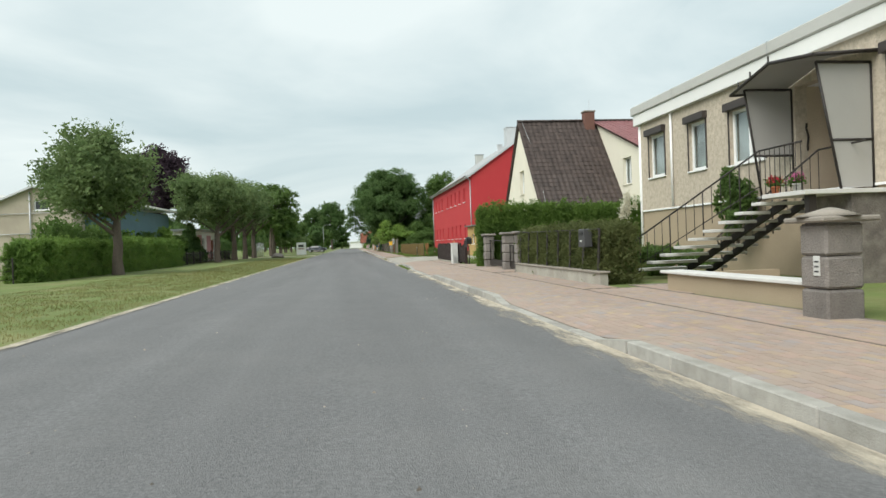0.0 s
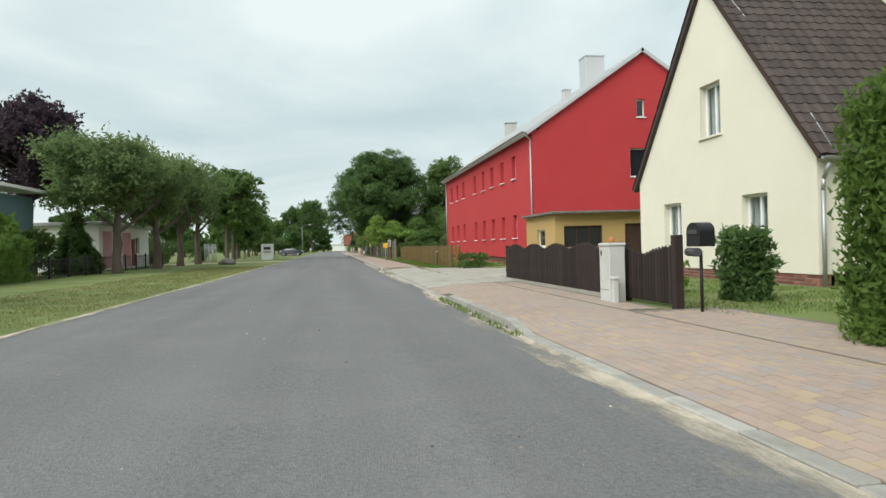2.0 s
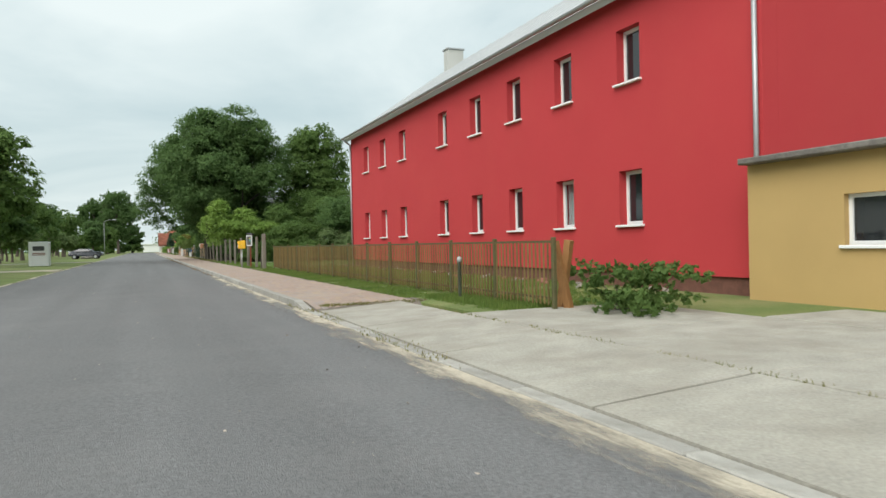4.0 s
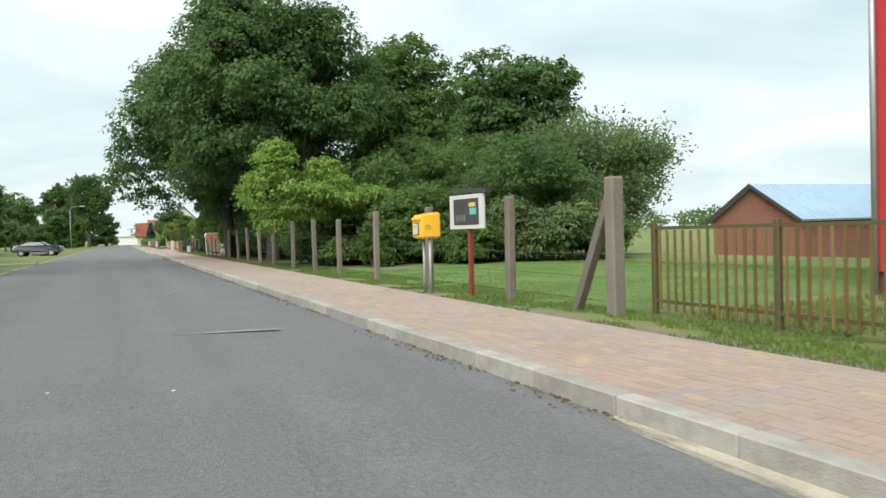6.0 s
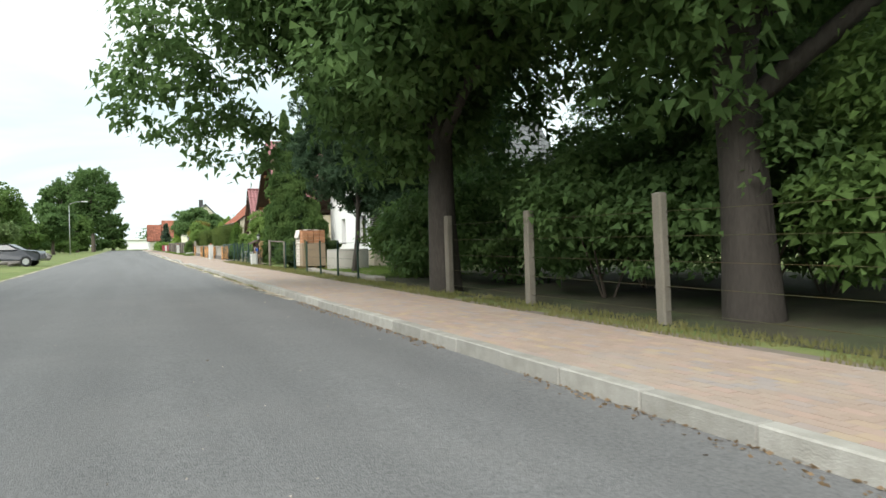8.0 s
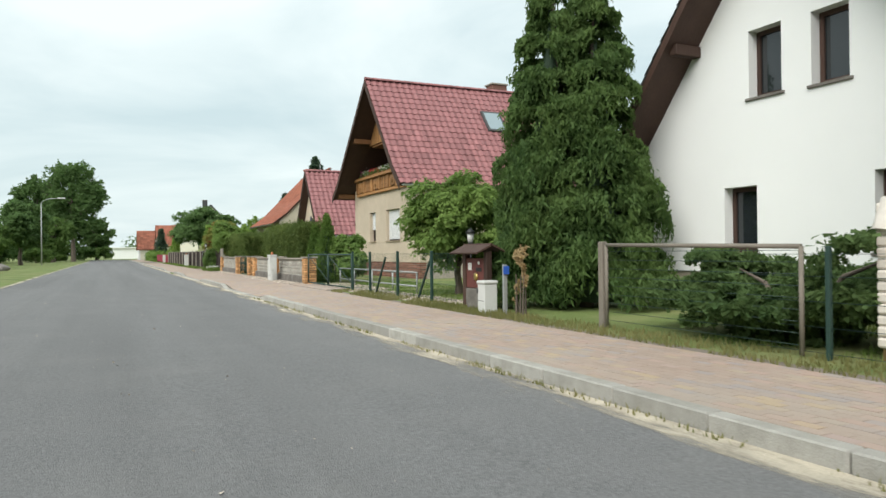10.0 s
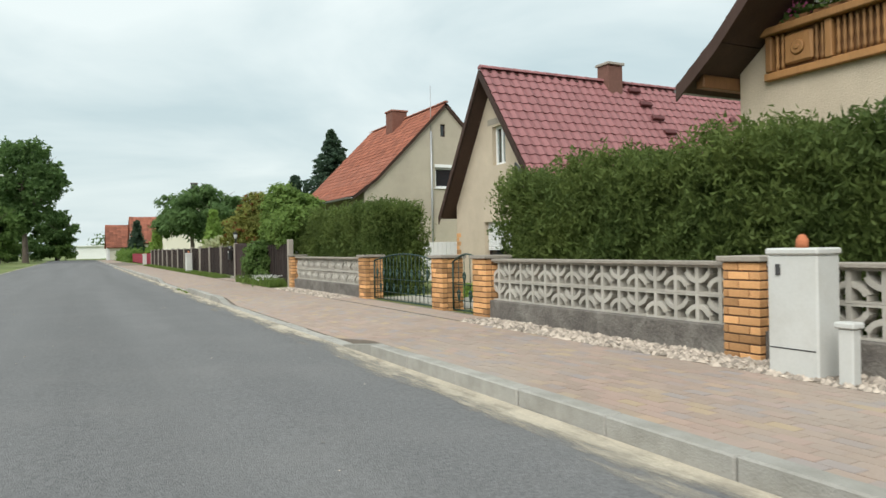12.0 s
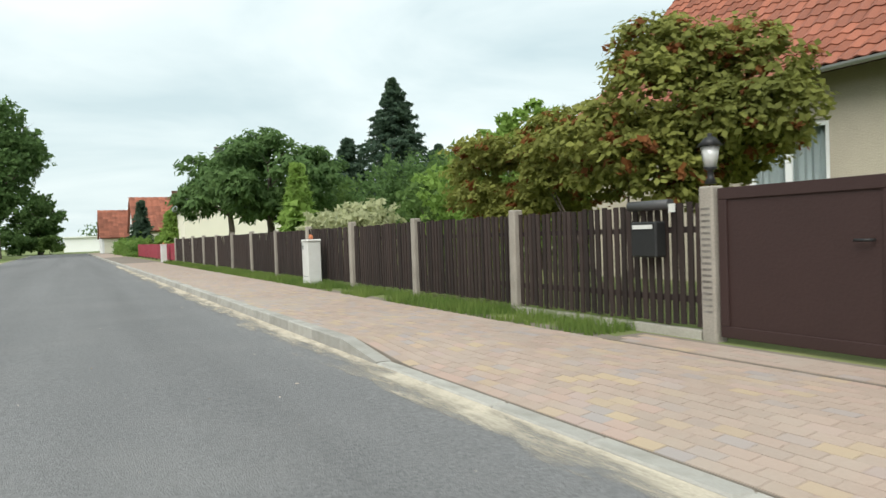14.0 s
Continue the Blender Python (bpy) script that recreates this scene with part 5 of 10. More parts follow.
for k in range(3):
    boxpart("plate_bar", (5.536, 5.54, 0.88, 0.96, 0.66 + k * 0.06, 0.68 + k * 0.06), M["grey_dark"], gp)
settle(gp, (5.8, 1, 0.06))

# yellow gabled house
yh = thing("yellow_gable_house", "pale yellow rendered house with a steep dark brown tiled roof", "house")
YX, Y0, Y1, YR, YZ, YE = 10.3, 30.35, 38.95, 34.62, 8.15, 3.1
slope = (YZ - YE) / (YR - Y0)
y_wins = [(33.99, 35.0, 3.88, 5.28), (36.2, 37.26, 0.98, 2.23), (32.07, 33.12, 0.94, 2.21)]
nrm = Vector((-slope, 1)).normalized()
wall_sheet("wall", "x", YX, Y0, Y1, 0.35, YZ, 0.3, M["yellow_render"], yh, y_wins, [((Y0, YE), (-slope, 1)), ((Y1, YE), (slope, 1))])
wall_sheet("wall", "y", Y0, YX + 0.302, 15.0, 0.35, YE, 0.3, M["yellow_render"], yh)
wall_sheet("wall", "y", Y1, YX + 0.302, 25, 0.35, YE, -0.3, M["yellow_render"], yh)
brick_box(yh, YX + 0.02, YX + 0.3, Y0 + 0.02, Y1 - 0.02, 0.02, 0.345, "brick_red")
for a, b, z0, z1 in y_wins:
    window(yh, "x", YX, a, b, z0, z1, 1, "white_paint", 0.18, 1, "yellow_render")
# taller rear wing under a flatter roof
rear_wins = [(29.26, 30.45, 4.0, 5.45)]
wall_sheet("rear_wall", "x", 15.0, 27.4, 34.6, 0.1, YZ, 0.3, M["yellow_render"], yh, rear_wins, [((27.4, 5.62), (-0.35, 1))])
wall_sheet("rear_wall", "y", 27.4, 15.302, 25, 0.1, 5.6, 0.3, M["yellow_render"], yh)
window(yh, "x", 15.0, *rear_wins[0], 1, "white_paint", 0.18, 1, "yellow_render")
ov = 0.28
r_front = roof_slab(yh, [(YX - 0.12, Y0 - ov, YE - ov * slope + 0.06), (15.0, Y0 - ov, YE - ov * slope + 0.06), (15.0, YR, YZ + 0.06), (YX - 0.12, YR, YZ + 0.06)], 0.12, M["wood_dark"])
m = slope_frame((YX - 0.14, Y0 - ov, YE - ov * slope + 0.08), (1, 0, 0), (0, 1, slope))
lng = math.hypot(YR - Y0 + ov, (YR - Y0 + ov) * slope)
tiled(r_front, m, 15.0 - YX + 0.14, lng, 0.30, 0.32, 0.03, 0.02, "tile_brown", 120)
r_back = roof_slab(yh, [(25, Y1 + ov, YE - ov * slope + 0.06), (YX - 0.12, Y1 + ov, YE - ov * slope + 0.06), (YX - 0.12, YR, YZ + 0.06), (25, YR, YZ + 0.06)], 0.12, M["tile_brown"])
m = slope_frame((25, Y1 + ov, YE - ov * slope + 0.08), (-1, 0, 0), (0, -1, slope))
tiled(r_back, m, 25 - YX + 0.14, lng, 0.6, 0.5, 0.03, 0.02, "tile_brown", 0)
r_rear = roof_slab(yh, [(14.8, 27.1, 5.56), (25.2, 27.1, 5.56), (25.2, YR, YZ + 0.09), (14.8, YR, YZ + 0.09)], 0.1, M["wood_dark"], "rear_roof", "red-brown tiled rear roof")
m = slope_frame((14.78, 27.1, 5.58), (1, 0, 0), (0, YR - 27.1, YZ - 5.5))
tiled(r_rear, m, 10.4, math.hypot(YR - 27.1, YZ - 5.5), 0.3, 0.34, 0.03, 0.02, "tile_red", 0)
ridge_caps(r_front, (YX - 0.14, YR, YZ + 0.1), (25, YR, YZ + 0.1), 0.12, "tile_brown")
gutter(yh, (YX - 0.1, Y0 - ov - 0.06, YE - ov * slope + 0.02), (14.9, Y0 - ov - 0.06, YE - ov * slope + 0.02), 0.07,
       [(YX + 0.05, Y0 - ov - 0.05, YE - 0.45), (YX + 0.08, Y0 - 0.1, YE - 0.75), (YX + 0.08, Y0 - 0.07, YE - 1.0), (YX + 0.08, Y0 - 0.07, 0.1)])
gutter(yh, (14.8, 27.03, 5.5), (25, 27.03, 5.5), 0.07, [(15.0, 27.05, 5.44), (14.94, 27.3, 5.15), (14.94, 27.33, 0.2)])
chimney(yh, 14.2, 14.8, 34.1, 34.7, 7.4, 8.72)
bm = bmesh.new()
cyl(bm, (14.6, 34.5, 8.9), (14.6, 34.5, 9.5), 0.008, n=5)
tube(bm, [(10.5, Y0 - 0.2, YE - 0.1), (10.72, 32.5, 5.72), (10.4, YR, YZ + 0.2)], 0.014, 5)
part("lightning_rod", bm, M["zinc"], yh)
settle(yh, (15, 34, 0.08))

# red building
rb = thing("red_building", "long red rendered building with grey sheet roof and white window sills", "building")
RX, RY0, RY1, RE, RPK, RPZ = 9.9, 50.0, 76.15, 6.62, 15.57, 10.5
rs_ = (RPZ - RE) / (RPK - RX)
starts = [73.92, 71.36, 68.79, 64.53, 61.82, 59.26, 56.67, 54.05]
r_wins = [(y - 0.80, y, z, z + 1.2) for y in starts for z in (1.47, 4.60)]
wall_sheet("wall", "x", RX, RY0, RY1, 0.42, RE, 0.35, M["red_render"], rb, r_wins)
g_wins = [(15.25, 15.68, 7.23, 8.12), (14.85, 16.0, 4.3, 5.7)]
wall_sheet("gable_wall", "y", RY0, RX + 0.352, 2 * RPK - RX, 0.42, RPZ, 0.35, M["red_render"], rb, g_wins, [((RX, RE), (-rs_, 1)), ((2 * RPK - RX, RE), (rs_, 1))])
wall_sheet("gable_wall", "y", RY1, RX + 0.352, 2 * RPK - RX, 0.42, RPZ, -0.35, M["red_render"], rb, (), [((RX, RE), (-rs_, 1)), ((2 * RPK - RX, RE), (rs_, 1))])
wall_sheet("wall", "x", 2 * RPK - RX, RY0 + 0.352, RY1 - 0.352, 0.42, RE, -0.35, M["red_render"], rb)
boxpart("plinth", (RX + 0.06, 2 * RPK - RX - 0.06, RY0 + 0.06, RY1 - 0.06, -0.1, 0.418), M["brick_red"], rb, "exposed brick footing")
for i, (a, b, z0, z1) in enumerate(r_wins):
    window(rb, "x", RX, a, b, z0, z1, 1, "white_paint", 0.2, 0, "white_paint", i % 5 == 2, 0.08, 0.09)
for a, b, z0, z1 in g_wins:
    window(rb, "y", RY0, a, b, z0, z1, 1, "white_paint", 0.12, 0, "white_paint", False, 0.06)
for sgn in (-1, 1):
    xe = RPK + sgn * (RPK - RX + 0.35)
    ze = RE - 0.35 * rs_ + 0.12
    pts = [(xe, RY0 - 0.18, ze), (RPK, RY0 - 0.18, RPZ + 0.12), (RPK, RY1 + 0.18, RPZ + 0.12), (xe, RY1 + 0.18, ze)]
    rf = roof_slab(rb, pts, 0.16, M["roof_metal"], "roof", "grey corrugated sheet roof")
    bm = bmesh.new()
    for k in range(28):
        y = RY0 + (RY1 - RY0) * k / 27
        vs = [(xe, y - 0.03, ze + 0.004), (xe, y + 0.03, ze + 0.004), (RPK, y + 0.03, RPZ + 0.124), (RPK, y - 0.03, RPZ + 0.124)]
        bm.faces.new([bm.verts.new(v) for v in vs])
    res = bmesh.ops.extrude_face_region(bm, geom=bm.faces[:])
    bmesh.ops.translate(bm, verts=[v for v in res["geom"] if isinstance(v, bmesh.types.BMVert)], vec=(0, 0, 0.03))
    part("standing_seam", bm, M["roof_metal"], rf)
chimney(rb, 14.95, 15.85, 75.05, 75.60, 9.7, 11.30, "grey_fascia", "zinc")
gutter(rb, (RX - 0.42, RY0 - 0.15, RE - 0.06), (RX - 0.42, RY1 + 0.15, RE - 0.06), 0.075,
       [(RX - 0.4, RY0 + 0.1, RE - 0.14), (RX - 0.07, RY0 + 0.1, RE - 0.45), (RX - 0.07, RY0 + 0.1, 0.1)])
bm = bmesh.new()
tube(bm, [(RX - 0.4, RY1 - 0.1, RE - 0.14), (RX - 0.07, RY1 - 0.1, RE - 0.4), (RX - 0.07, RY1 - 0.1, 0.1)], 0.045)
part("downpipe", bm, M["zinc"], rb)
for x0, x1, y0, y1, z1 in ((13.45, 14.45, 52.0, 53.0, 10.75), (13.4, 13.8, 55.4, 55.8, 9.75)):
    ch = boxpart("chimney", (x0, x1, y0, y1, 7.5, z1), M["roof_metal"], rb, "sheet-clad chimney", 0.01)
    boxpart("chimney_cap", (x0 - 0.04, x1 + 0.04, y0 - 0.04, y1 + 0.04, z1 + 0.002, z1 + 0.05), M["roof_metal"], ch)
settle(rb, (15.5, 63, 0.08))
an = thing("ochre_annex", "small ochre flat-roofed annex with dark windows", "annex")
wall_sheet("wall", "y", 45.6, 9.5, 14.2, 0.0, 2.35, 0.24, M["ochre_render"], an, [(9.9, 11.6, 0.95, 1.85), (12.6, 13.5, 0.1, 1.9)])
wall_sheet("wall", "x", 9.5, 45.842, 49.99, 0.0, 2.35, 0.24, M["ochre_render"], an, [(47.0, 48.2, 1.0, 1.75)])
window(an, "y", 45.6, 9.9, 11.6, 0.95, 1.85, 1, "wood_dark", 0.1, 2, "", False, 0.05)
window(an, "x", 9.5, 47.0, 48.2, 1.0, 1.75, 1, "white_paint", 0.1, 0, "white_paint", False, 0.06)
boxpart("door", (12.62, 13.48, 45.72, 45.78, 0.1, 1.9), M["wood_dark"], an)
boxpart("roof", (9.25, 14.4, 45.2, 49.98, 2.352, 2.46), M["dark_plinth"], an, "weathered grey flat roof", 0.02)
settle(an, (11.8, 47.8, 0.08))

# white house with dark timber eaves
wh = thing("white_gable_house", "white rendered house with dark timber eaves and grey tiled roof", "house")
WX, W0, W1, WR, WZ, WE = 9.2, 126.03, 132.85, 129.42, 7.55, 3.45
ws = (WZ - WE) / (WR - W0)
w_wins = [(129.65, 130.31, 3.77, 4.93), (128.46, 129.1, 3.74, 4.90), (126.95, 128.1, 1.1, 2.3), (130.17, 130.88, 1.1, 2.26)]
wall_sheet("wall", "x", WX, W0, W1, 0.75, WZ, 0.32, M["white_render"], wh, w_wins, [((W0, WE), (-ws, 1)), ((W1, WE), (ws, 1))])
wall_sheet("wall", "y", W0, WX + 0.322, 19, 0.75, WE, 0.3, M["white_render"], wh)
wall_sheet("wall", "y", W1, WX + 0.322, 19, 0.75, WE, -0.3, M["white_render"], wh)
boxpart("plinth", (WX + 0.03, 19, W0 + 0.03, W1 - 0.03, -0.1, 0.748), M["old_render"], wh, "grey cement plinth")
brick_box(wh, WX - 0.012, WX + 0.32, W0 - 0.012, W0 + 0.36, 0.75, 2.9, "brick_black")
for i, (a, b, z0, z1) in enumerate(w_wins):
    window(wh, "x", WX, a, b, z0, z1, 1, "wood_dark", 0.2, 1 if b - a > 1 else 0, "dark_plinth", i == 2, 0.08, 0.04)
ov = 0.75
for sgn in (-1, 1):
    ye, ze = WR + sgn * (WR - W0 + ov), WE - ov * ws + 0.1
    roof = roof_slab(wh, [(8.45, ye, ze), (19.4, ye, ze), (19.4, WR, WZ + 0.1), (8.45, WR, WZ + 0.1)], 0.14, M["wood_dark"], "roof", "grey tiled roof with dark boarded underside")
    if sgn < 0:
        tiled(roof, slope_frame((8.43, ye, ze + 0.02), (1, 0, 0), (0, 1, ws)), 10.97, math.hypot(WR - ye, WZ + 0.1 - ze), 0.31, 0.35, 0.035, 0.03, "tile_slate", 150)
    else:
        tiled(roof, slope_frame((19.4, ye, ze + 0.02), (-1, 0, 0), (0, -1, ws)), 10.97, math.hypot(WR - ye, WZ + 0.1 - ze), 0.31, 0.35, 0.035, 0.03, "tile_slate", 0)
    for f in (0.02, 0.5, 0.93):
        y, z = WR + (ye - WR) * f, WZ + (ze - WZ) * f - 0.14
        boxpart("purlin", (8.6, WX + 0.1, y - 0.09, y + 0.09, z - 0.2, z), M["wood_dark"], wh, bevel=0.01)
ridge_caps(wh, (8.43, WR, WZ + 0.13), (19.4, WR, WZ + 0.13), 0.12, "tile_slate")
settle(wh, (14, 129.4, 0.08))
wa = thing("low_annex", "low annex with a grey tiled lean-to roof and pale walls", "annex")
wall_sheet("wall", "y", 125.6, 11.2, 19, 0.0, 2.6, 0.3, M["old_render"], wa, [(12.4, 13.0, 0.7, 2.3)])
boxpart("dark_door", (12.4, 13.0, 125.8, 125.86, 0.7, 2.3), M["wood_dark"], wa)
boxpart("step_block", (11.4, 12.3, 124.6, 125.5, 0.0, 0.55), M["white_render"], wa, "white-washed step block", 0.02)
brick_box(wa, 12.2, 12.6, 123.6, 124.0, 0.1, 1.35, "brick_black")
roof = roof_slab(wa, [(12.1, 122.9, 1.12), (21, 122.9, 1.12), (21, 126.2, 2.95), (12.1, 126.2, 2.95)], 0.16, M["wood_dark"], "roof", "grey tiled lean-to roof")
tiled(roof, slope_frame((12.08, 122.9, 1.14), (1, 0, 0), (0, 3.3, 1.83)), 8.9, 3.77, 0.31, 0.36, 0.035, 0.035, "tile_slate", 60)
boxpart("back_boards", (12.6, 20.8, 124.4, 124.5, 0.0, 1.6), M["olive_slat"], wa, "weathered green boards")
bm = bmesh.new()
cyl(bm, (11.5, 125.5, 0.2), (11.5, 125.5, 2.5), 0.045)
part("downpipe", bm, M["zinc"], wa)
bm = bmesh.new()
tube(bm, [(11.75 + 0.13 * math.sin(a), 125.52, 1.0 + 0.22 * math.cos(a)) for a in np.linspace(0, 6.6, 18)], 0.02, 6)
part("garden_hose", bm, M["green_steel"], wa, "coiled dark hose on the wall")
settle(wa, (15, 125, 0.08))

# house with the timber balcony
bh = thing("balcony_house", "beige roughcast house with wine-red tiled roof and carved timber balcony", "house")
BX, B0, B1, BR, BZ, BE = 10.17, 147.1, 155.1, 150.55, 8.5, 4.1
bs_, bf_ = (BZ - BE) / (BR - B0), (BZ - BE) / (B1 - BR)
log = (148.2, 154.3, 4.55, 6.1)
b_wins = [(149.18, 150.78, 1.66, 3.02), (152.16, 152.94, 1.66, 3.0)]
cuts = [((B0, BE), (-bs_, 1)), ((B1, BE), (bf_, 1))]
wall_sheet("wall", "x", BX, B0, B1, 0.75, 6.1, 0.3, M["beige_render"], bh, b_wins + [(148.2, 154.3, 4.4, 6.1)], cuts)
wall_sheet("wall", "y", B0, BX + 0.302, 19.4, 0.75, BE, 0.3, M["beige_render"], bh)
wall_sheet("wall", "y", B1, BX + 0.302, 19.4, 0.75, BE, -0.3, M["beige_render"], bh)
wall_sheet("wall", "x", 19.4, B0 + 0.302, B1 - 0.302, 0.75, BZ, -0.3, M["beige_render"], bh, (), cuts)
boxpart("plinth", (BX + 0.03, 19.3, B0 + 0.03, B1 - 0.03, -0.1, 0.748), M["mortar"], bh)
brick_box(bh, BX + 0.01, BX + 0.3, B0 + 0.01, B1 - 0.01, 0.02, 0.745, "brick_red")
for (a, b, z0, z1), s in zip(b_wins, (0.98, 0.62)):
    w = window(bh, "x", BX, a, b, z0, z1, 1, "wood_dark", 0.18, 0, "plinth_tan", False, 0.06, 0.05, s)
# timber clad upper gable and loggia
top = lambda u: BZ - abs(u - BR) * (bs_ if u < BR else bf_) - 0.1
cladding(bh, "x", BX - 0.02, 148.3, 153.8, 6.1, BZ, 0.14, M["wood_honey"], 0.05, top)
wall_sheet("loggia_back", "x", BX + 1.2, 147.6, 154.8, 3.6, 6.9, 0.1, M["wood_honey_dk"], bh, (), [((B0, BE - 0.25), (-bs_, 1)), ((B1, BE - 0.25), (bf_, 1))], "timber-clad loggia back wall")
boxpart("loggia_floor", (BX + 0.302, BX + 1.2, 147.6, 154.8, 3.6, 3.7), M["wood_honey_dk"], bh)
boxpart("loggia_ceiling", (BX + 0.04, BX + 1.2, 148.95, 152.6, 6.0, 6.09), M["wood_honey_dk"], bh)
for y0, y1, z0, z1 in ((149.3, 150.0, 4.9, 5.7), (151.6, 152.3, 4.7, 5.6)):
    window(bh, "x", BX + 1.19, y0, y1, z0, z1, 1, "wood_honey", -0.05, 0, "", False, 0.06)
balc = new("balcony")
balc.parent = bh
boxpart("balcony_rail", (BX - 0.22, BX + 0.05, 148.0, 154.55, 4.56, 4.68), M["wood_honey"], balc, bevel=0.015)
boxpart("balcony_base", (BX - 0.12, BX + 0.02, 148.02, 154.53, 3.84, 3.96), M["wood_honey"], balc, bevel=0.01)
boxpart("balcony_back", (BX - 0.03, BX - 0.004, 148.05, 154.5, 3.96, 4.56), M["wood_honey_dk"], balc)
for k in range(7):
    y = 148.12 + k * (154.42 - 148.12) / 6
    boxpart("balcony_post", (BX - 0.15, BX - 0.02, y - 0.06, y + 0.06, 3.965, 4.555), M["wood_honey"], balc, bevel=0.015)
bal_me = None
for k in range(6):
    ya, yb = 148.12 + k * 1.05 + 0.08, 148.12 + (k + 1) * 1.05 - 0.08
    if k % 2 == 1:
        bm = bmesh.new()
        quad_box(bm, BX - 0.13, BX - 0.04, ya + 0.2, yb - 0.2, 4.02, 4.5, bevel=0.03)
        cyl(bm, (BX - 0.129, (ya + yb) / 2, 4.26), (BX - 0.16, (ya + yb) / 2, 4.26), 0.13, 0.10, 14)
        cyl(bm, (BX - 0.159, (ya + yb) / 2, 4.26), (BX - 0.18, (ya + yb) / 2, 4.26), 0.05, 0.03, 10)
        part("carved_panel", bm, M["wood_honey"], balc, "carved rosette panel")
    for j in range(9):
        y = ya + (yb - ya) * (j + 0.5) / 9
        if k % 2 == 1 and 0.2 < y - ya < (yb - ya) - 0.2:
            continue
        if bal_me is None:
            bm = bmesh.new()
            lathe(bm, [(0.018, 0), (0.036, 0.08), (0.02, 0.2), (0.034, 0.3), (0.022, 0.45), (0.034, 0.56), (0.02, 0.59)], 8)
            bal_me = mesh_of("baluster", bm, M["wood_honey"])
        share("baluster", bal_me, balc, Matrix.Translation((BX - 0.075, y, 3.962)))
rngb = np.random.default_rng(40)
for k in range(9):
    y = 148.5 + k * 0.7
    boxpart("flower_box", (BX - 0.02, BX + 0.16, y - 0.3, y + 0.3, 4.682, 4.80), M["wood_honey_dk"], balc, bevel=0.01)
    pts = np.array([BX + 0.06, y, 4.86]) + rngb.normal(size=(160, 3)) * np.array([0.07, 0.16, 0.06])
    leaf_mesh("flower_leaves", pts, 0.05 + 0.03 * rngb.random(160), M["leaf_mid"], balc, rngb)
    c = ["petal_red", "petal_red", "leaf_mid", "petal_white", "petal_white", "petal_red", "petal_red", "petal_white", "petal_pink"][k]
    pts = np.array([BX + 0.03, y, 4.93]) + rngb.normal(size=(110, 3)) * np.array([0.07, 0.14, 0.055])
    leaf_mesh("blossoms", pts, 0.03 + 0.025 * rngb.random(110), M[c], balc, rngb, aspect=1.1)
ov = 0.5
XF = 9.2
for sgn in (-1, 1):
    hw, sl = (BR - B0, bs_) if sgn < 0 else (B1 - BR, bf_)
    ye, ze = BR + sgn * (hw + ov), BE - ov * sl + 0.12
    # the lowest metre flares out
    yk, zk = BR + sgn * (hw - 0.35), BE + 0.35 * sl + 0.1
    ze2 = zk - (ov + 0.35) * sl * 0.78
    rt = roof_slab(bh, [(XF, yk, zk), (20.15, yk, zk), (20.15, BR, BZ + 0.1), (XF, BR, BZ + 0.1)], 0.14, M["wood_dark"], "roof", "wine-red tiled roof with dark boarded underside")
    roof_slab(bh, [(XF, ye, ze2), (20.15, ye, ze2), (20.15, yk, zk), (XF, yk, zk)], 0.14, M["wood_dark"], "roof_foot")
    up = Vector((0, BR - yk, BZ + 0.1 - zk))
    up2 = Vector((0, yk - ye, zk - ze2))
    if sgn < 0:
        tiled(rt, slope_frame((XF - 0.02, yk, zk + 0.02), (1, 0, 0), up), 20.17 - XF, up.length, 0.30, 0.335, 0.04, 0.028, "tile_red", 200)
        tiled(rt, slope_frame((XF - 0.02, ye, ze2 + 0.02), (1, 0, 0), up2), 20.17 - XF, up2.length, 0.30, 0.335, 0.04, 0.028, "tile_red", 70)
    else:
        tiled(rt, slope_frame((20.15, yk, zk + 0.02), (-1, 0, 0), up), 20.17 - XF, up.length, 0.6, 0.335, 0.04, 0.028, "tile_red", 0)
        tiled(rt, slope_frame((20.15, ye, ze2 + 0.02), (-1, 0, 0), up2), 20.17 - XF, up2.length, 0.6, 0.335, 0.04, 0.028, "tile_red", 0)
    # barge board with tiles, rafters under the overhang, purlin ends
    bm = bmesh.new()
    for p, q in (((yk, zk), (BR, BZ + 0.1)), ((ye, ze2), (yk, zk))):
        a, b = Vector((XF - 0.03, p[0], p[1])), Vector((XF - 0.03, q[0], q[1]))
        vs = [a, b, b - Vector((0, 0, 0.26)), a - Vector((0, 0, 0.26))]
        bm.faces.new([bm.verts.new(v) for v in vs])
    thicken(bm, (-0.03, 0, 0))
    part("barge_board", bm, M["wood_dark"], bh)
    for f in (0.42, 0.93):
        y, z = BR + (ye - BR) * f, BZ + (ze2 - BZ) * f - 0.18
        boxpart("purlin", (XF + 0.15, BX + 0.3, y - 0.09, y + 0.09, z - 0.22, z), M["wood_honey_dk"], bh, bevel=0.015)
    gutter(bh, (XF + 0.05, ye + sgn * 0.07, ze2 - 0.03), (20.1, ye + sgn * 0.07, ze2 - 0.03), 0.07,
           [(19.6, ye + sgn * 0.05, ze2 - 0.1), (19.6, BR + sgn * (hw + 0.06), ze2 - 0.45), (19.6, BR + sgn * (hw + 0.06), 0.1)] if sgn < 0 else None)
ridge_caps(bh, (XF - 0.02, BR, BZ + 0.14), (20.15, BR, BZ + 0.14), 0.12, "tile_red")
chimney(bh, 15.6, 16.4, 150.8, 151.4, 7.6, 9.05)
yq = 149.15
zq = BZ + 0.12 - (BR - yq) * bs_
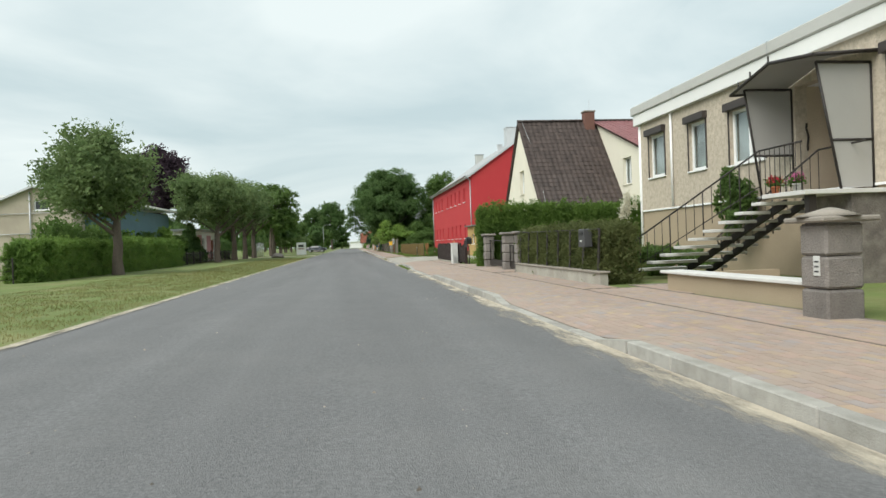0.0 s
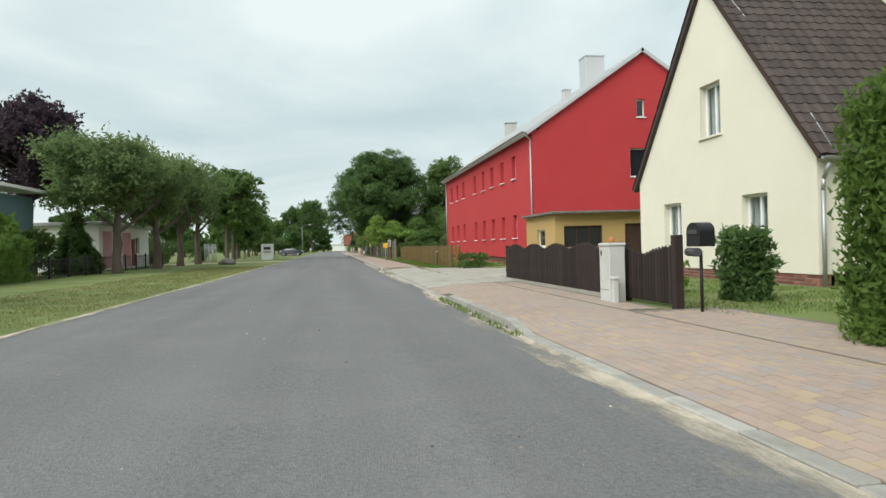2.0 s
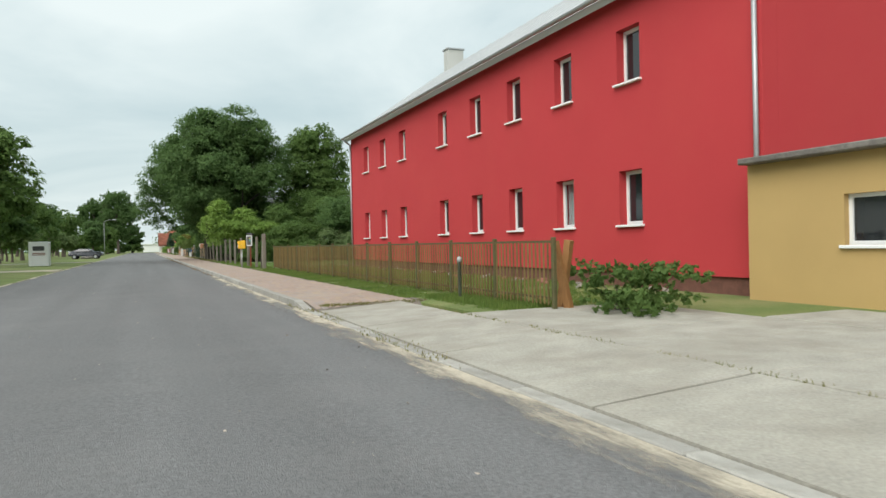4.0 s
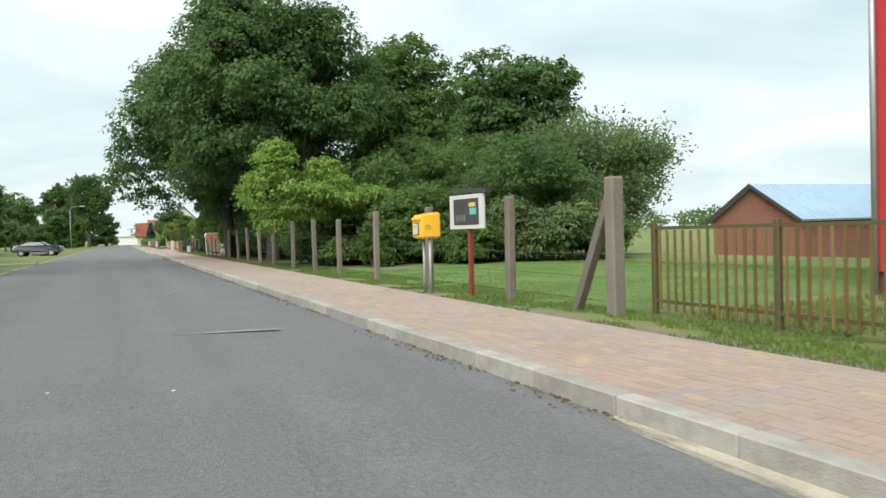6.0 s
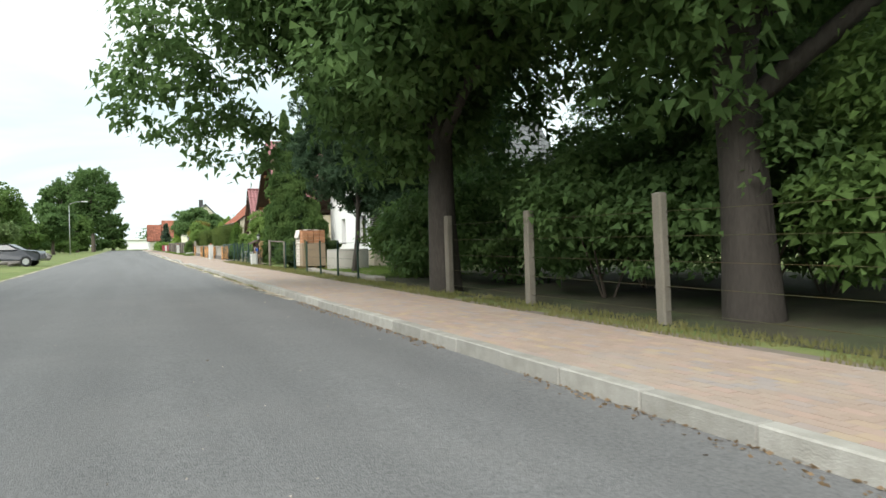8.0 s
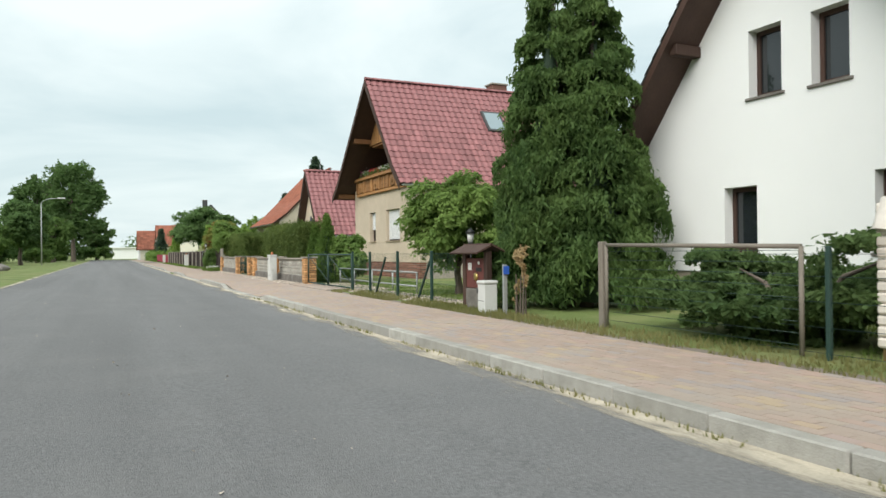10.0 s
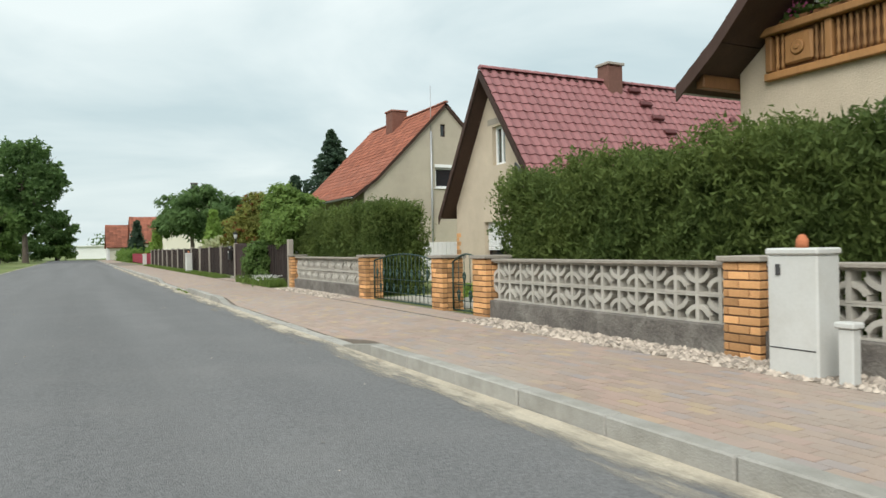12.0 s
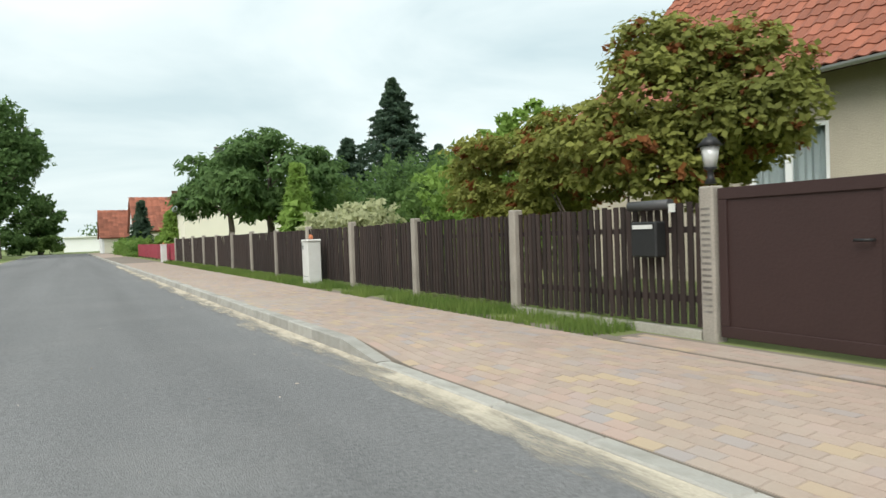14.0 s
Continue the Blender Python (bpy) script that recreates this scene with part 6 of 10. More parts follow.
mm = slope_frame((14.25, yq - 0.35, zq - 0.35 * bs_), (1, 0, 0), (0, 1, bs_))
rw = new("roof_window")
rw.parent = bh
bm = bmesh.new()
quad_box(bm, 0, 0.95, 0, 1.25, 0, 0.12, mm, 0)
part("window_frame", bm, M["grey_dark"], rw)
bm = bmesh.new()
quad_box(bm, 0.1, 0.85, 0.1, 1.15, 0.121, 0.13, mm, 0)
part("pane", bm, M["glass_sky"], rw, "roof window pane with the sky's reflection put in its colour")
settle(bh, (15, 151, 0.08))

# small gabled house with the dish
dh = thing("dish_house", "low beige gabled house with wine-red roof and satellite dish", "house")
DX, D0, D1, DR, DZ, DE = 10.15, 160.78, 165.55, 163.3, 5.95, 2.55
d1, d2 = (DZ - DE) / (DR - D0), (DZ - DE) / (D1 - DR)
d_wins = [(162.73, 163.39, 3.42, 4.5), (162.32, 163.91, 0.56, 1.87)]
cuts = [((D0, DE), (-d1, 1)), ((D1, DE), (d2, 1))]
wall_sheet("wall", "x", DX, D0, D1, 0.0, DZ, 0.3, M["beige_render"], dh, d_wins, cuts)
wall_sheet("wall", "y", D0, DX + 0.302, 22, 0.0, DE, 0.3, M["beige_render"], dh)
wall_sheet("wall", "y", D1, DX + 0.302, 22, 0.0, DE, -0.3, M["beige_render"], dh)
window(dh, "x", DX, *d_wins[0], 1, "white_paint", 0.12, 1, "", True, 0.07)
window(dh, "x", DX, *d_wins[1], 1, "wood_dark", 0.16, 1, "plinth_tan", False, 0.06, 0.05, 0.62)
boxpart("lintel", (DX - 0.012, DX - 0.001, 162.5, 163.62, 4.56, 4.72), M["mortar"], dh)
for k in range(16):
    boxpart("corner_brick", (DX - 0.015, DX + 0.25, D0 - 0.015, D0 + (0.24 if k % 2 else 0.13), 0.1 + k * 0.125, 0.215 + k * 0.125), M["brick_yellow"], dh, bevel=0.006)
for k in range(12):
    boxpart("corner_brick", (DX - 0.015, DX + 0.1, D1 - (0.24 if k % 2 else 0.13), D1 + 0.015, 0.1 + k * 0.125, 0.215 + k * 0.125), M["brick_yellow"], dh, bevel=0.006)
for sgn, sl, yw in ((-1, d1, D0), (1, d2, D1)):
    ye, ze = yw + sgn * 0.35, DE - 0.35 * sl + 0.1
    rt = roof_slab(dh, [(9.75, ye, ze), (22, ye, ze), (22, DR, DZ + 0.1), (9.75, DR, DZ + 0.1)], 0.13, M["wood_dark"], "roof", "wine-red tiled roof")
    up = Vector((0, DR - ye, DZ + 0.1 - ze))
    if sgn < 0:
        tiled(rt, slope_frame((9.73, ye, ze + 0.02), (1, 0, 0), up), 12.2, up.length, 0.3, 0.33, 0.04, 0.028, "tile_red", 150)
        gutter(dh, (9.8, ye - 0.06, ze - 0.03), (22, ye - 0.06, ze - 0.03), 0.065)
    else:
        tiled(rt, slope_frame((22, ye, ze + 0.02), (-1, 0, 0), up), 12.2, up.length, 0.3, 0.33, 0.04, 0.028, "tile_red", 0)
    bm = bmesh.new()
    a, b = Vector((9.72, ye, ze)), Vector((9.72, DR, DZ + 0.1))
    bm.faces.new([bm.verts.new(v) for v in (a, b, b - Vector((0, 0, 0.24)), a - Vector((0, 0, 0.24)))])
    thicken(bm, (-0.03, 0, 0))
    part("barge_board", bm, M["wood_dark"], dh)
ridge_caps(dh, (9.73, DR, DZ + 0.13), (22, DR, DZ + 0.13), 0.11, "tile_red")
chimney(dh, 14.0, 14.55, 163.0, 163.5, 5.4, 6.55)
# roof steps below the chimney, a skylight and a vent
up1 = Vector((0, DR - D0 + 0.35, (DR - D0 + 0.35) * d1))
nr = Vector((0, -d1, 1)).normalized()


def on_roof(x, f):
    """A pose on the road-facing slope, f of the way up from the eaves."""
    c = Vector((x, D0 - 0.35, DE - 0.35 * d1 + 0.13)) + up1 * f + nr * 0.05
    return Matrix.Translation(c) @ Matrix(((1, 0, 0), (0, up1.normalized().y, nr.y), (0, up1.normalized().z, nr.z))).to_4x4()


for k in range(5):
    bm = bmesh.new()
    quad_box(bm, -0.22, 0.22, -0.06, 0.10, 0.0, 0.10, on_roof(15.0 + k * 0.14, 0.92 - k * 0.12), 0.015)
    part("roof_step", bm, M["step_dark"], dh, "dark red roof step")
bm = bmesh.new()
quad_box(bm, -0.4, 0.4, -0.5, 0.5, 0.0, 0.09, on_roof(17.3, 0.46), 0.01)
sky_frame = part("skylight", bm, M["grey_dark"], dh, "grey framed skylight")
bm = bmesh.new()
quad_box(bm, -0.33, 0.33, -0.43, 0.43, 0.092, 0.1, on_roof(17.3, 0.46))
part("skylight_pane", bm, M["glass_sky"], sky_frame)
bm = bmesh.new()
quad_box(bm, -0.12, 0.12, -0.12, 0.12, 0.0, 0.12, on_roof(18.6, 0.72), 0.03)
part("roof_vent", bm, M["step_dark"], dh)
mb = boxpart("meter_box", (10.55, 10.85, D0 - 0.13, D0 - 0.001, 1.25, 1.95), M["white_paint"], dh, "white meter box", 0.015)
boxpart("meter_door", (10.58, 10.82, D0 - 0.14, D0 - 0.131, 1.29, 1.91), M["cabinet_grey"], mb, "", 0.004)
bm = bmesh.new()
lathe(bm, [(0.02, 0.0), (0.2, 0.025), (0.33, 0.08), (0.4, 0.14), (0.39, 0.145), (0.3, 0.085), (0.01, 0.015)], 20)
bmesh.ops.transform(bm, matrix=Matrix.Translation((9.72, 161.25, 2.9)) @ Matrix.Rotation(radians(-52), 4, "Z") @ Matrix.Rotation(radians(-100), 4, "Y") @ Matrix.Rotation(radians(25), 4, "X"), verts=bm.verts)
sd = part("satellite_dish", bm, M["grey_dark"], dh, "dark grey satellite dish")
bm = bmesh.new()
tube(bm, [(9.8, 161.25, 2.85), (10.0, 161.1, 2.75), (10.14, 160.98, 2.75)], 0.022, 6)
tube(bm, [(9.85, 161.3, 2.62), (9.55, 162.0, 2.62)], 0.012, 6)
quad_box(bm, 9.47, 9.58, 161.97, 162.07, 2.57, 2.68)
part("dish_arm", bm, M["grey_dark"], sd)
settle(dh, (15, 163, 0.05))

# grey gabled house with the orange roof
gh = thing("orange_roof_house", "weathered grey house with an orange clay tiled roof", "house")
GY0, GY1, GR, GZ, GE0, GE1 = 174.5, 183.3, 14.5, 7.5, 10.6, 18.4
g1, g2 = (GZ - 3.55) / (GR - GE0), (GZ - 3.55) / (GE1 - GR)
cuts = [((GE0, 3.55), (-g1, 1)), ((GE1, 3.55), (g2, 1))]
g_w = [(13.95, 14.95, 3.82, 4.72), (14.25, 14.5, 6.1, 6.65)]
wall_sheet("gable_wall", "y", GY0, GE0, GE1, 0.0, GZ, 0.3, M["old_render"], gh, g_w, cuts)
wall_sheet("gable_wall", "y", GY1, GE0, GE1, 0.0, GZ, -0.3, M["old_render"], gh, (), cuts)
wall_sheet("wall", "x", GE0, GY0 + 0.302, GY1 - 0.302, 0.0, 3.5, 0.3, M["old_render"], gh, [(177.7, 179.2, 1.5, 2.72)])
wall_sheet("wall", "x", GE1, GY0 + 0.302, GY1 - 0.302, 0.0, 3.5, -0.3, M["old_render"], gh)
window(gh, "x", GE0, 177.7, 179.2, 1.5, 2.72, 1, "white_paint", 0.06, 1, "white_paint", True, 0.1)
w = window(gh, "y", GY0, *g_w[0], 1, "white_paint", 0.08, 0, "white_paint", False, 0.08)
boxpart("blind_case", (13.93, 14.97, GY0 - 0.03, GY0 + 0.08, 4.72, 4.86), M["white_paint"], w)
window(gh, "y", GY0, *g_w[1], 1, "wood_dark", 0.08, 0, "", False, 0.04)
for sgn, sl, xw in ((-1, g1, GE0), (1, g2, GE1)):
    xk = xw - sgn * 0.5
    zk = 3.55 + 0.5 * sl + 0.08
    xe, ze = xw + sgn * 0.55, zk - 1.05 * sl * 0.72
    rt = roof_slab(gh, [(xk, GY0 - 0.12, zk), (GR, GY0 - 0.12, GZ + 0.08), (GR, GY1 + 0.12, GZ + 0.08), (xk, GY1 + 0.12, zk)], 0.1, M["wood_dark"], "roof", "orange clay tiled roof")
    roof_slab(gh, [(xe, GY0 - 0.12, ze), (xk, GY0 - 0.12, zk), (xk, GY1 + 0.12, zk), (xe, GY1 + 0.12, ze)], 0.1, M["wood_dark"], "roof_foot")
    up, up2 = Vector((GR - xk, 0, GZ + 0.08 - zk)), Vector((xk - xe, 0, zk - ze))
    if sgn < 0:
        tiled(rt, slope_frame((xk, GY1 + 0.14, zk + 0.015), (0, -1, 0), up), GY1 - GY0 + 0.28, up.length, 0.24, 0.30, 0.035, 0.022, "tile_orange", 200)
        tiled(rt, slope_frame((xe, GY1 + 0.14, ze + 0.015), (0, -1, 0), up2), GY1 - GY0 + 0.28, up2.length, 0.24, 0.30, 0.035, 0.022, "tile_orange", 60)
        gutter(gh, (xe - 0.06, GY0 - 0.1, ze - 0.02), (xe - 0.06, GY1 + 0.1, ze - 0.02), 0.065)
    else:
        tiled(rt, slope_frame((xk, GY0 - 0.14, zk + 0.015), (0, 1, 0), up), GY1 - GY0 + 0.28, up.length, 0.5, 0.30, 0.035, 0.022, "tile_orange", 0)
ridge_caps(gh, (GR, GY0 - 0.14, GZ + 0.11), (GR, GY1 + 0.14, GZ + 0.11), 0.1, "tile_orange")
chimney(gh, 13.75, 14.55, 178.7, 179.5, 6.6, 7.95, "brick_red", "brick_red")
bm = bmesh.new()
cyl(bm, (13.75, GY0 - 0.06, 0.2), (13.75, GY0 - 0.06, 6.3), 0.045, n=8)
cyl(bm, (13.75, GY0 - 0.06, 6.3), (13.75, GY0 - 0.06, 8.3), 0.018, n=6)
part("aerial_pole", bm, M["zinc"], gh)
settle(gh, (14.5, 179, 0.05))


# ---- fences, gates and things along the pavement ----
def post_me(w, d, h, key, bevel=0.01, name="post"):
    bm = bmesh.new()
    quad_box(bm, -d / 2, d / 2, -w / 2, w / 2, -0.1, h, bevel=bevel)
    return mesh_of(name, bm, M[key])


def cabinet(x0, x1, y0, y1, z1, label, cap=True):
    """A street distribution cabinet with lid, door joint and lock."""
    t = thing("street_cabinet", label, "cabinet")
    body = boxpart("body", (x0, x1, y0, y1, 0.05, z1 - 0.06), M["cabinet_grey"], t, "", 0.012)
    boxpart("lid", (x0 - 0.015, x1 + 0.015, y0 - 0.015, y1 + 0.015, z1 - 0.058, z1), M["cabinet_grey"], t, "", 0.015)
    boxpart("door_joint", (x0 - 0.003, x0 - 0.001, y0 + 0.02, y1 - 0.02, 0.30, 0.31), M["grey_dark"], body)
    boxpart("lock", (x0 - 0.012, x0 - 0.001, (y0 + y1) / 2 + 0.1, (y0 + y1) / 2 + 0.14, z1 - 0.22, z1 - 0.13), M["grey_dark"], body)
    if cap:
        bm = bmesh.new()
        lathe(bm, [(0.05, 0), (0.05, 0.06), (0.03, 0.10), (0.01, 0.11)], 10, ((x0 + x1) / 2, (y0 + y1) / 2, z1 + 0.001))
        part("orange_cap", bm, M["terracotta"], t, "orange marker cap")
    return settle(t, ((x0 + x1) / 2, (y0 + y1) / 2, 0.07))


def marker_post(x, y, h):
    t = thing("marker_post", "small white plastic marker post", "post")
    bm = bmesh.new()
    quad_box(bm, x - 0.05, x + 0.05, y - 0.06, y + 0.06, 0.02, h - 0.05, bevel=0.01)
    part("shaft", bm, M["cabinet_grey"], t)
    boxpart("head", (x - 0.07, x + 0.07, y - 0.08, y + 0.08, h - 0.048, h), M["cabinet_grey"], t, "", 0.01)
    return settle(t, (x, y, 0.06))


# brown picket fence before the yellow house
pf = thing("picket_fence", "dark brown wooden picket fence with wavy top and concrete base", "fence")
PFX = 5.52
boxpart("base_strip", (PFX - 0.04, PFX + 0.12, 29.3, 38.2, 0.0, 0.16), M["slab"], pf)
pk = {}
for i in range(int((38.2 - 27.4) / 0.115)):
    y = 27.4 + i * 0.115
    ph = ((y - 27.4) % 1.9) / 1.9
    h = 0.98 + 0.13 * abs(math.cos(math.pi * ph)) + (0.0 if y > 29.2 else -0.08)
    hk = round(h, 2)
    if hk not in pk:
        bm = bmesh.new()
        v = quad_box(bm, -0.012, 0.012, -0.045, 0.045, 0.16, hk)
        bm.verts.new
        a, b = bm.verts.new((-0.012, 0, hk + 0.05)), bm.verts.new((0.012, 0, hk + 0.05))
        bm.faces.new((v[4], v[6], a)), bm.faces.new((v[5], b, v[7])), bm.faces.new((v[4], a, b, v[5])), bm.faces.new((v[6], v[7], b, a))
        pk[hk] = mesh_of("picket", bm, M["wood_fence"])
    share("picket", pk[hk], pf, pose(PFX, y, 0, 0, 0, rk.uniform(-1.5, 1.5)))
for z in (0.32, 0.82):
    boxpart("rail", (PFX + 0.014, PFX + 0.06, 27.3, 38.2, z, z + 0.08), M["wood_fence"], pf)
me = post_me(0.1, 0.1, 1.12, "wood_fence")
for y in (29.25, 31.2, 33.1, 35.0, 36.9, 38.25):
    share("post", me, pf, Matrix.Translation((PFX + 0.1, y, 0)))
share("post", post_me(0.14, 0.14, 1.24, "wood_fence"), pf, Matrix.Translation((PFX + 0.05, 27.25, 0)))
settle(pf, (PFX, 33, 0.08))
cabinet(5.12, 5.42, 28.88, 29.34, 1.14, "pale grey street cabinet with an orange cap beside a picket fence")
marker_post(5.15, 28.72, 0.55)
mb = thing("letter_box", "black letter box with newspaper tube on a thin post", "letterbox")
bm = bmesh.new()
cyl(bm, (5.62, 26.62, 0.05), (5.62, 26.62, 1.0), 0.025, n=8)
part("post", bm, M["black"], mb)
bm = bmesh.new()
k = 10
prof = [(-0.19, 1.06), (0.19, 1.06), (0.19, 1.28)] + [(0.19 * math.cos(math.pi * i / k), 1.28 + 0.13 * math.sin(math.pi * i / k)) for i in range(1, k)] + [(-0.19, 1.28)]
bm.faces.new([bm.verts.new((5.5, 26.62 + a, b)) for a, b in prof])
thicken(bm, (0.24, 0, 0))
part("box", bm, M["black"], mb)
boxpart("flap", (5.485, 5.498, 26.48, 26.76, 1.24, 1.30), M["grey_dark"], mb, "", 0.004)
bm = bmesh.new()
cyl(bm, (5.45, 26.4, 0.98), (5.55, 26.85, 0.98), 0.065, n=12)
part("newspaper_tube", bm, M["grey_dark"], mb)
settle(mb, (5.62, 26.62, 0.06))

# stone pillars with gates, low wall with bars before the clipped hedge
for k, (ya, yb) in enumerate(((16.5, 17.1), (18.5, 19.1), (22.2, 22.8))):
    t = thing("stone_pillar", "pillar of rough grey stone blocks with a flat cap", "pillar", "stone pillars at the gate")
    rq = random.Random(k)
    for i in range(4):
        dx, dy = rq.uniform(-0.015, 0.015), rq.uniform(-0.015, 0.015)
        boxpart("stone", (5.58 + dx, 5.98 + dx, ya + 0.10 + dy, yb - 0.10 + dy, 0.06 + i * 0.33, 0.385 + i * 0.33), M["stone_block"], t, "", 0.035)
    bm = bmesh.new()
    quad_box(bm, 5.5, 6.06, ya + 0.02, yb - 0.02, 1.39, 1.48, bevel=0.03)
    part("cap", bm, M["stone_block"], t)
    settle(t, (5.77, (ya + yb) / 2, 0.06))
for nm, ya, yb, lab in (("driveway_gate", 19.02, 22.28, "low dark steel driveway gate with slanting bars"), ("wicket_gate", 17.02, 18.58, "dark steel wicket gate")):
    t = thing(nm, lab, "gate")
    bm = bmesh.new()
    zt = 0.95 if ya < 18 else 1.15
    tube(bm, [(5.8, ya, 0.2), (5.8, ya, zt), (5.8, yb, zt + 0.06), (5.8, yb, 0.2), (5.8, ya, 0.2)], 0.022, 6)
    part("gate_frame", bm, M["dark_steel"], t)
    boxpart("gate_plate", (5.79, 5.81, ya + 0.02, yb - 0.02, 0.2, 0.42), M["dark_steel"], t)
    n = int((yb - ya) / 1.2)
    for i in range(n):
        y = ya + (i + 0.7) * (yb - ya) / n
        bm = bmesh.new()
        quad_box(bm, -0.01, 0.01, -0.05, 0.05, 0, zt - 0.4, pose(5.8, y, 0.42, 8, 0, 0))
        part("gate_bar", bm, M["dark_steel"], t)
    settle(t, (5.8, (ya + yb) / 2, 0.1))
lw = thing("low_wall_fence", "low concrete wall with slanting dark steel bars", "fence")
boxpart("wall_body", (5.5, 5.68, 8.3, 16.48, 0.0, 0.36), M["slab"], lw)
boxpart("coping", (5.46, 5.72, 8.25, 16.49, 0.362, 0.41), M["post_concrete"], lw, "", 0.01)
bm = bmesh.new()
cyl(bm, (5.6, 8.5, 1.36), (5.6, 16.4, 1.42), 0.016, n=6)
part("rail", bm, M["dark_steel"], lw)
for i in range(8):
    bm = bmesh.new()
    quad_box(bm, -0.012, 0.012, -0.055, 0.055, 0, 0.98, pose(5.6, 8.7 + i * 1.07, 0.41, 9, 0, 0))
    part("bar", bm, M["dark_steel"], lw)
settle(lw, (5.6, 12, 0.06))
hb = thing("hedge_letter_box", "dark letter box fixed to the fence", "letterbox")
boxpart("box", (5.36, 5.58, 8.95, 9.35, 0.95, 1.38), M["grey_dark"], hb, "", 0.02)
boxpart("flap", (5.35, 5.359, 9.0, 9.3, 1.24, 1.3), M["black"], hb)
boxpart("label", (5.352, 5.359, 9.08, 9.22, 1.08, 1.12), M["cabinet_grey"], hb)
settle(hb, (5.5, 9.15, 0.95))

# green steel fence with slats before the red building
gf = thing("slat_fence", "green steel fence with olive-brown vertical slats", "fence")
GX = 5.9
me = post_me(0.07, 0.07, 1.22, "olive_metal")
ys = [50.4 + 2.0 * k for k in range(13)] + [76.2]
for y in ys:
    share("post", me, gf, Matrix.Translation((GX, y, 0)))
bm = bmesh.new()
quad_box(bm, -0.008, 0.008, -0.017, 0.017, 0.16, 1.13)
me = mesh_of("slat", bm, M["olive_slat"])
for a, b in zip(ys, ys[1:]):
    for z in (0.24, 1.13):
        boxpart("rail", (GX - 0.02, GX + 0.02, a + 0.036, b - 0.036, z, z + 0.04), M["olive_metal"], gf)
    n = int((b - a) / 0.125)
    for i in range(1, n):
        share("slat", me, gf, pose(GX - 0.03, a + (b - a) * i / n, rk.uniform(-0.015, 0.01), 0, 0, rk.uniform(-3, 3)))
settle(gf, (GX, 64, 0.08))
vp = thing("vent_post", "short grey steel post with a cap", "post")
bm = bmesh.new()
lathe(bm, [(0.035, 0), (0.035, 0.72), (0.05, 0.72), (0.05, 0.80), (0.02, 0.84)], 10, (5.62, 53.36, 0.06))
part("pipe", bm, M["lamp_grey"], vp)
settle(vp, (5.62, 53.36, 0.06))
st = thing("orange_stakes", "two leaning weathered orange timber stakes", "stake")
for a in (-14, 10):
    bm = bmesh.new()
    quad_box(bm, -0.05, 0.05, -0.06, 0.06, -0.05, 1.1, pose(6.2, 50.6 + a * 0.01, 0.08, a, 0, 20))
    part("stake", bm, M["wood_honey"], st)

# concrete posts with wire
cf = thing("concrete_post_fence", "weathered concrete posts with thin wire mesh", "fence")
me = post_me(0.15, 0.13, 1.68, "post_old", 0.02)
cys = [79.0, 82.2, 85.34, 88.47, 91.2, 94.21, 97.6, 100.7, 103.8, 106.9, 110.0]
for y in cys:
    share("post", me, cf, pose(5.45, y, rk.uniform(-0.08, 0.06), rk.uniform(-1.5, 1.5), rk.uniform(-1.5, 1.5), rk.uniform(-4, 4)))
share("post", post_me(0.18, 0.18, 1.8, "post_old", 0.02), cf, Matrix.Translation((5.45, 76.4, 0)))
bm = bmesh.new()
quad_box(bm, -0.06, 0.06, -0.06, 0.06, 0, 1.85, pose(5.45, 77.25, 0.02, 27, 0, 0), 0.01)
part("brace", bm, M["post_old"], cf)
bm = bmesh.new()
for z in (0.25, 0.55, 0.85, 1.15, 1.45):
    cyl(bm, (5.44, 76.4, z), (5.44, 110, z), 0.004, n=4)
part("wire", bm, M["olive_metal"], cf)
settle(cf, (5.45, 93, 0.05))

# yellow post box and notice board
yb_ = thing("post_box", "yellow enamelled post box on two grey steel legs", "post box")
bm = bmesh.new()
v = quad_box(bm, 4.78, 5.16, 80.93, 81.38, 1.08, 1.50)
for q in v:
    if q.co.z > 1.4 and q.co.x > 5:
        q.co.z += 0.05
bmesh.ops.bevel(bm, geom=bm.edges[:], offset=0.03, segments=3, affect="EDGES")
body = part("box", bm, M["post_yellow"], yb_)
boxpart("flap", (4.755, 4.779, 80.98, 81.33, 1.40, 1.46), M["post_yellow"], body, "", 0.008)
boxpart("notice_frame", (4.765, 4.778, 81.06, 81.28, 1.14, 1.36), M["grey_dark"], body)
boxpart("collection_notice", (4.76, 4.764, 81.075, 81.265, 1.155, 1.345), M["paper"], body)
for k in range(5):
    boxpart("text_bar", (4.757, 4.7595, 81.09, 81.25, 1.18 + k * 0.033, 1.19 + k * 0.033), M["grey_dark"], body)
bm = bmesh.new()
tube(bm, [(4.9 + 0.05 * math.cos(a), 80.922, 1.28 + 0.03 * math.sin(a)) for a in np.linspace(0, 6.28, 14)], 0.006, 5)
part("horn_emblem", bm, M["brass"], body, "small plain emblem ring")
for y in (81.02, 81.29):
    bm = bmesh.new()
    cyl(bm, (4.97, y, 0.0), (4.97, y, 1.09), 0.028, n=10)
    part("leg", bm, M["lamp_grey"], yb_)
settle(yb_, (4.97, 81.15, 0.06))
nb = thing("notice_board", "weathered notice board with torn papers on a red-brown post", "sign")
nm_ = pose(5.3, 80.05, 0, 0, 0, 8)
bm = bmesh.new()
quad_box(bm, -0.03, 0.03, -0.035, 0.035, -0.05, 1.85, nm_)
part("post", bm, M["rust_red"], nb)
bm = bmesh.new()
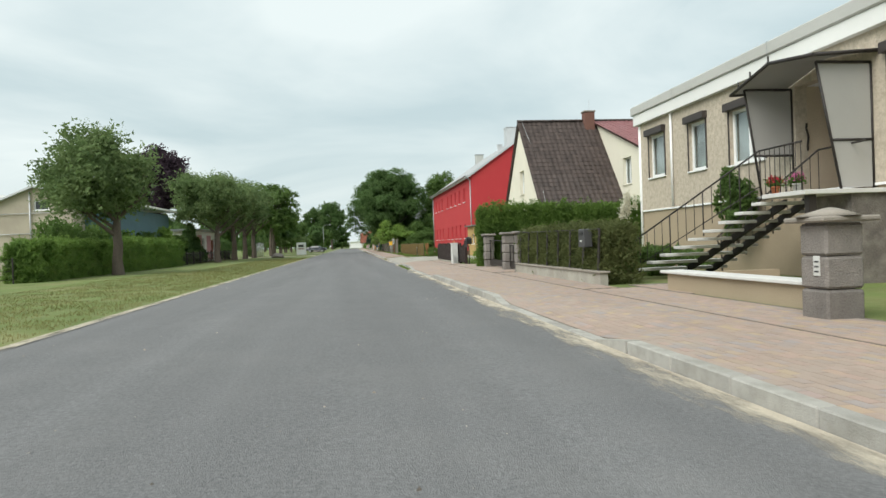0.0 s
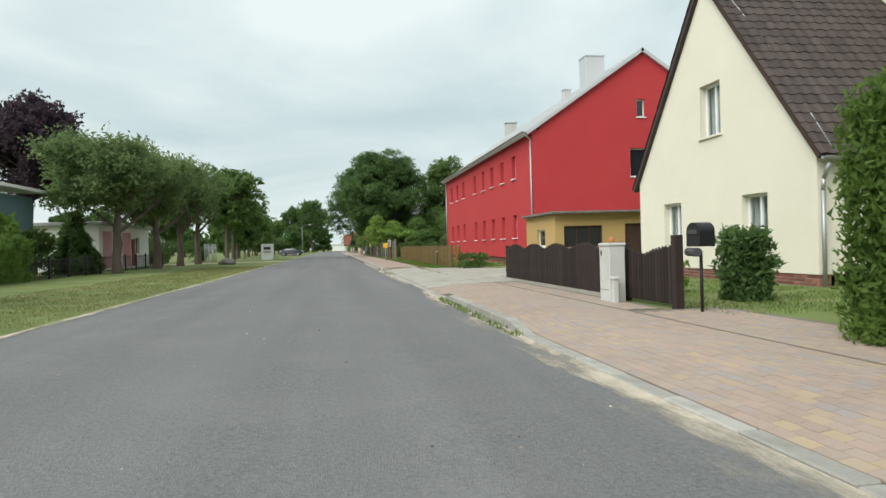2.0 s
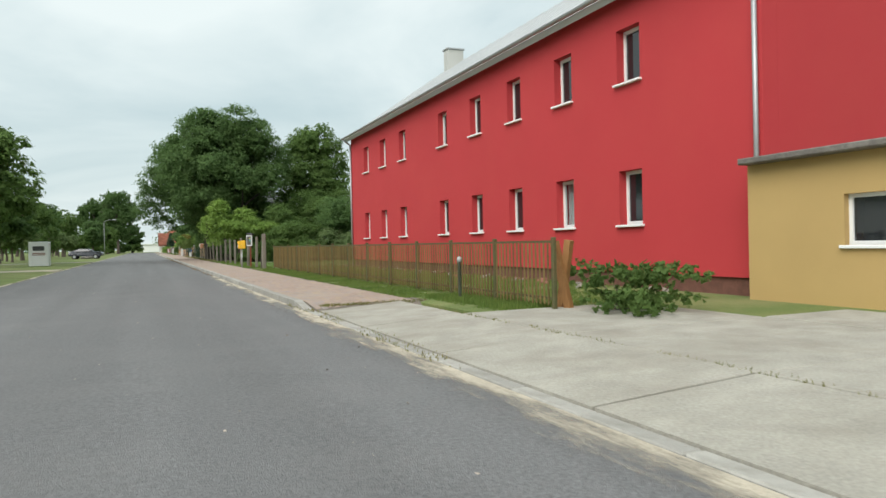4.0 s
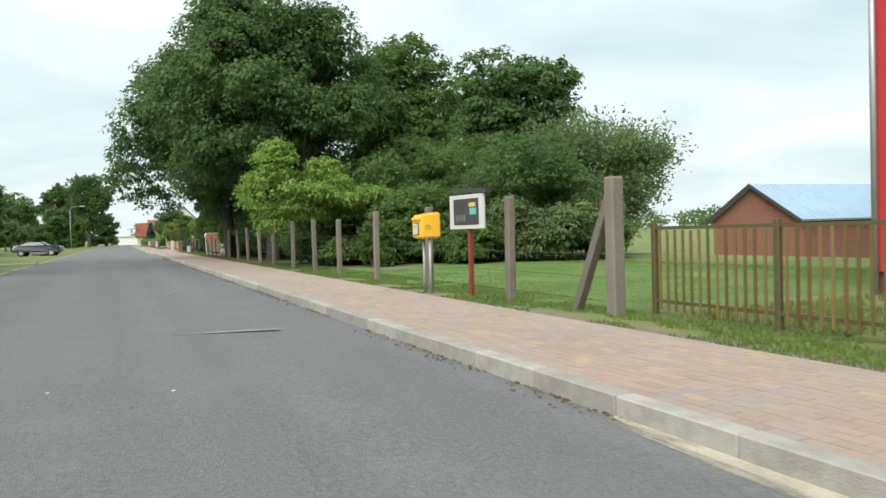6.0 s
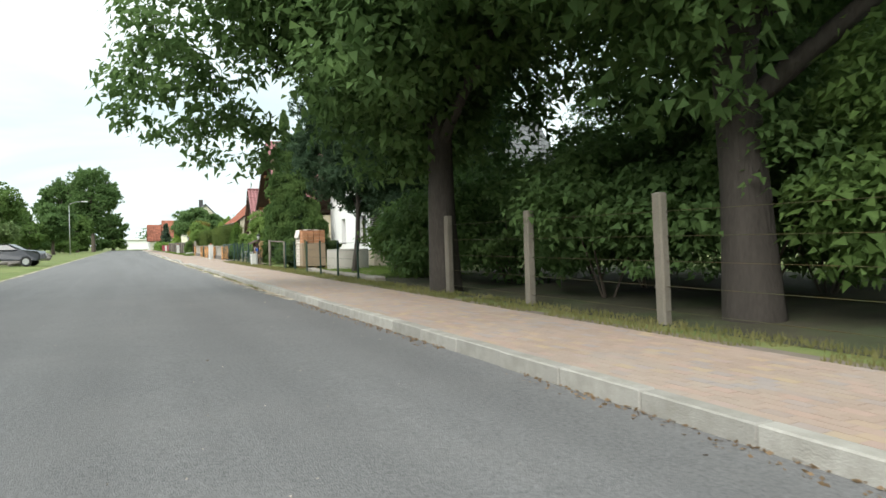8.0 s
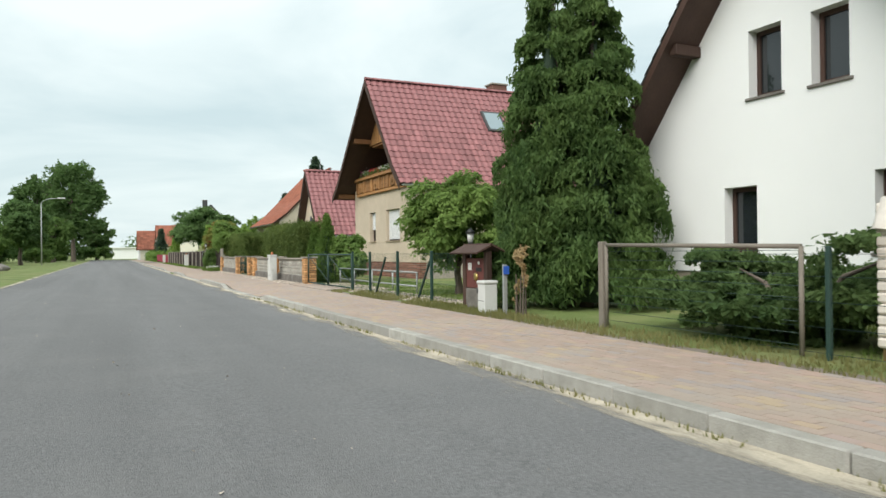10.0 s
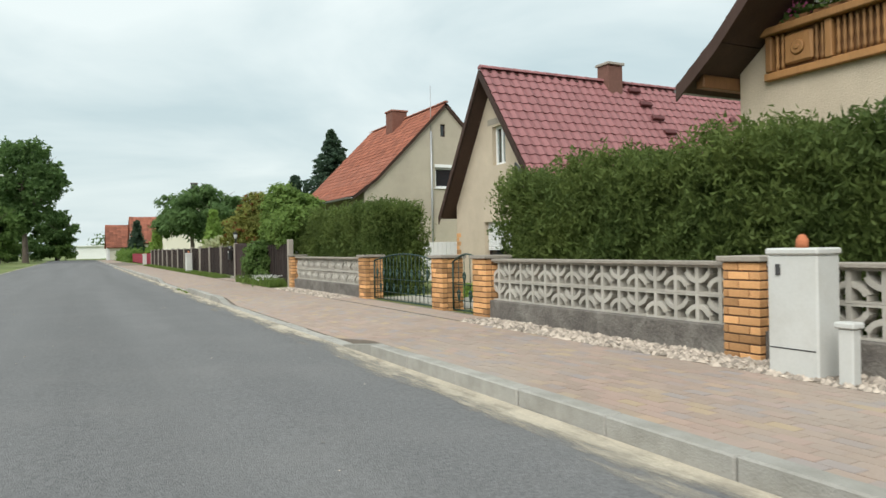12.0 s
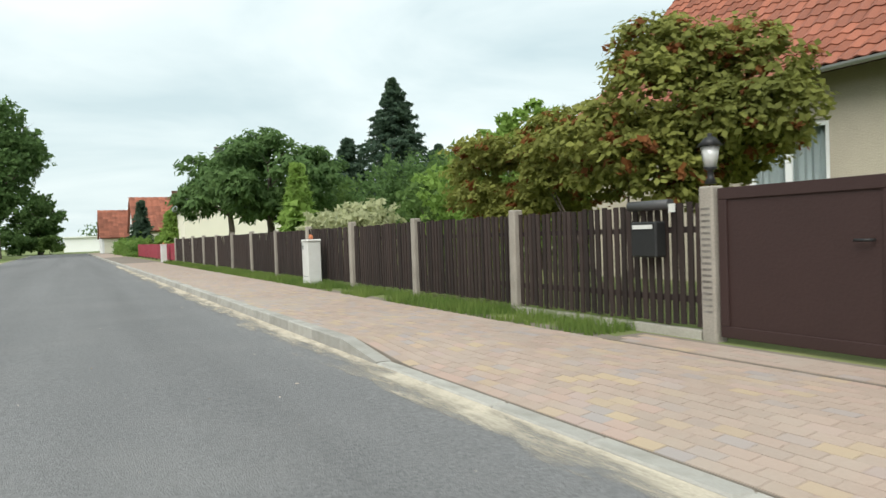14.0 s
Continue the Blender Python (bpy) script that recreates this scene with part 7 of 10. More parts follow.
quad_box(bm, -0.075, -0.032, -0.5, 0.5, 1.22, 1.80, nm_, 0.006)
board = part("board", bm, M["cabinet_grey"], nb, "white framed board")
for y0, y1, z0, z1, key, dx in ((-0.37, 0.37, 1.29, 1.73, "grey_dark", 0.0), (-0.30, -0.02, 1.34, 1.46, "faded_paper", 0.003), (0.12, 0.31, 1.46, 1.57, "cyan", 0.006),
                                (0.10, 0.29, 1.59, 1.66, "yellow", 0.006), (-0.3, -0.05, 1.54, 1.70, "grey_dark", 0.004), (0.1, 0.36, 1.30, 1.40, "grey_dark", 0.004)):
    bm = bmesh.new()
    quad_box(bm, -0.0795 - dx, -0.0765 - dx, -y1, -y0, z0, z1, nm_)
    part("pasted_sheet" if key != "grey_dark" else "dark_sheet", bm, M[key], board)
for k in range(4):
    bm = bmesh.new()
    quad_box(bm, -0.088, -0.086, 0.05, 0.27, 1.35 + k * 0.028, 1.357 + k * 0.028, nm_)
    part("text_bar", bm, M["grey_dark"], board)
bm = bmesh.new()
quad_box(bm, -0.09, 0.02, -0.5, 0.5, 1.83, 1.90, nm_ @ pose(0, 0, 0, 3, 0, 0))
part("top_strip", bm, M["grey_dark"], nb)
settle(nb, (5.25, 79.95, 0.06))

# fence and building material before the white house
wf = thing("wire_mesh_fence", "dark green steel posts with thin wire mesh", "fence")
me = post_me(0.05, 0.05, 1.2, "green_steel", 0.006)
for y in (116.2, 118.3, 120.4, 122.4, 124.4, 126.1):
    share("post", me, wf, pose(5.46, y, 0, rk.uniform(-1, 1), rk.uniform(-1, 1), 0))
bm = bmesh.new()
for z in (0.15, 0.4, 0.65, 0.9, 1.12):
    cyl(bm, (5.46, 116, z), (5.46, 126.95, z), 0.004, n=4)
part("wire", bm, M["green_steel"], wf)
bm = bmesh.new()
quad_box(bm, -0.03, 0.03, -0.03, 0.03, 0, 1.2, pose(5.7, 123.4, 0.08, -12, 0, 0))
part("brace", bm, M["olive_metal"], wf)
settle(wf, (5.46, 122, 0.08))
pg = thing("tube_gate", "pale steel tube gate frame with wire", "gate")
bm = bmesh.new()
tube(bm, [(5.46, 126.4, 0.1), (5.46, 126.4, 1.20), (5.46, 129.5, 1.25), (5.46, 129.5, 0.1)], 0.026, 8)
part("gate_frame", bm, M["gate_tube"], pg)
boxpart("gate_post", (5.41, 5.51, 129.53, 129.63, 0.0, 1.3), M["gate_tube"], pg, "weathered wooden gate post", 0.01)
for i in range(9):
    bm = bmesh.new()
    cyl(bm, (5.46, 126.4, 0.2 + i * 0.12), (5.46, 129.5, 0.2 + i * 0.12), 0.004, n=4)
    part("gate_wire", bm, M["green_steel"], pg)
settle(pg, (5.46, 128.2, 0.08))
bp = thing("stone_border", "row of rough concrete edging stones", "edging")
for i in range(9):
    boxpart("edging_stone", (5.55 + rk.uniform(-0.04, 0.04), 5.85, 115 + i * 0.9, 115.82 + i * 0.9, 0.0, 0.2 + rk.uniform(-0.03, 0.03)), M["post_concrete"], bp, "", 0.03)
settle(bp, (5.7, 119, 0.06))
pa = thing("brick_pallet", "pallet of clay bricks under torn plastic wrap", "pallet")
for i in range(3):
    boxpart("runner", (7.15 + i * 0.5, 7.27 + i * 0.5, 127.0, 128.7, 0.06, 0.2), M["olive_slat"], pa)
nl = 13
for i in range(nl):
    d = rk.uniform(-0.02, 0.02)
    boxpart("wrapped_layer", (7.1 + d, 8.2 + d, 127.75 + d, 128.75 + d, 0.2 + i * 0.1, 0.295 + i * 0.1), M["hay"], pa, "", 0.02)
for i in range(4):
    for j in range(4):
        boxpart("brick", (7.12 + j * 0.27, 7.37 + j * 0.27, 127.0, 127.7, 1.05 + i * 0.115, 1.16 + i * 0.115), M["clay"], pa, "", 0.008)
boxpart("cardboard_wrap", (7.1, 8.2, 127.0, 127.72, 0.2, 1.04), M["cardboard"], pa, "brown wrapped lower half", 0.015)
bm = bmesh.new()
n = 12
g = [[bm.verts.new((7.02 + 1.26 * i / n, 126.98 + 1.85 * j / n, 1.535 + 0.05 * noise.noise((i * 0.6, j * 0.6, 2)) - (0.28 + 0.1 * noise.noise((i, j, 5)) if (i in (0, n) or j in (n,)) else 0))) for j in range(n + 1)] for i in range(n + 1)]
for i in range(n):
    for j in range(4, n):
        bm.faces.new((g[i][j], g[i + 1][j], g[i + 1][j + 1], g[i][j + 1])).smooth = True
bmesh.ops.delete(bm, geom=[v for v in bm.verts if not v.link_faces], context="VERTS")
part("plastic_sheet", bm, M["hay"], pa, "crumpled pale plastic sheet")
settle(pa, (7.65, 127.8, 0.06))
pa.location, pa.scale = (6.3, 125.25, 0.06), (0.85, 0.66, 1.08)
p2 = thing("block_stack", "small stack of clay bricks on a wooden crate", "stack")
boxpart("crate", (7.6, 8.5, 125.5, 126.3, 0.08, 0.72), M["cardboard"], p2, "", 0.01)
for i in range(3):
    boxpart("brick", (7.65 + i * 0.28, 7.9 + i * 0.28, 125.6, 126.2, 0.722, 0.83), M["clay"], p2, "", 0.008)
settle(p2, (8, 126, 0.06))
cr = thing("well_ring", "grey concrete well ring on the lawn", "concrete ring")
bm = bmesh.new()
n, r0, r1 = 40, 0.72, 0.82
rows = [[bm.verts.new((7.55 + r * math.cos(2 * math.pi * i / n), 124.3 + r * math.sin(2 * math.pi * i / n), z)) for i in range(n)] for r, z in ((r1, 0.05), (r1, 0.84), (r1 - 0.02, 0.86), (r0 + 0.02, 0.86), (r0, 0.84), (r0, 0.05))]
for a, b in zip(rows, rows[1:]):
    for i in range(n):
        bm.faces.new((a[i], a[(i + 1) % n], b[(i + 1) % n], b[i])).smooth = True
part("ring", bm, M["ring"], cr)
settle(cr, (7.55, 124.3, 0.06))
cabinet(5.08, 5.34, 132.40, 132.66, 0.66, "low metal street cabinet beside a letter box stand", False)

# roofed letter box stand with lantern
ms = thing("letter_box_stand", "red-brown letter box board under a small dark roof", "letterbox")
for y in (133.0, 133.86):
    boxpart("post", (5.42, 5.54, y - 0.06, y + 0.06, 0.0, 1.18), M["wood_dark"], ms, "", 0.01)
board = boxpart("board", (5.44, 5.5, 133.07, 133.79, 0.48, 1.05), M["mail_red"], ms, "red-brown board", 0.008)
boxpart("plinth", (5.42, 5.6, 133.07, 133.79, 0.0, 0.47), M["dark_plinth"], ms, "rough grey plinth", 0.015)
boxpart("paper_notice", (5.432, 5.438, 133.56, 133.70, 0.82, 0.96), M["paper"], board)
boxpart("letter_slot", (5.43, 5.438, 133.16, 133.38, 0.80, 0.87), M["black"], board, "", 0.004)
bm = bmesh.new()
lathe(bm, [(0.075, 0), (0.075, 0.02), (0.03, 0.035)], 14)
bmesh.ops.transform(bm, matrix=Matrix.Translation((5.438, 133.38, 0.70)) @ Matrix.Rotation(radians(-90), 4, "Y"), verts=bm.verts)
part("brass_bell", bm, M["brass"], board, "round metal bell plate")
boxpart("bell_button", (5.425, 5.438, 133.22, 133.3, 0.93, 0.99), M["cabinet_grey"], board, "", 0.008)
for sgn in (-1, 1):
    bm = bmesh.new()
    quad_box(bm, 0, 0.34, -0.56, 0.56, 0, 0.03, Matrix.Translation((5.48, 133.43, 1.30)) @ Matrix.Rotation(radians(25 if sgn > 0 else 155), 4, "Y"))
    part("roof_board", bm, M["wood_dark"], ms)
settle(ms, (5.5, 133.4, 0.06))


def lantern(x, y, z, label, post_from=None):
    t = thing("lantern", label, "lamp")
    bm = bmesh.new()
    if post_from is not None:
        cyl(bm, (x, y, post_from), (x, y, z), 0.03, n=8)
    lathe(bm, [(0.06, 0), (0.03, 0.06), (0.03, 0.12), (0.07, 0.15)], 10, (x, y, z))
    part("base", bm, M["black"], t)
    bm = bmesh.new()
    lathe(bm, [(0.055, 0.152), (0.085, 0.34)], 6, (x, y, z))
    part("glass", bm, M["lamp_glass"], t, "clear lantern glass")
    bm = bmesh.new()
    lathe(bm, [(0.12, 0.342), (0.05, 0.42), (0.02, 0.43), (0.02, 0.46)], 6, (x, y, z))
    part("hood", bm, M["black"], t)
    return settle(t, (x, y, z if post_from is None else post_from))


lantern(5.75, 134.2, 1.2, "dark garden lantern on a thin post", 0.06)
# blue house sign on a post among dry stalks
sg = thing("small_sign", "small blue enamel plate on a grey post", "sign")
boxpart("post", (5.25, 5.31, 132.0, 132.06, 0.0, 0.95), M["lamp_grey"], sg)
boxpart("plate", (5.23, 5.34, 131.975, 131.995, 0.78, 0.92), M["blue_sign"], sg, "blue enamel plate", 0.004)
settle(sg, (5.28, 132.03, 0.06))

# wire fence and gate of the balcony house
bf = thing("green_wire_fence", "dark green wire fence with slanting braces", "fence")
me = post_me(0.06, 0.06, 1.2, "green_steel", 0.008)
for y in (135.4, 137.4, 139.4, 140.9):
    share("post", me, bf, Matrix.Translation((5.42, y, 0)))
bm = bmesh.new()
for z in (0.2, 0.5, 0.8, 1.14):
    cyl(bm, (5.42, 134.2, z), (5.42, 140.9, z), 0.005, n=4)
for i in range(90):
    y = 134.2 + i * 0.075
    cyl(bm, (5.42, y, 0.15), (5.42, y + 0.02, 1.14), 0.0022, n=3)
part("wire", bm, M["green_steel"], bf)
for y in (136.2, 139.0):
    bm = bmesh.new()
    quad_box(bm, -0.02, 0.02, -0.02, 0.02, 0, 1.25, pose(5.42, y, 0.06, 38, 0, 0))
    part("brace", bm, M["green_steel"], bf)
settle(bf, (5.42, 137.5, 0.06))
bg = thing("tube_driveway_gate", "green steel driveway gate with pale tube rails", "gate")
for ya, yb in ((141.0, 143.4), (143.46, 145.9)):
    bm = bmesh.new()
    tube(bm, [(5.42, ya, 0.16), (5.42, ya, 1.12), (5.42, yb, 1.12), (5.42, yb, 0.16), (5.42, ya, 0.16)], 0.024, 8)
    tube(bm, [(5.42, ya, 0.3), (5.42, yb, 1.1)], 0.012, 6)
    part("gate_frame", bm, M["green_steel"], bg)
    bm = bmesh.new()
    for i in range(int((yb - ya) / 0.12)):
        cyl(bm, (5.42, ya + i * 0.12, 0.16), (5.42, ya + i * 0.12, 1.12), 0.0018, n=3)
    for i in range(8):
        cyl(bm, (5.42, ya, 0.22 + i * 0.12), (5.42, yb, 0.22 + i * 0.12), 0.0018, n=3)
    part("gate_mesh", bm, M["green_steel"], bg)
settle(bg, (5.42, 143.4, 0.1))
tr_ = thing("tube_rail", "low galvanised tube rail behind the gate", "rail")
bm = bmesh.new()
for z in (0.25, 0.62):
    cyl(bm, (6.6, 139.0, z), (6.6, 146.0, z), 0.025, n=8)
part("rail_tube", bm, M["lamp_grey"], tr_)
for y in (139.0, 140.8, 142.6, 144.4, 146.0):
    bm = bmesh.new()
    cyl(bm, (6.6, y, 0.0), (6.6, y, 0.64), 0.025, n=8)
    part("rail_post", bm, M["lamp_grey"], tr_)
settle(tr_, (6.6, 142.5, 0.08))

# openwork concrete block wall with brick piers
BW = 5.32
for ya, yb, flower in ((146.0, 146.43, 0), (150.9, 151.32, 0), (155.76, 156.18, 0), (157.21, 157.63, 1), (160.83, 161.25, 0), (166.68, 167.06, 0)):
    t = thing("brick_pier", "yellow-orange brick pier with a flat stone cap", "pillar", "brick piers of the block wall")
    brick_box(t, BW, BW + 0.42, ya, yb, 0.06, 0.99, "brick_yellow", 0.0845, 0.24, "dark_mortar")
    bm = bmesh.new()
    quad_box(bm, BW - 0.04, BW + 0.46, ya - 0.04, yb + 0.04, 0.992, 1.045, bevel=0.008)
    part("cap", bm, M["post_concrete"], t)
    settle(t, (BW + 0.2, (ya + yb) / 2, 0.06))


def arc_boxes(bm, cy, cz, r, a0, a1, n, w, x0, x1):
    for i in range(n):
        p, q = a0 + (a1 - a0) * i / n, a0 + (a1 - a0) * (i + 1) / n
        c = []
        for rr in (r - w / 2, r + w / 2):
            for ang in (p, q):
                c.append((cy + rr * math.cos(ang), cz + rr * math.sin(ang)))
        f = [bm.verts.new((x0, *c[k])) for k in (0, 1, 3, 2)]
        b = [bm.verts.new((x1, *c[k])) for k in (0, 1, 3, 2)]
        bm.faces.new(f), bm.faces.new(b[::-1])
        for k in range(4):
            bm.faces.new((f[k], b[k], b[(k + 1) % 4], f[(k + 1) % 4]))


BS = 0.289
blocks = []
for hang in (True, False):
    bm = bmesh.new()
    quad_box(bm, 0, 0.15, -0.022, 0.022, 0.02, BS - 0.02)
    quad_box(bm, 0, 0.15, -BS / 2, BS / 2, 0.0, 0.02)
    quad_box(bm, 0, 0.15, -BS / 2, BS / 2, BS - 0.02, BS)
    if hang:
        arc_boxes(bm, 0, BS, 0.160, math.pi * 1.14, math.pi * 1.86, 10, 0.050, 0.006, 0.144)
    else:
        arc_boxes(bm, 0, 0, 0.160, math.pi * 0.14, math.pi * 0.86, 10, 0.050, 0.006, 0.144)
    # short end pieces of the arcs, cut off at the block's edge
    for sy in (-1, 1):
        z = BS - 0.034 if hang else 0.034
        quad_box(bm, 0.006, 0.144, sy * 0.144 - 0.012, sy * 0.144, z - 0.034, z + 0.034)
    blocks.append(mesh_of("block", bm, M["block_concrete"]))
for ya, yb in ((146.43, 150.9), (151.32, 155.76), (161.25, 166.68)):
    t = thing("block_wall", "openwork wall of pale concrete blocks on a dark plinth", "wall", "openwork wall fields")
    boxpart("plinth", (BW + 0.06, BW + 0.36, ya + 0.002, yb - 0.002, 0.0, 0.36), M["dark_plinth"], t, "dark stained plinth", 0.01)
    n = round((yb - ya) / BS)
    sp = (yb - ya) / n
    for i in range(n):
        for r in range(2):
            share("block", blocks[(i + r) % 2], t, Matrix.Translation((BW + 0.14, ya + (i + 0.5) * sp, 0.362 + r * (BS + 0.003))) @ Matrix.Diagonal((1, sp / BS * 0.998, 1, 1)))
    boxpart("coping", (BW + 0.09, BW + 0.31, ya + 0.002, yb - 0.002, 0.945, 0.99), M["post_concrete"], t, "", 0.008)
    settle(t, (BW + 0.2, (ya + yb) / 2, 0.06))
cabinet(4.92, 5.2, 150.05, 150.5, 1.12, "pale grey street cabinet with an orange cap at a block wall")
marker_post(4.95, 149.82, 0.56)
for nm, ya, yb, zt in (("wrought_wicket_gate", 156.2, 157.19, 1.0), ("wrought_driveway_gate", 157.66, 160.8, 1.0)):
    t = thing(nm, "dark wrought steel gate with curved top and plant motifs", "gate")
    arch = [(BW + 0.2, ya + (yb - ya) * i / 12, 0.92 + 0.14 * math.sin(math.pi * i / 12)) for i in range(13)]
    bm = bmesh.new()
    tube(bm, [(BW + 0.2, ya, 0.12)] + arch + [(BW + 0.2, yb, 0.12), (BW + 0.2, ya, 0.12)], 0.016, 6)
    for z in (0.28, 0.55):
        cyl(bm, (BW + 0.2, ya, z), (BW + 0.2, yb, z), 0.009, n=5)
    part("gate_frame", bm, M["green_steel"], t)
    n = max(4, int((yb - ya) / 0.17))
    for i in range(1, n):
        y = ya + (yb - ya) * i / n
        top = 0.92 + 0.14 * math.sin(math.pi * i / n)
        bm = bmesh.new()
        cyl(bm, (BW + 0.2, y, 0.12), (BW + 0.2, y, top), 0.007, n=5)
        zz = 0.72 if i % 2 else 0.42
        for s in (-1, 1):
            tube(bm, [(BW + 0.2, y, zz - 0.16), (BW + 0.2, y + s * 0.045, zz - 0.02), (BW + 0.2, y + s * 0.02, zz + 0.03), (BW + 0.2, y, zz)], 0.012, 5)
        part("gate_bar", bm, M["green_steel"], t)
    settle(t, (BW + 0.2, (ya + yb) / 2, 0.1))

# dark slat fence with concrete posts, board gates
df = thing("dark_slat_fence", "dark brown slat fence between weathered concrete posts", "fence")
DFX = 5.45
me = post_me(0.16, 0.16, 1.5, "post_concrete", 0.015)
for y in (167.32, 175.45):
    share("post", me, df, Matrix.Translation((DFX, y, 0)))
for k in range(18):
    z = 0.35 + k * 0.055
    boxpart("post_groove", (DFX - 0.083, DFX - 0.079, 175.40, 175.50, z, z + 0.02), M["dark_plinth"], df)
me = post_me(0.14, 0.14, 1.43, "post_concrete", 0.015)
dys = [178.66 + 3.0 * k for k in range(12)]
for y in dys:
    share("post", me, df, pose(DFX, y, rk.uniform(-0.03, 0.03), rk.uniform(-0.8, 0.8), 0, 0))
bm = bmesh.new()
quad_box(bm, -0.011, 0.011, -0.032, 0.032, 0.2, 1.36)
slat_me = mesh_of("slat", bm, M["wood_fence"])
bm = bmesh.new()
quad_box(bm, -0.011, 0.011, -0.042, 0.042, 0.2, 1.36)
wide_me = mesh_of("slat", bm, M["wood_fence"])
spans = [(167.45, 171.9), (175.56, 178.58)] + [(a + 0.08, b - 0.08) for a, b in zip(dys, dys[1:])]
far_v, far_f = [], []
for a, b in spans:
    for z in (0.42, 1.08):
        boxpart("rail", (DFX + 0.016, DFX + 0.06, a, b, z, z + 0.06), M["wood_fence"], df)
    n = int((b - a) / 0.098)
    for i in range(n):
        y = a + (b - a) * (i + 0.5) / n
        mm = pose(DFX, y, rk.uniform(-0.015, 0.015), 0, rk.uniform(-0.6, 0.6), rk.uniform(-2, 2))
        if y < 194:
            share("slat", wide_me if a < 170 else slat_me, df, mm)
        else:
            k = len(far_v)
            far_v += [mm @ v.co for v in slat_me.vertices]
            far_f += [[k + q for q in p.vertices] for p in slat_me.polygons]
tagged(raw("far_slats", far_v, far_f, M["wood_fence"], df), kind="stuff")
boxpart("base_board", (DFX - 0.05, DFX + 0.05, 175.56, 178.58, 0.02, 0.17), M["slab"], df)
settle(df, (DFX, 190, 0.06))
dg = thing("board_gate", "solid red-brown double board gate with handle", "gate")
for ya, yb in ((171.98, 173.76), (173.80, 175.34)):
    leaf = boxpart("gate_leaf", (DFX - 0.03, DFX + 0.01, ya, yb, 0.14, 1.47), M["wood_gate"], dg, "", 0.006)
    for z0, z1, y0, y1 in ((0.14, 0.24, ya, yb), (1.37, 1.472, ya, yb), (0.242, 1.368, ya, ya + 0.09), (0.242, 1.368, yb - 0.09, yb)):
        boxpart("gate_stile", (DFX - 0.05, DFX - 0.031, y0, y1, z0, z1), M["wood_gate"], leaf, "", 0.004)
bm = bmesh.new()
tube(bm, [(DFX - 0.05, 173.95, 1.0), (DFX - 0.09, 173.95, 1.0), (DFX - 0.09, 174.08, 1.0)], 0.012, 6)
part("handle", bm, M["black"], dg)
settle(dg, (DFX, 173.7, 0.1))
lb = thing("fence_letter_box", "black letter box with white slot hung on a slat fence", "letterbox")
boxpart("box", (DFX - 0.17, DFX - 0.03, 175.98, 176.33, 0.85, 1.2), M["black"], lb, "", 0.015)
boxpart("slot_strip", (DFX - 0.178, DFX - 0.171, 176.02, 176.29, 1.13, 1.17), M["cabinet_grey"], lb, "pale slot strip")
bm = bmesh.new()
cyl(bm, (DFX - 0.1, 175.85, 1.36), (DFX - 0.1, 176.4, 1.36), 0.05, n=12)
part("newspaper_tube", bm, M["grey_dark"], lb)
boxpart("name_plate", (DFX - 0.178, DFX - 0.171, 175.72, 175.8, 1.28, 1.36), M["cabinet_grey"], lb)
settle(lb, (DFX - 0.1, 176.15, 0.85))
lantern(DFX, 175.45, 1.52, "black garden lantern on a concrete post")
cabinet(4.95, 5.25, 186.15, 186.6, 1.13, "pale grey street cabinet with an orange cap at a slat fence")
cabinet(4.95, 5.25, 214.0, 214.45, 1.1, "pale grey street cabinet by a wine-red fence")
rf_ = thing("red_slat_fence", "wine-red slat fence with dark posts", "fence")
bm = bmesh.new()
quad_box(bm, -0.012, 0.012, -0.09, 0.09, 0.2, 1.12)
me = mesh_of("slat", bm, M["red_slat"])
for i in range(104):
    share("slat", me, rf_, Matrix.Translation((5.45, 212.2 + i * 0.22, rk.uniform(-0.02, 0.02))))
me = post_me(0.12, 0.12, 1.1, "wood_dark")
for i in range(10):
    share("post", me, rf_, Matrix.Translation((5.52, 212.1 + i * 2.5, 0)))
for z in (0.4, 0.9):
    boxpart("rail", (5.465, 5.5, 212.1, 235, z, z + 0.06), M["wood_dark"], rf_)
settle(rf_, (5.45, 223, 0.06))

gp = boxpart("garden_path", (0.0, 10.0, -0.55, 0.55, -0.09, 0.010), M["joint"])
gp.matrix_basis = pose(7.4, 90.6, 0.088, 0, 0.3, -22)
tagged(gp, "worn grey path across the lawn", "path", kind="structure")

gd = boxpart("garden_drive", (5.76, 15.5, 157.3, 160.9, -0.02, 0.112), M["slab"])
tagged(gd, "pale paved drive behind the steel gate", "driveway", kind="structure")


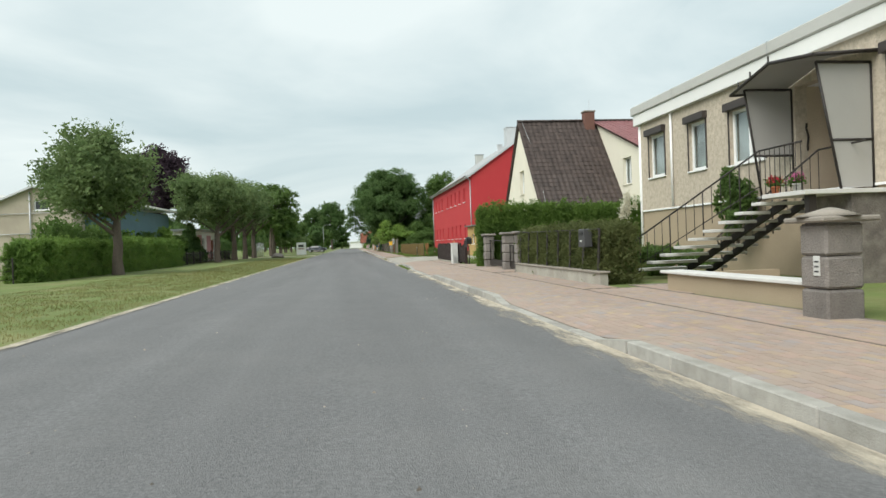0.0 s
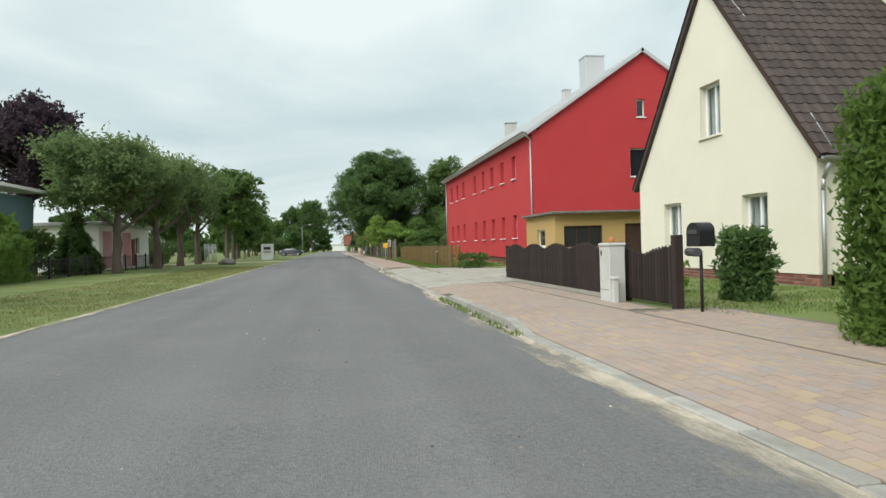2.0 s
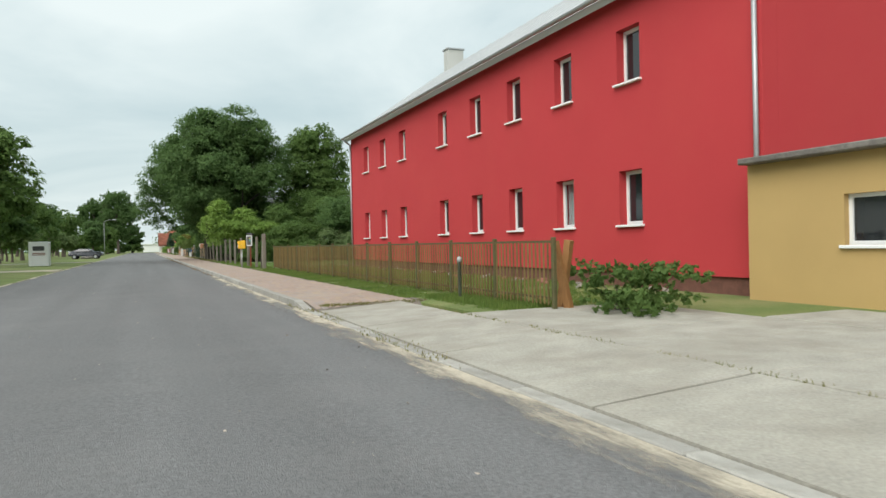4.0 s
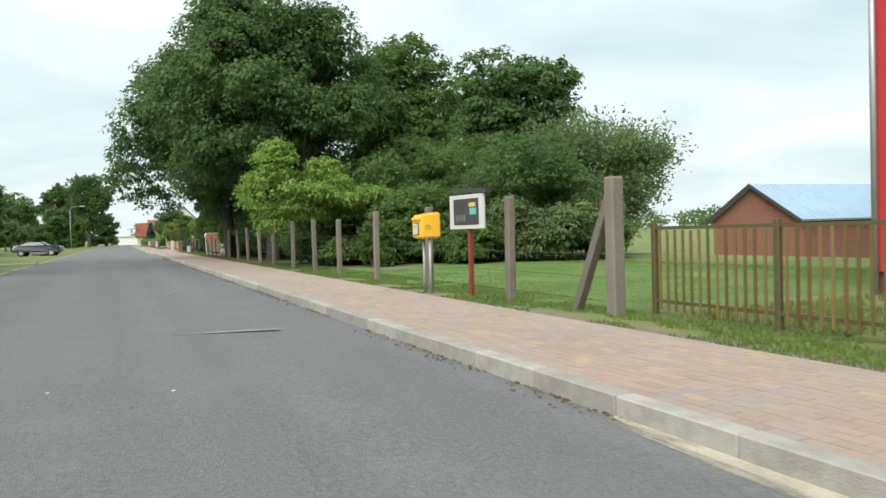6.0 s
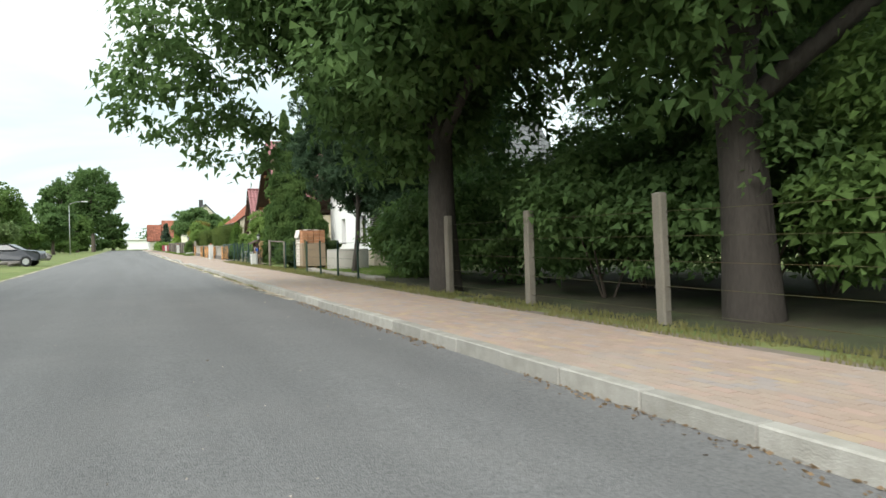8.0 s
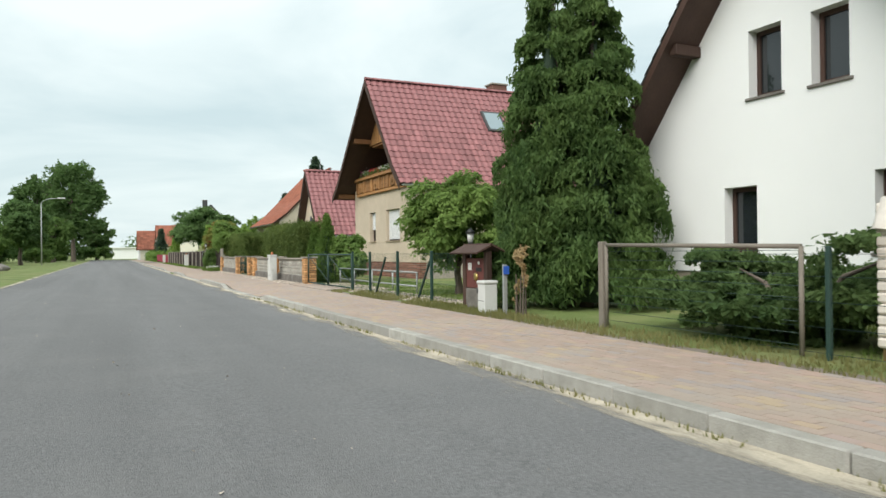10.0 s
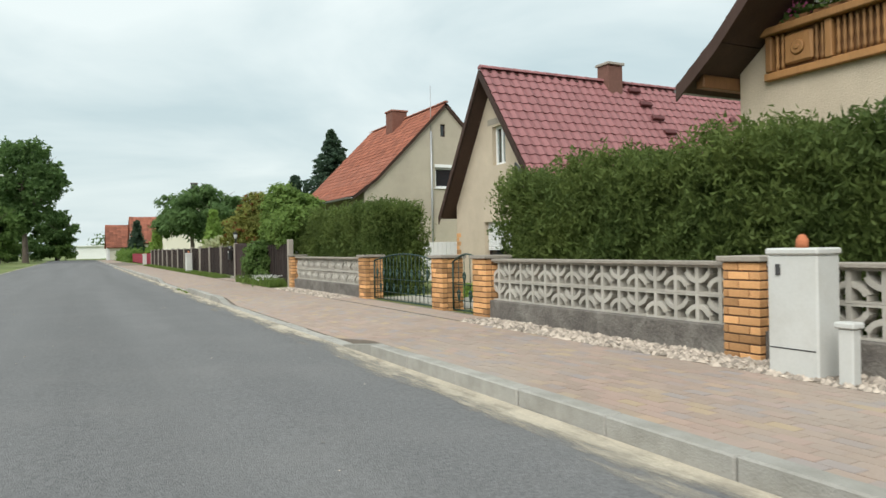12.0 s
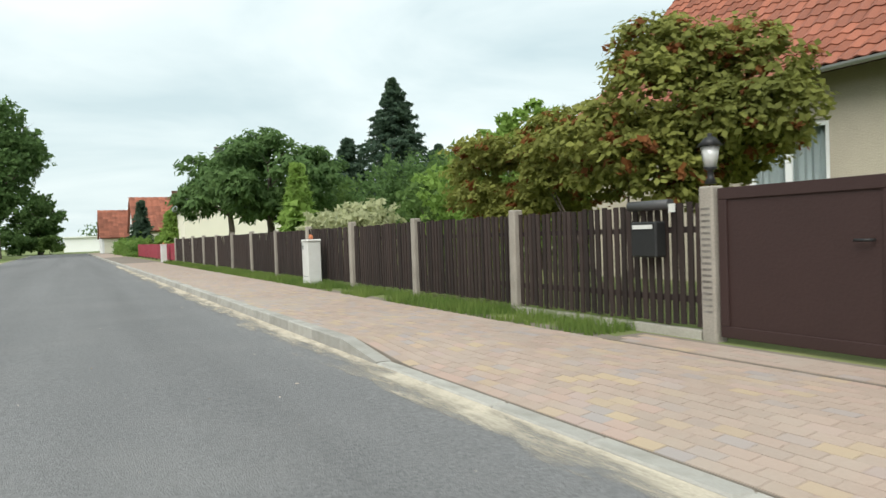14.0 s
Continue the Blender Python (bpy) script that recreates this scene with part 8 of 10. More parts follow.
# ---- plants on the house side ----
def bush(name, label, at, radii, leaves, leaf_size, leafmat, seed, lobes=14, size=0.5, category="bush", z=None, lie=0.2, droop=0.0, tilt=None, stems=True, kite=False, pad=0.0, per=16, sag=0.2, own=()):
    """A rounded shrub of several lobes with a few stems."""
    rng = np.random.default_rng(seed)
    t = thing(name, label, category, "", at)
    rx, ry, rz = radii
    cz = rz if z is None else z
    if stems:
        for i in range(5):
            bm = bmesh.new()
            a = rng.random() * 6.28
            cyl(bm, (0.08 * math.cos(a), 0.08 * math.sin(a), -0.05), (rx * 0.5 * math.cos(a), ry * 0.5 * math.sin(a), cz), 0.025, 0.008, 5, False)
            part("stem", bm, M["bark"], t)
    lb = list(own) or crown_lobes(0, 0, cz, rx, ry, rz, lobes, rng, size)
    if pad:
        pads = crown_pads(lb, leaves // per, rng, pad, 0.35)
        pads = pads[pads[:, 2] > 0.06]
        leaf_pads("leaves", pads, per, leaf_size, M[leafmat], t, rng, droop=0.2 + droop, sag=sag)
        return t
    p, dr = sprig_points(lb, int(leaves * 1.5), rng, min(rx, rz) * 0.32, 10, 0.5, (0, 0, 0.3))
    keep = p[:, 2] > 0.02
    p, dr = p[keep], dr[keep]
    leaf_mesh("leaves", p, leaf_size * 0.78 * (0.6 + 0.8 * rng.random(len(p))), M[leafmat], t, rng, droop, 1.7, lie, kite=kite, tilt=dr * 0.9 if tilt is None else tilt)
    return t


def spruce(name, label, at, height, radius, seed, leafmat="leaf_spruce", n=9000, size=0.22, layers=16, ragged=0.35, base=0.06):
    """A conifer in tiers: each branch is a drooping fan of needles twigs."""
    rng = np.random.default_rng(seed)
    t = thing(name, label, "tree", "", at)
    bm = bmesh.new()
    cyl(bm, (0, 0, -0.1), (0, 0, height * 0.97), height * 0.018 + 0.05, 0.02, 8, False)
    pts, tl = [], []
    for k in range(layers):
        f = base + (0.97 - base) * (k / layers) ** 0.9
        z = height * f
        rr = (radius * 1.5 * (1 - f) + 0.04) * (0.8 + 0.4 * rng.random())
        m = max(4, int(9 * (1 - f) + 4))
        for j in range(m):
            a = 2 * math.pi * (j + rng.random() * 0.8) / m
            ln = rr * (1 - ragged * rng.random())
            q = Vector((math.cos(a) * ln, math.sin(a) * ln, z - ln * 0.24))
            cyl(bm, (0, 0, z), q, 0.02, 0.006, 4, False)
            c = max(6, int(n / layers / m))
            s = rng.random(c) ** 0.6
            w = 0.10 * ln * (1 - 0.5 * s) + 0.05
            p = np.stack([math.cos(a) * ln * s, math.sin(a) * ln * s, z - ln * 0.24 * s], 1)
            p += np.stack([-math.sin(a) * w * rng.normal(size=c), math.cos(a) * w * rng.normal(size=c), -np.abs(rng.normal(size=c)) * w * 0.7 + 0.05], 1)
            pts.append(p)
            tl.append(np.tile([math.cos(a), math.sin(a), -0.5], (c, 1)))
    part("trunk", bm, M["bark"], t)
    p, tl = np.concatenate(pts), np.concatenate(tl)
    leaf_mesh("needles", p, size * (0.6 + 0.8 * rng.random(len(p))), M[leafmat], t, rng, 0.0, 2.6, 0.0, kite=False, tilt=tl * 1.5)
    return t


def weeping_conifer(name, label, at, tops, radius, leaves, leafmat, seed, size=0.16):
    """A cypress of two leaders: tiers of arching boughs, each hung with a curtain of narrow sprays."""
    rng = np.random.default_rng(seed)
    t = thing(name, label, "tree", "", at)
    for dx, dy, h, sc in tops:
        bm = bmesh.new()
        cyl(bm, (dx * 0.4, dy * 0.4, -0.1), (dx, dy, h * 0.96), 0.14, 0.02, 8, False)
        part("trunk", bm, M["bark"], t)
    pts, dirs = [], []
    for dx, dy, h, sc in tops:
        nb = 125
        for i in range(nb):
            f = (i + rng.random()) / nb
            f = f ** 1.1
            z = 0.5 + (h - 0.45) * f
            env = radius * sc * (1 - f) ** 0.72 * (0.72 + 0.42 * rng.random()) + 0.03
            a = rng.random() * 6.283
            out = np.array([math.cos(a), math.sin(a), 0.0])
            acr = np.array([-math.sin(a), math.cos(a), 0.0])
            k = max(30, int(leaves / (nb * len(tops)) * (0.75 + 0.75 * (1 - f))))
            # along the bough, across its fan, and down the curtain
            u = rng.random(k) ** 0.55
            w = rng.normal(size=k) * (0.06 + 0.13 * (1 - f)) * (0.35 + u * 0.75)
            arch = 0.22 * env * np.sin(u * 2.4) - 0.30 * env * u ** 2.4
            hang = rng.random(k) ** 1.2 * (0.18 + 0.50 * (1 - f)) * (0.35 + 0.65 * u)
            strand = np.sin(w * 38 + i) * 0.5 + 0.5
            hang = hang * (0.45 + 0.75 * strand)
            p = np.array([dx, dy, z]) + out * (env * u)[:, None] + acr * w[:, None]
            p[:, 2] += arch - hang
            pts.append(p)
            dirs.append(out * (0.55 * (1 - hang / 0.5).clip(0, 1))[:, None] + np.array([0, 0, -1.0]))
        k = 260
        f = rng.random(k)
        pts.append(np.stack([dx + rng.normal(size=k) * 0.12 * (1 - f), dy + rng.normal(size=k) * 0.12 * (1 - f), h - 0.7 + f * 0.8], 1))
        dirs.append(np.tile([0.0, 0.0, -0.6], (k, 1)))
    # solid core in a darker leaf colour, standing in for the shaded interior
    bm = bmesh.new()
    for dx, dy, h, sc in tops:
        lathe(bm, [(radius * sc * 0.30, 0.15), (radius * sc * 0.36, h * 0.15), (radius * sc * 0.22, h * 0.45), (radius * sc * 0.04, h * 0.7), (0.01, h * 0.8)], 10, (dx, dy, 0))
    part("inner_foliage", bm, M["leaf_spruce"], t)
    p = np.concatenate(pts)
    keep = p[:, 2] > 0.12
    leaf_mesh("sprays", p[keep], size * (0.6 + 0.8 * rng.random(keep.sum())), M[leafmat], t, rng, 0.3, 2.8, 0.0, kite=False, tilt=np.concatenate(dirs)[keep] * 1.5)
    return t


def juniper(name, label, at, limbs, leaves, seed, size=0.06):
    """A spreading juniper: low limbs that fan outward in flat feathery layers; limbs = (angle in degrees, length, rise)."""
    rng = np.random.default_rng(seed)
    t = thing(name, label, "bush", "", at)
    pts, dirs = [], []
    tot = sum(l for _, l, _ in limbs)
    for a, ln, rise in limbs:
        a = radians(a)
        out = np.array([math.cos(a), math.sin(a), 0.0])
        bm = bmesh.new()
        q = Vector((out[0] * ln * 0.85, out[1] * ln * 0.85, rise * 0.9))
        cyl(bm, (0, 0, 0.0), Vector((q.x * 0.5, q.y * 0.5, rise * 0.7)), 0.045, 0.03, 6, False)
        cyl(bm, Vector((q.x * 0.5, q.y * 0.5, rise * 0.7)), q, 0.03, 0.008, 6, False)
        part("limb", bm, M["bark"], t)
        m = int(22 * ln)
        for k in range(m):
            u = 0.2 + 0.85 * rng.random()
            side = rng.normal() * 0.30 * ln * (0.4 + 0.6 * math.sin(min(u, 1.0) * 2.6))
            b = a + side / max(0.4, ln * u)
            c = np.array([math.cos(b) * ln * u, math.sin(b) * ln * u, rise * min(1.0, u * 1.35) + rng.normal() * 0.07])
            n = int(leaves * ln / tot / m)
            v = rng.random(n) ** 0.7
            fan = np.array([math.cos(b), math.sin(b), 0.25])
            acr = np.array([-math.sin(b), math.cos(b), 0.0])
            pts.append(c + fan * (v * 0.42)[:, None] + acr * (rng.normal(size=n) * 0.11 * (1.1 - v))[:, None] + np.array([0, 0, 1.0]) * (rng.normal(size=n) * 0.03 - 0.12 * v ** 2)[:, None])
            dirs.append(np.tile(fan + np.array([0, 0, 0.25]), (n, 1)))
    p = np.concatenate(pts)
    keep = p[:, 2] > 0.03
    leaf_mesh("needles", p[keep], size * (0.6 + 0.8 * rng.random(keep.sum())), M["leaf_juniper"], t, rng, 0.0, 2.6, 0.0, kite=False, tilt=np.concatenate(dirs)[keep] * 1.2)
    return t


def pine(name, label, at, height, crown, clumps, leaves, seed, trunk_r=0.16, size=0.034):
    """A pine: bare lower trunk, bent limbs that carry flat clumps of fine needle tufts."""
    rng = np.random.default_rng(seed)
    t = thing(name, label, "tree", "", at)
    bm = bmesh.new()
    bends = [Vector((0.15 * math.sin(k * 1.3 + seed), 0.15 * math.cos(k * 0.9 + seed), height * k / 6 - (0.1 if k == 0 else 0))) for k in range(7)]
    for k in range(6):
        cyl(bm, bends[k], bends[k + 1], trunk_r * (1 - k / 7), trunk_r * (1 - (k + 1) / 7), 9, False)
    part("trunk", bm, M["bark_dark"], t)
    dx, dy, cz, rx, ry, rz = crown
    pts, tl = [], []
    for i in range(clumps):
        d = rng.normal(size=3)
        d /= np.linalg.norm(d)
        r = 0.35 + 0.6 * rng.random() ** 0.5
        c = np.array([dx + d[0] * rx * r, dy + d[1] * ry * r, cz + d[2] * rz * r])
        if i % 6 == 0:
            z0 = min(height * 0.9, max(1.8, c[2] - 0.4))
            foot = Vector((0.1, 0.1, z0))
            knee = foot.lerp(Vector(c), 0.5) + Vector((0, 0, 0.25))
            lm = bmesh.new()
            cyl(lm, foot, knee, 0.035, 0.022, 5, False)
            cyl(lm, knee, Vector(c), 0.022, 0.006, 5, False)
            part("limb", lm, M["bark_dark"], t)
        out = np.array([c[0], c[1], 0.0]) / (math.hypot(c[0], c[1]) + 0.01)
        m = 16
        s = 0.6 + 0.45 * rng.random()
        # tufts: each a brush of needles at a twig's end
        tu = rng.normal(size=(m, 3)) * np.array([0.40, 0.40, 0.15]) * s + c
        k = max(8, int(leaves / clumps / m * (0.6 + 0.8 * rng.random())))
        ax = out * 0.7 + rng.normal(size=(m, 3)) * 0.5 + np.array([0, 0, 0.25])
        ax /= np.linalg.norm(ax, axis=1, keepdims=True)
        f = rng.random((m, k, 1))
        p = tu[:, None] + ax[:, None] * (f - 0.4) * 0.34 + rng.normal(size=(m, k, 3)) * 0.042
        pts.append(p.reshape(-1, 3))
        tl.append(np.repeat(ax, k, axis=0))
    p, tl = np.concatenate(pts), np.concatenate(tl)
    leaf_mesh("needles", p, size * (0.6 + 0.8 * rng.random(len(p))), M["leaf_pine"], t, rng, 0.0, 4.5, 0.0, kite=False, tilt=tl * 1.3)
    return t


def grass_patch(name, x0, x1, y0, y1, n, h, key, seed, z=0.08, label=""):
    """Many thin blades over a strip."""
    rng = np.random.default_rng(seed)
    p = np.stack([x0 + (x1 - x0) * rng.random(n), y0 + (y1 - y0) * rng.random(n), np.full(n, z)], 1)
    keep = np.array([noise.noise((q[0] * 1.3, q[1] * 1.3, seed)) for q in p]) > -0.28
    p = p[keep]
    n = len(p)
    hh = h * (0.4 + 0.9 * rng.random(n))
    a = rng.random(n) * 6.283
    lean = hh * 0.45 * rng.random(n)
    w = 0.006 + 0.006 * rng.random(n)
    b = rng.random(n) * 6.283
    v = np.empty((n, 3, 3))
    v[:, 0] = p + np.stack([np.cos(a) * w, np.sin(a) * w, np.zeros(n)], 1)
    v[:, 1] = p - np.stack([np.cos(a) * w, np.sin(a) * w, np.zeros(n)], 1)
    v[:, 2] = p + np.stack([np.cos(b) * lean, np.sin(b) * lean, hh], 1)
    me = bpy.data.meshes.new(name)
    me.vertices.add(3 * n)
    me.vertices.foreach_set("co", v.reshape(-1))
    me.loops.add(3 * n)
    me.loops.foreach_set("vertex_index", np.arange(3 * n, dtype=np.int32))
    me.polygons.add(n)
    me.polygons.foreach_set("loop_start", np.arange(0, 3 * n, 3, dtype=np.int32))
    me.update(calc_edges=True)
    me.materials.append(M[key])
    return tagged(new(name, me), label or "short grass along the fence", "grass", kind="stuff")


def pebbles(x0, x1, y0, y1, n, size, seed, label):
    """Loose stones, each a small flattened eight-faced lump."""
    rng = np.random.default_rng(seed)
    c = np.stack([x0 + (x1 - x0) * rng.random(n), y0 + (y1 - y0) * rng.random(n), np.full(n, 0.092)], 1)
    s = size * (0.4 + rng.random(n) ** 2)
    base = np.array([(1, 0, 0), (0, 1, 0), (-1, 0, 0), (0, -1, 0), (0, 0, 0.7), (0, 0, -0.5)], float)
    v = c[:, None] + base[None] * s[:, None, None] * (0.7 + 0.6 * rng.random((n, 6, 1)))
    f = np.array([(0, 1, 4), (1, 2, 4), (2, 3, 4), (3, 0, 4), (1, 0, 5), (2, 1, 5), (3, 2, 5), (0, 3, 5)])
    faces = (np.arange(n)[:, None, None] * 6 + f[None]).reshape(-1, 3)
    ob = raw("gravel", v.reshape(-1, 3).tolist(), faces.tolist(), M["gravel"])
    tagged(ob, label, "gravel", kind="stuff")


# before and beside the flat-roofed house
hedge("clipped_hedge", "clipped brownish-green hedge behind steel bars", (5.72, 6.5, 8.5, 16.4, 0.08, 1.42), 60000, 0.034, "leaf_hedge_dark", 1, 0.04)
bush("corner_bush", "bright green bush at the hedge end", (6.15, 8.75, 0.08), (0.34, 0.24, 0.58), 3600, 0.065, "leaf_mid", 2)
pl_ = bush("plume_shrub", "tall shrub with cream flower plumes", (7.0, 10.2, 0.08), (0.22, 0.22, 0.85), 700, 0.08, "leaf_mid", 3, 6, 0.5, "shrub")
rngp = np.random.default_rng(5)
pp = []
for i in range(9):
    c = rngp.normal(size=3) * np.array([0.11, 0.12, 0.14]) + np.array([0, 0, 1.85])
    pp.append(c + rngp.normal(size=(130, 3)) * np.array([0.035, 0.035, 0.10]))
leaf_mesh("flower_plumes", np.concatenate(pp), 0.035, M["petal_cream"], pl_, rngp)
bush("climbing_shrub", "yellow-green shrub before the house wall", (9.95, 10.4, 0.9), (0.42, 0.72, 1.0), 6000, 0.07, "leaf_mid", 4)
bush("stair_plants", "leafy perennials at the stair foot", (8.0, 11.6, 0.08), (0.7, 1.2, 0.4), 2600, 0.09, "leaf_mid", 6)
bush("wall_plants", "green perennials beside a low wall", (9.2, 12.6, 0.08), (0.8, 1.8, 0.42), 3000, 0.09, "leaf_mid", 7)
bush("pillar_plants", "flowering perennials beside a gate pillar", (6.9, 0.2, 0.08), (0.7, 0.9, 0.5), 2600, 0.08, "leaf_light", 8)
for k, (x, y, c) in enumerate(((8.75, 6.0, "petal_pink"), (8.78, 6.75, "petal_red"))):
    t = thing("flower_pot", "terracotta pot with blossoms on a landing", "flower pot", "", (x, y, 1.95))
    bm = bmesh.new()
    lathe(bm, [(0.06, 0), (0.09, 0.12), (0.10, 0.12), (0.10, 0.15), (0.08, 0.15)], 14)
    part("pot", bm, M["terracotta"] if k else M["cabinet_grey"], t)
    leaf_mesh("leaves", rngp.normal(size=(240, 3)) * np.array([0.07, 0.07, 0.05]) + np.array([0, 0, 0.22]), 0.045, M["leaf_mid"], t, rngp)
    leaf_mesh("blossoms", rngp.normal(size=(130, 3)) * np.array([0.07, 0.07, 0.04]) + np.array([0, 0, 0.27]), 0.04, M[c], t, rngp)
hedge("thuja_hedge", "tall fresh-green thuja hedge with feathery top", (5.52, 15.8, 22.85, 23.5, 0.08, 2.56), 80000, 0.046, "leaf_thuja", 9, 0.06, 0.32, tilt=np.array([0, 0, 0.9]))
hedge("ivy_block", "dark ivy clipped into a block", (7.1, 7.6, 28.0, 28.5, 0.08, 1.14), 6000, 0.06, "leaf_maple", 10, 0.05)
bush("yellow_bush", "small yellow-green bush on the lawn", (7.0, 30.6, 0.08), (0.45, 0.5, 0.45), 1500, 0.07, "leaf_light", 11)
bush("rubble_plants", "weeds growing through broken bricks", (6.8, 49.6, 0.08), (0.9, 1.6, 0.35), 2200, 0.07, "leaf_mid", 12)

# trees beyond the red building
tree("maple", "large dark green maple beside the pavement", (6.6, 103.5, 0.0), 15, (0.0, 0.0, 7.9, 5.8, 6.1, 6.2), 110000, 0.135, "leaf_maple", 21, 0.3, bark="bark_dark", lobes=120, lobe_size=0.23, limbs=9, first=0.25, pad=0.55, per=22)
tree("maple", "large dark green maple overhanging the road", (5.6, 110.5, 0.0), 15, (-0.2, 0.5, 8.0, 5.5, 5.9, 6.5), 110000, 0.135, "leaf_maple", 22, 0.28, bark="bark_dark", lobes=120, lobe_size=0.23, limbs=9, first=0.25, pad=0.55, per=22,
     hang=[(-4.6, 2.5, 5.6, 1.7, 1.9, 1.5), (-5.2, 4.0, 4.6, 1.3, 1.7, 1.2), (-4.4, 1.0, 7.4, 1.6, 1.8, 1.4), (-3.6, 4.5, 3.6, 1.2, 1.6, 0.9)])
tree("lime_tree", "mid-green tree with a slender top", (15.4, 108.0, 0.0), 14.4, (-0.6, 0, 7.4, 4.3, 4.2, 6.5), 36000, 0.18, "leaf_mid", 23, 0.22, lobes=80, lobe_size=0.27, pad=0.55, per=20)
tree("oak", "dense dark tree behind gardens", (26.6, 115.5, -0.5), 16, (0, 0, 9.8, 6.4, 6.2, 6.0), 40000, 0.23, "leaf_maple", 24, 0.3, lobes=90, lobe_size=0.27, pad=0.65, per=20)
tree("ash_maple", "light green ash-leaved maple hanging over posts", (6.5, 95.3, 0.0), 5.0, (0.05, -0.3, 2.7, 2.3, 1.9, 1.15), 30000, 0.085, "leaf_light", 26, 0.09, 2.6, lobes=44, lobe_size=0.26, pad=0.3, per=18, sag=0.5, droop=0.2,
     hang=[(-1.4, -0.3, 3.9, 0.75, 0.8, 0.75), (-1.3, -0.2, 4.3, 0.4, 0.4, 0.45), (-2.0, -0.5, 2.8, 0.75, 0.8, 0.8), (-1.8, -0.7, 1.75, 0.5, 0.5, 0.5), (1.9, -0.8, 2.5, 0.9, 0.8, 0.55), (2.5, -1.0, 2.5, 0.5, 0.6, 0.4), (0.4, -0.2, 3.5, 0.9, 0.8, 0.6)])
tree("thorn_tree", "thin feathery tree with bare twig tips", (17.6, 93.6, 0.0), 6.6, (0.2, 0, 3.5, 3.4, 3.2, 2.7), 24000, 0.12, "leaf_wind", 27, 0.13, lobes=60, lobe_size=0.24, limbs=14, first=0.2, trunk_h=4.8, sprig=1.6)
for i, (x, y, r, h, key) in enumerate(((11.2, 93.4, 1.6, 1.5, "leaf_mid"), (9.6, 94.2, 1.8, 1.5, "leaf_mid"), (7.9, 95.6, 1.3, 0.9, "leaf_maple"), (7.3, 94.2, 0.9, 0.5, "leaf_mid"), (8.7, 93.2, 1.0, 0.6, "leaf_maple"), (10.6, 91.4, 1.1, 0.9, "leaf_mid"), (12.4, 90.6, 1.2, 1.2, "leaf_wind"), (14.0, 90.0, 1.2, 1.2, "leaf_wind"), (15.2, 89.6, 1.0, 0.9, "leaf_mid"), (16.2, 91.4, 1.5, 1.5, "leaf_wind"), (10.2, 92.4, 1.0, 0.6, "leaf_mid"), (12.2, 91.6, 1.1, 0.7, "leaf_maple"), (7.0, 98.0, 1.3, 1.2, "leaf_maple"), (7.2, 107.2, 1.5, 1.5, "leaf_maple"), (6.8, 113.4, 1.4, 1.4, "leaf_maple"), (8.8, 99.0, 2.0, 1.8, "leaf_maple"), (8.2, 105.0, 2.4, 1.8, "leaf_maple"),
                                   (10.5, 97.0, 2.4, 2.2, "leaf_mid"), (13.5, 92.0, 2.6, 2.4, "leaf_maple"), (13.0, 101.0, 3.0, 3.0, "leaf_mid"), (16.5, 97.0, 3.0, 2.8, "leaf_maple"), (8.0, 112.0, 2.4, 1.6, "leaf_maple"), (10.5, 105.5, 2.4, 2.6, "leaf_maple"), (10.5, 112.0, 2.4, 2.4, "leaf_maple"), (17.0, 104.0, 3.0, 3.2, "leaf_mid"), (20.0, 100.5, 2.6, 2.2, "leaf_mid"), (7.4, 116.5, 1.6, 1.1, "leaf_mid"), (9.2, 108.5, 2.6, 2.6, "leaf_maple"), (9.6, 116.0, 2.4, 2.0, "leaf_maple"), (7.9, 101.6, 1.7, 1.9, "leaf_mid"), (13.0, 112.0, 3.0, 3.0, "leaf_maple"), (12.6, 106.5, 2.8, 3.0, "leaf_mid"))):
    bush("undergrowth", "dense green undergrowth behind the post fence", (x, y, 0.05), (r, r * 1.3, h), int(13000 * r / 2), 0.092, key, 50 + i, 16, 0.42, "undergrowth", pad=0.36)
bush("white_elder", "bush with small white blossoms", (7.6, 91.6, 0.05), (0.7, 0.9, 0.8), 1500, 0.12, "leaf_mid", 70)

# gardens of the white house and the balcony house
pine("pine", "dark pine with low hanging branches before the white house", (6.85, 120.9, 0.05), 7.6, (1.0, 0.9, 4.9, 2.8, 3.2, 2.9), 230, 120000, 31, 0.10, 0.043)
pine("pine", "slim dark pine on the lawn", (7.95, 120.0, 0.05), 7.0, (1.0, -0.6, 4.6, 2.9, 2.6, 2.8), 180, 84000, 32, 0.09, 0.043)
bush("low_shrub", "dark shrub under the pines", (8.6, 118.6, 0.05), (1.0, 1.0, 0.8), 2600, 0.12, "leaf_maple", 33)
weeping_conifer("weeping_cypress", "tall cypress with hanging green sprays and two tops", (7.3, 132.7, 0.05), [(-0.35, 0.35, 7.7, 0.95), (0.3, -0.2, 7.0, 1.0)], 1.45, 165000, "leaf_conifer", 34, 0.044)
juniper("juniper", "spreading juniper with flat feathery boughs behind the wire fence", (6.55, 127.3, 0.05),
        [(-150, 0.85, 0.5), (-95, 1.45, 1.15), (-60, 1.2, 0.95), (-15, 1.0, 0.75), (30, 1.1, 0.8), (75, 1.5, 0.7), (100, 1.7, 0.5), (150, 0.9, 0.55), (195, 0.85, 0.5), (-110, 1.2, 0.6), (85, 1.2, 1.0)], 85000, 35, 0.042)
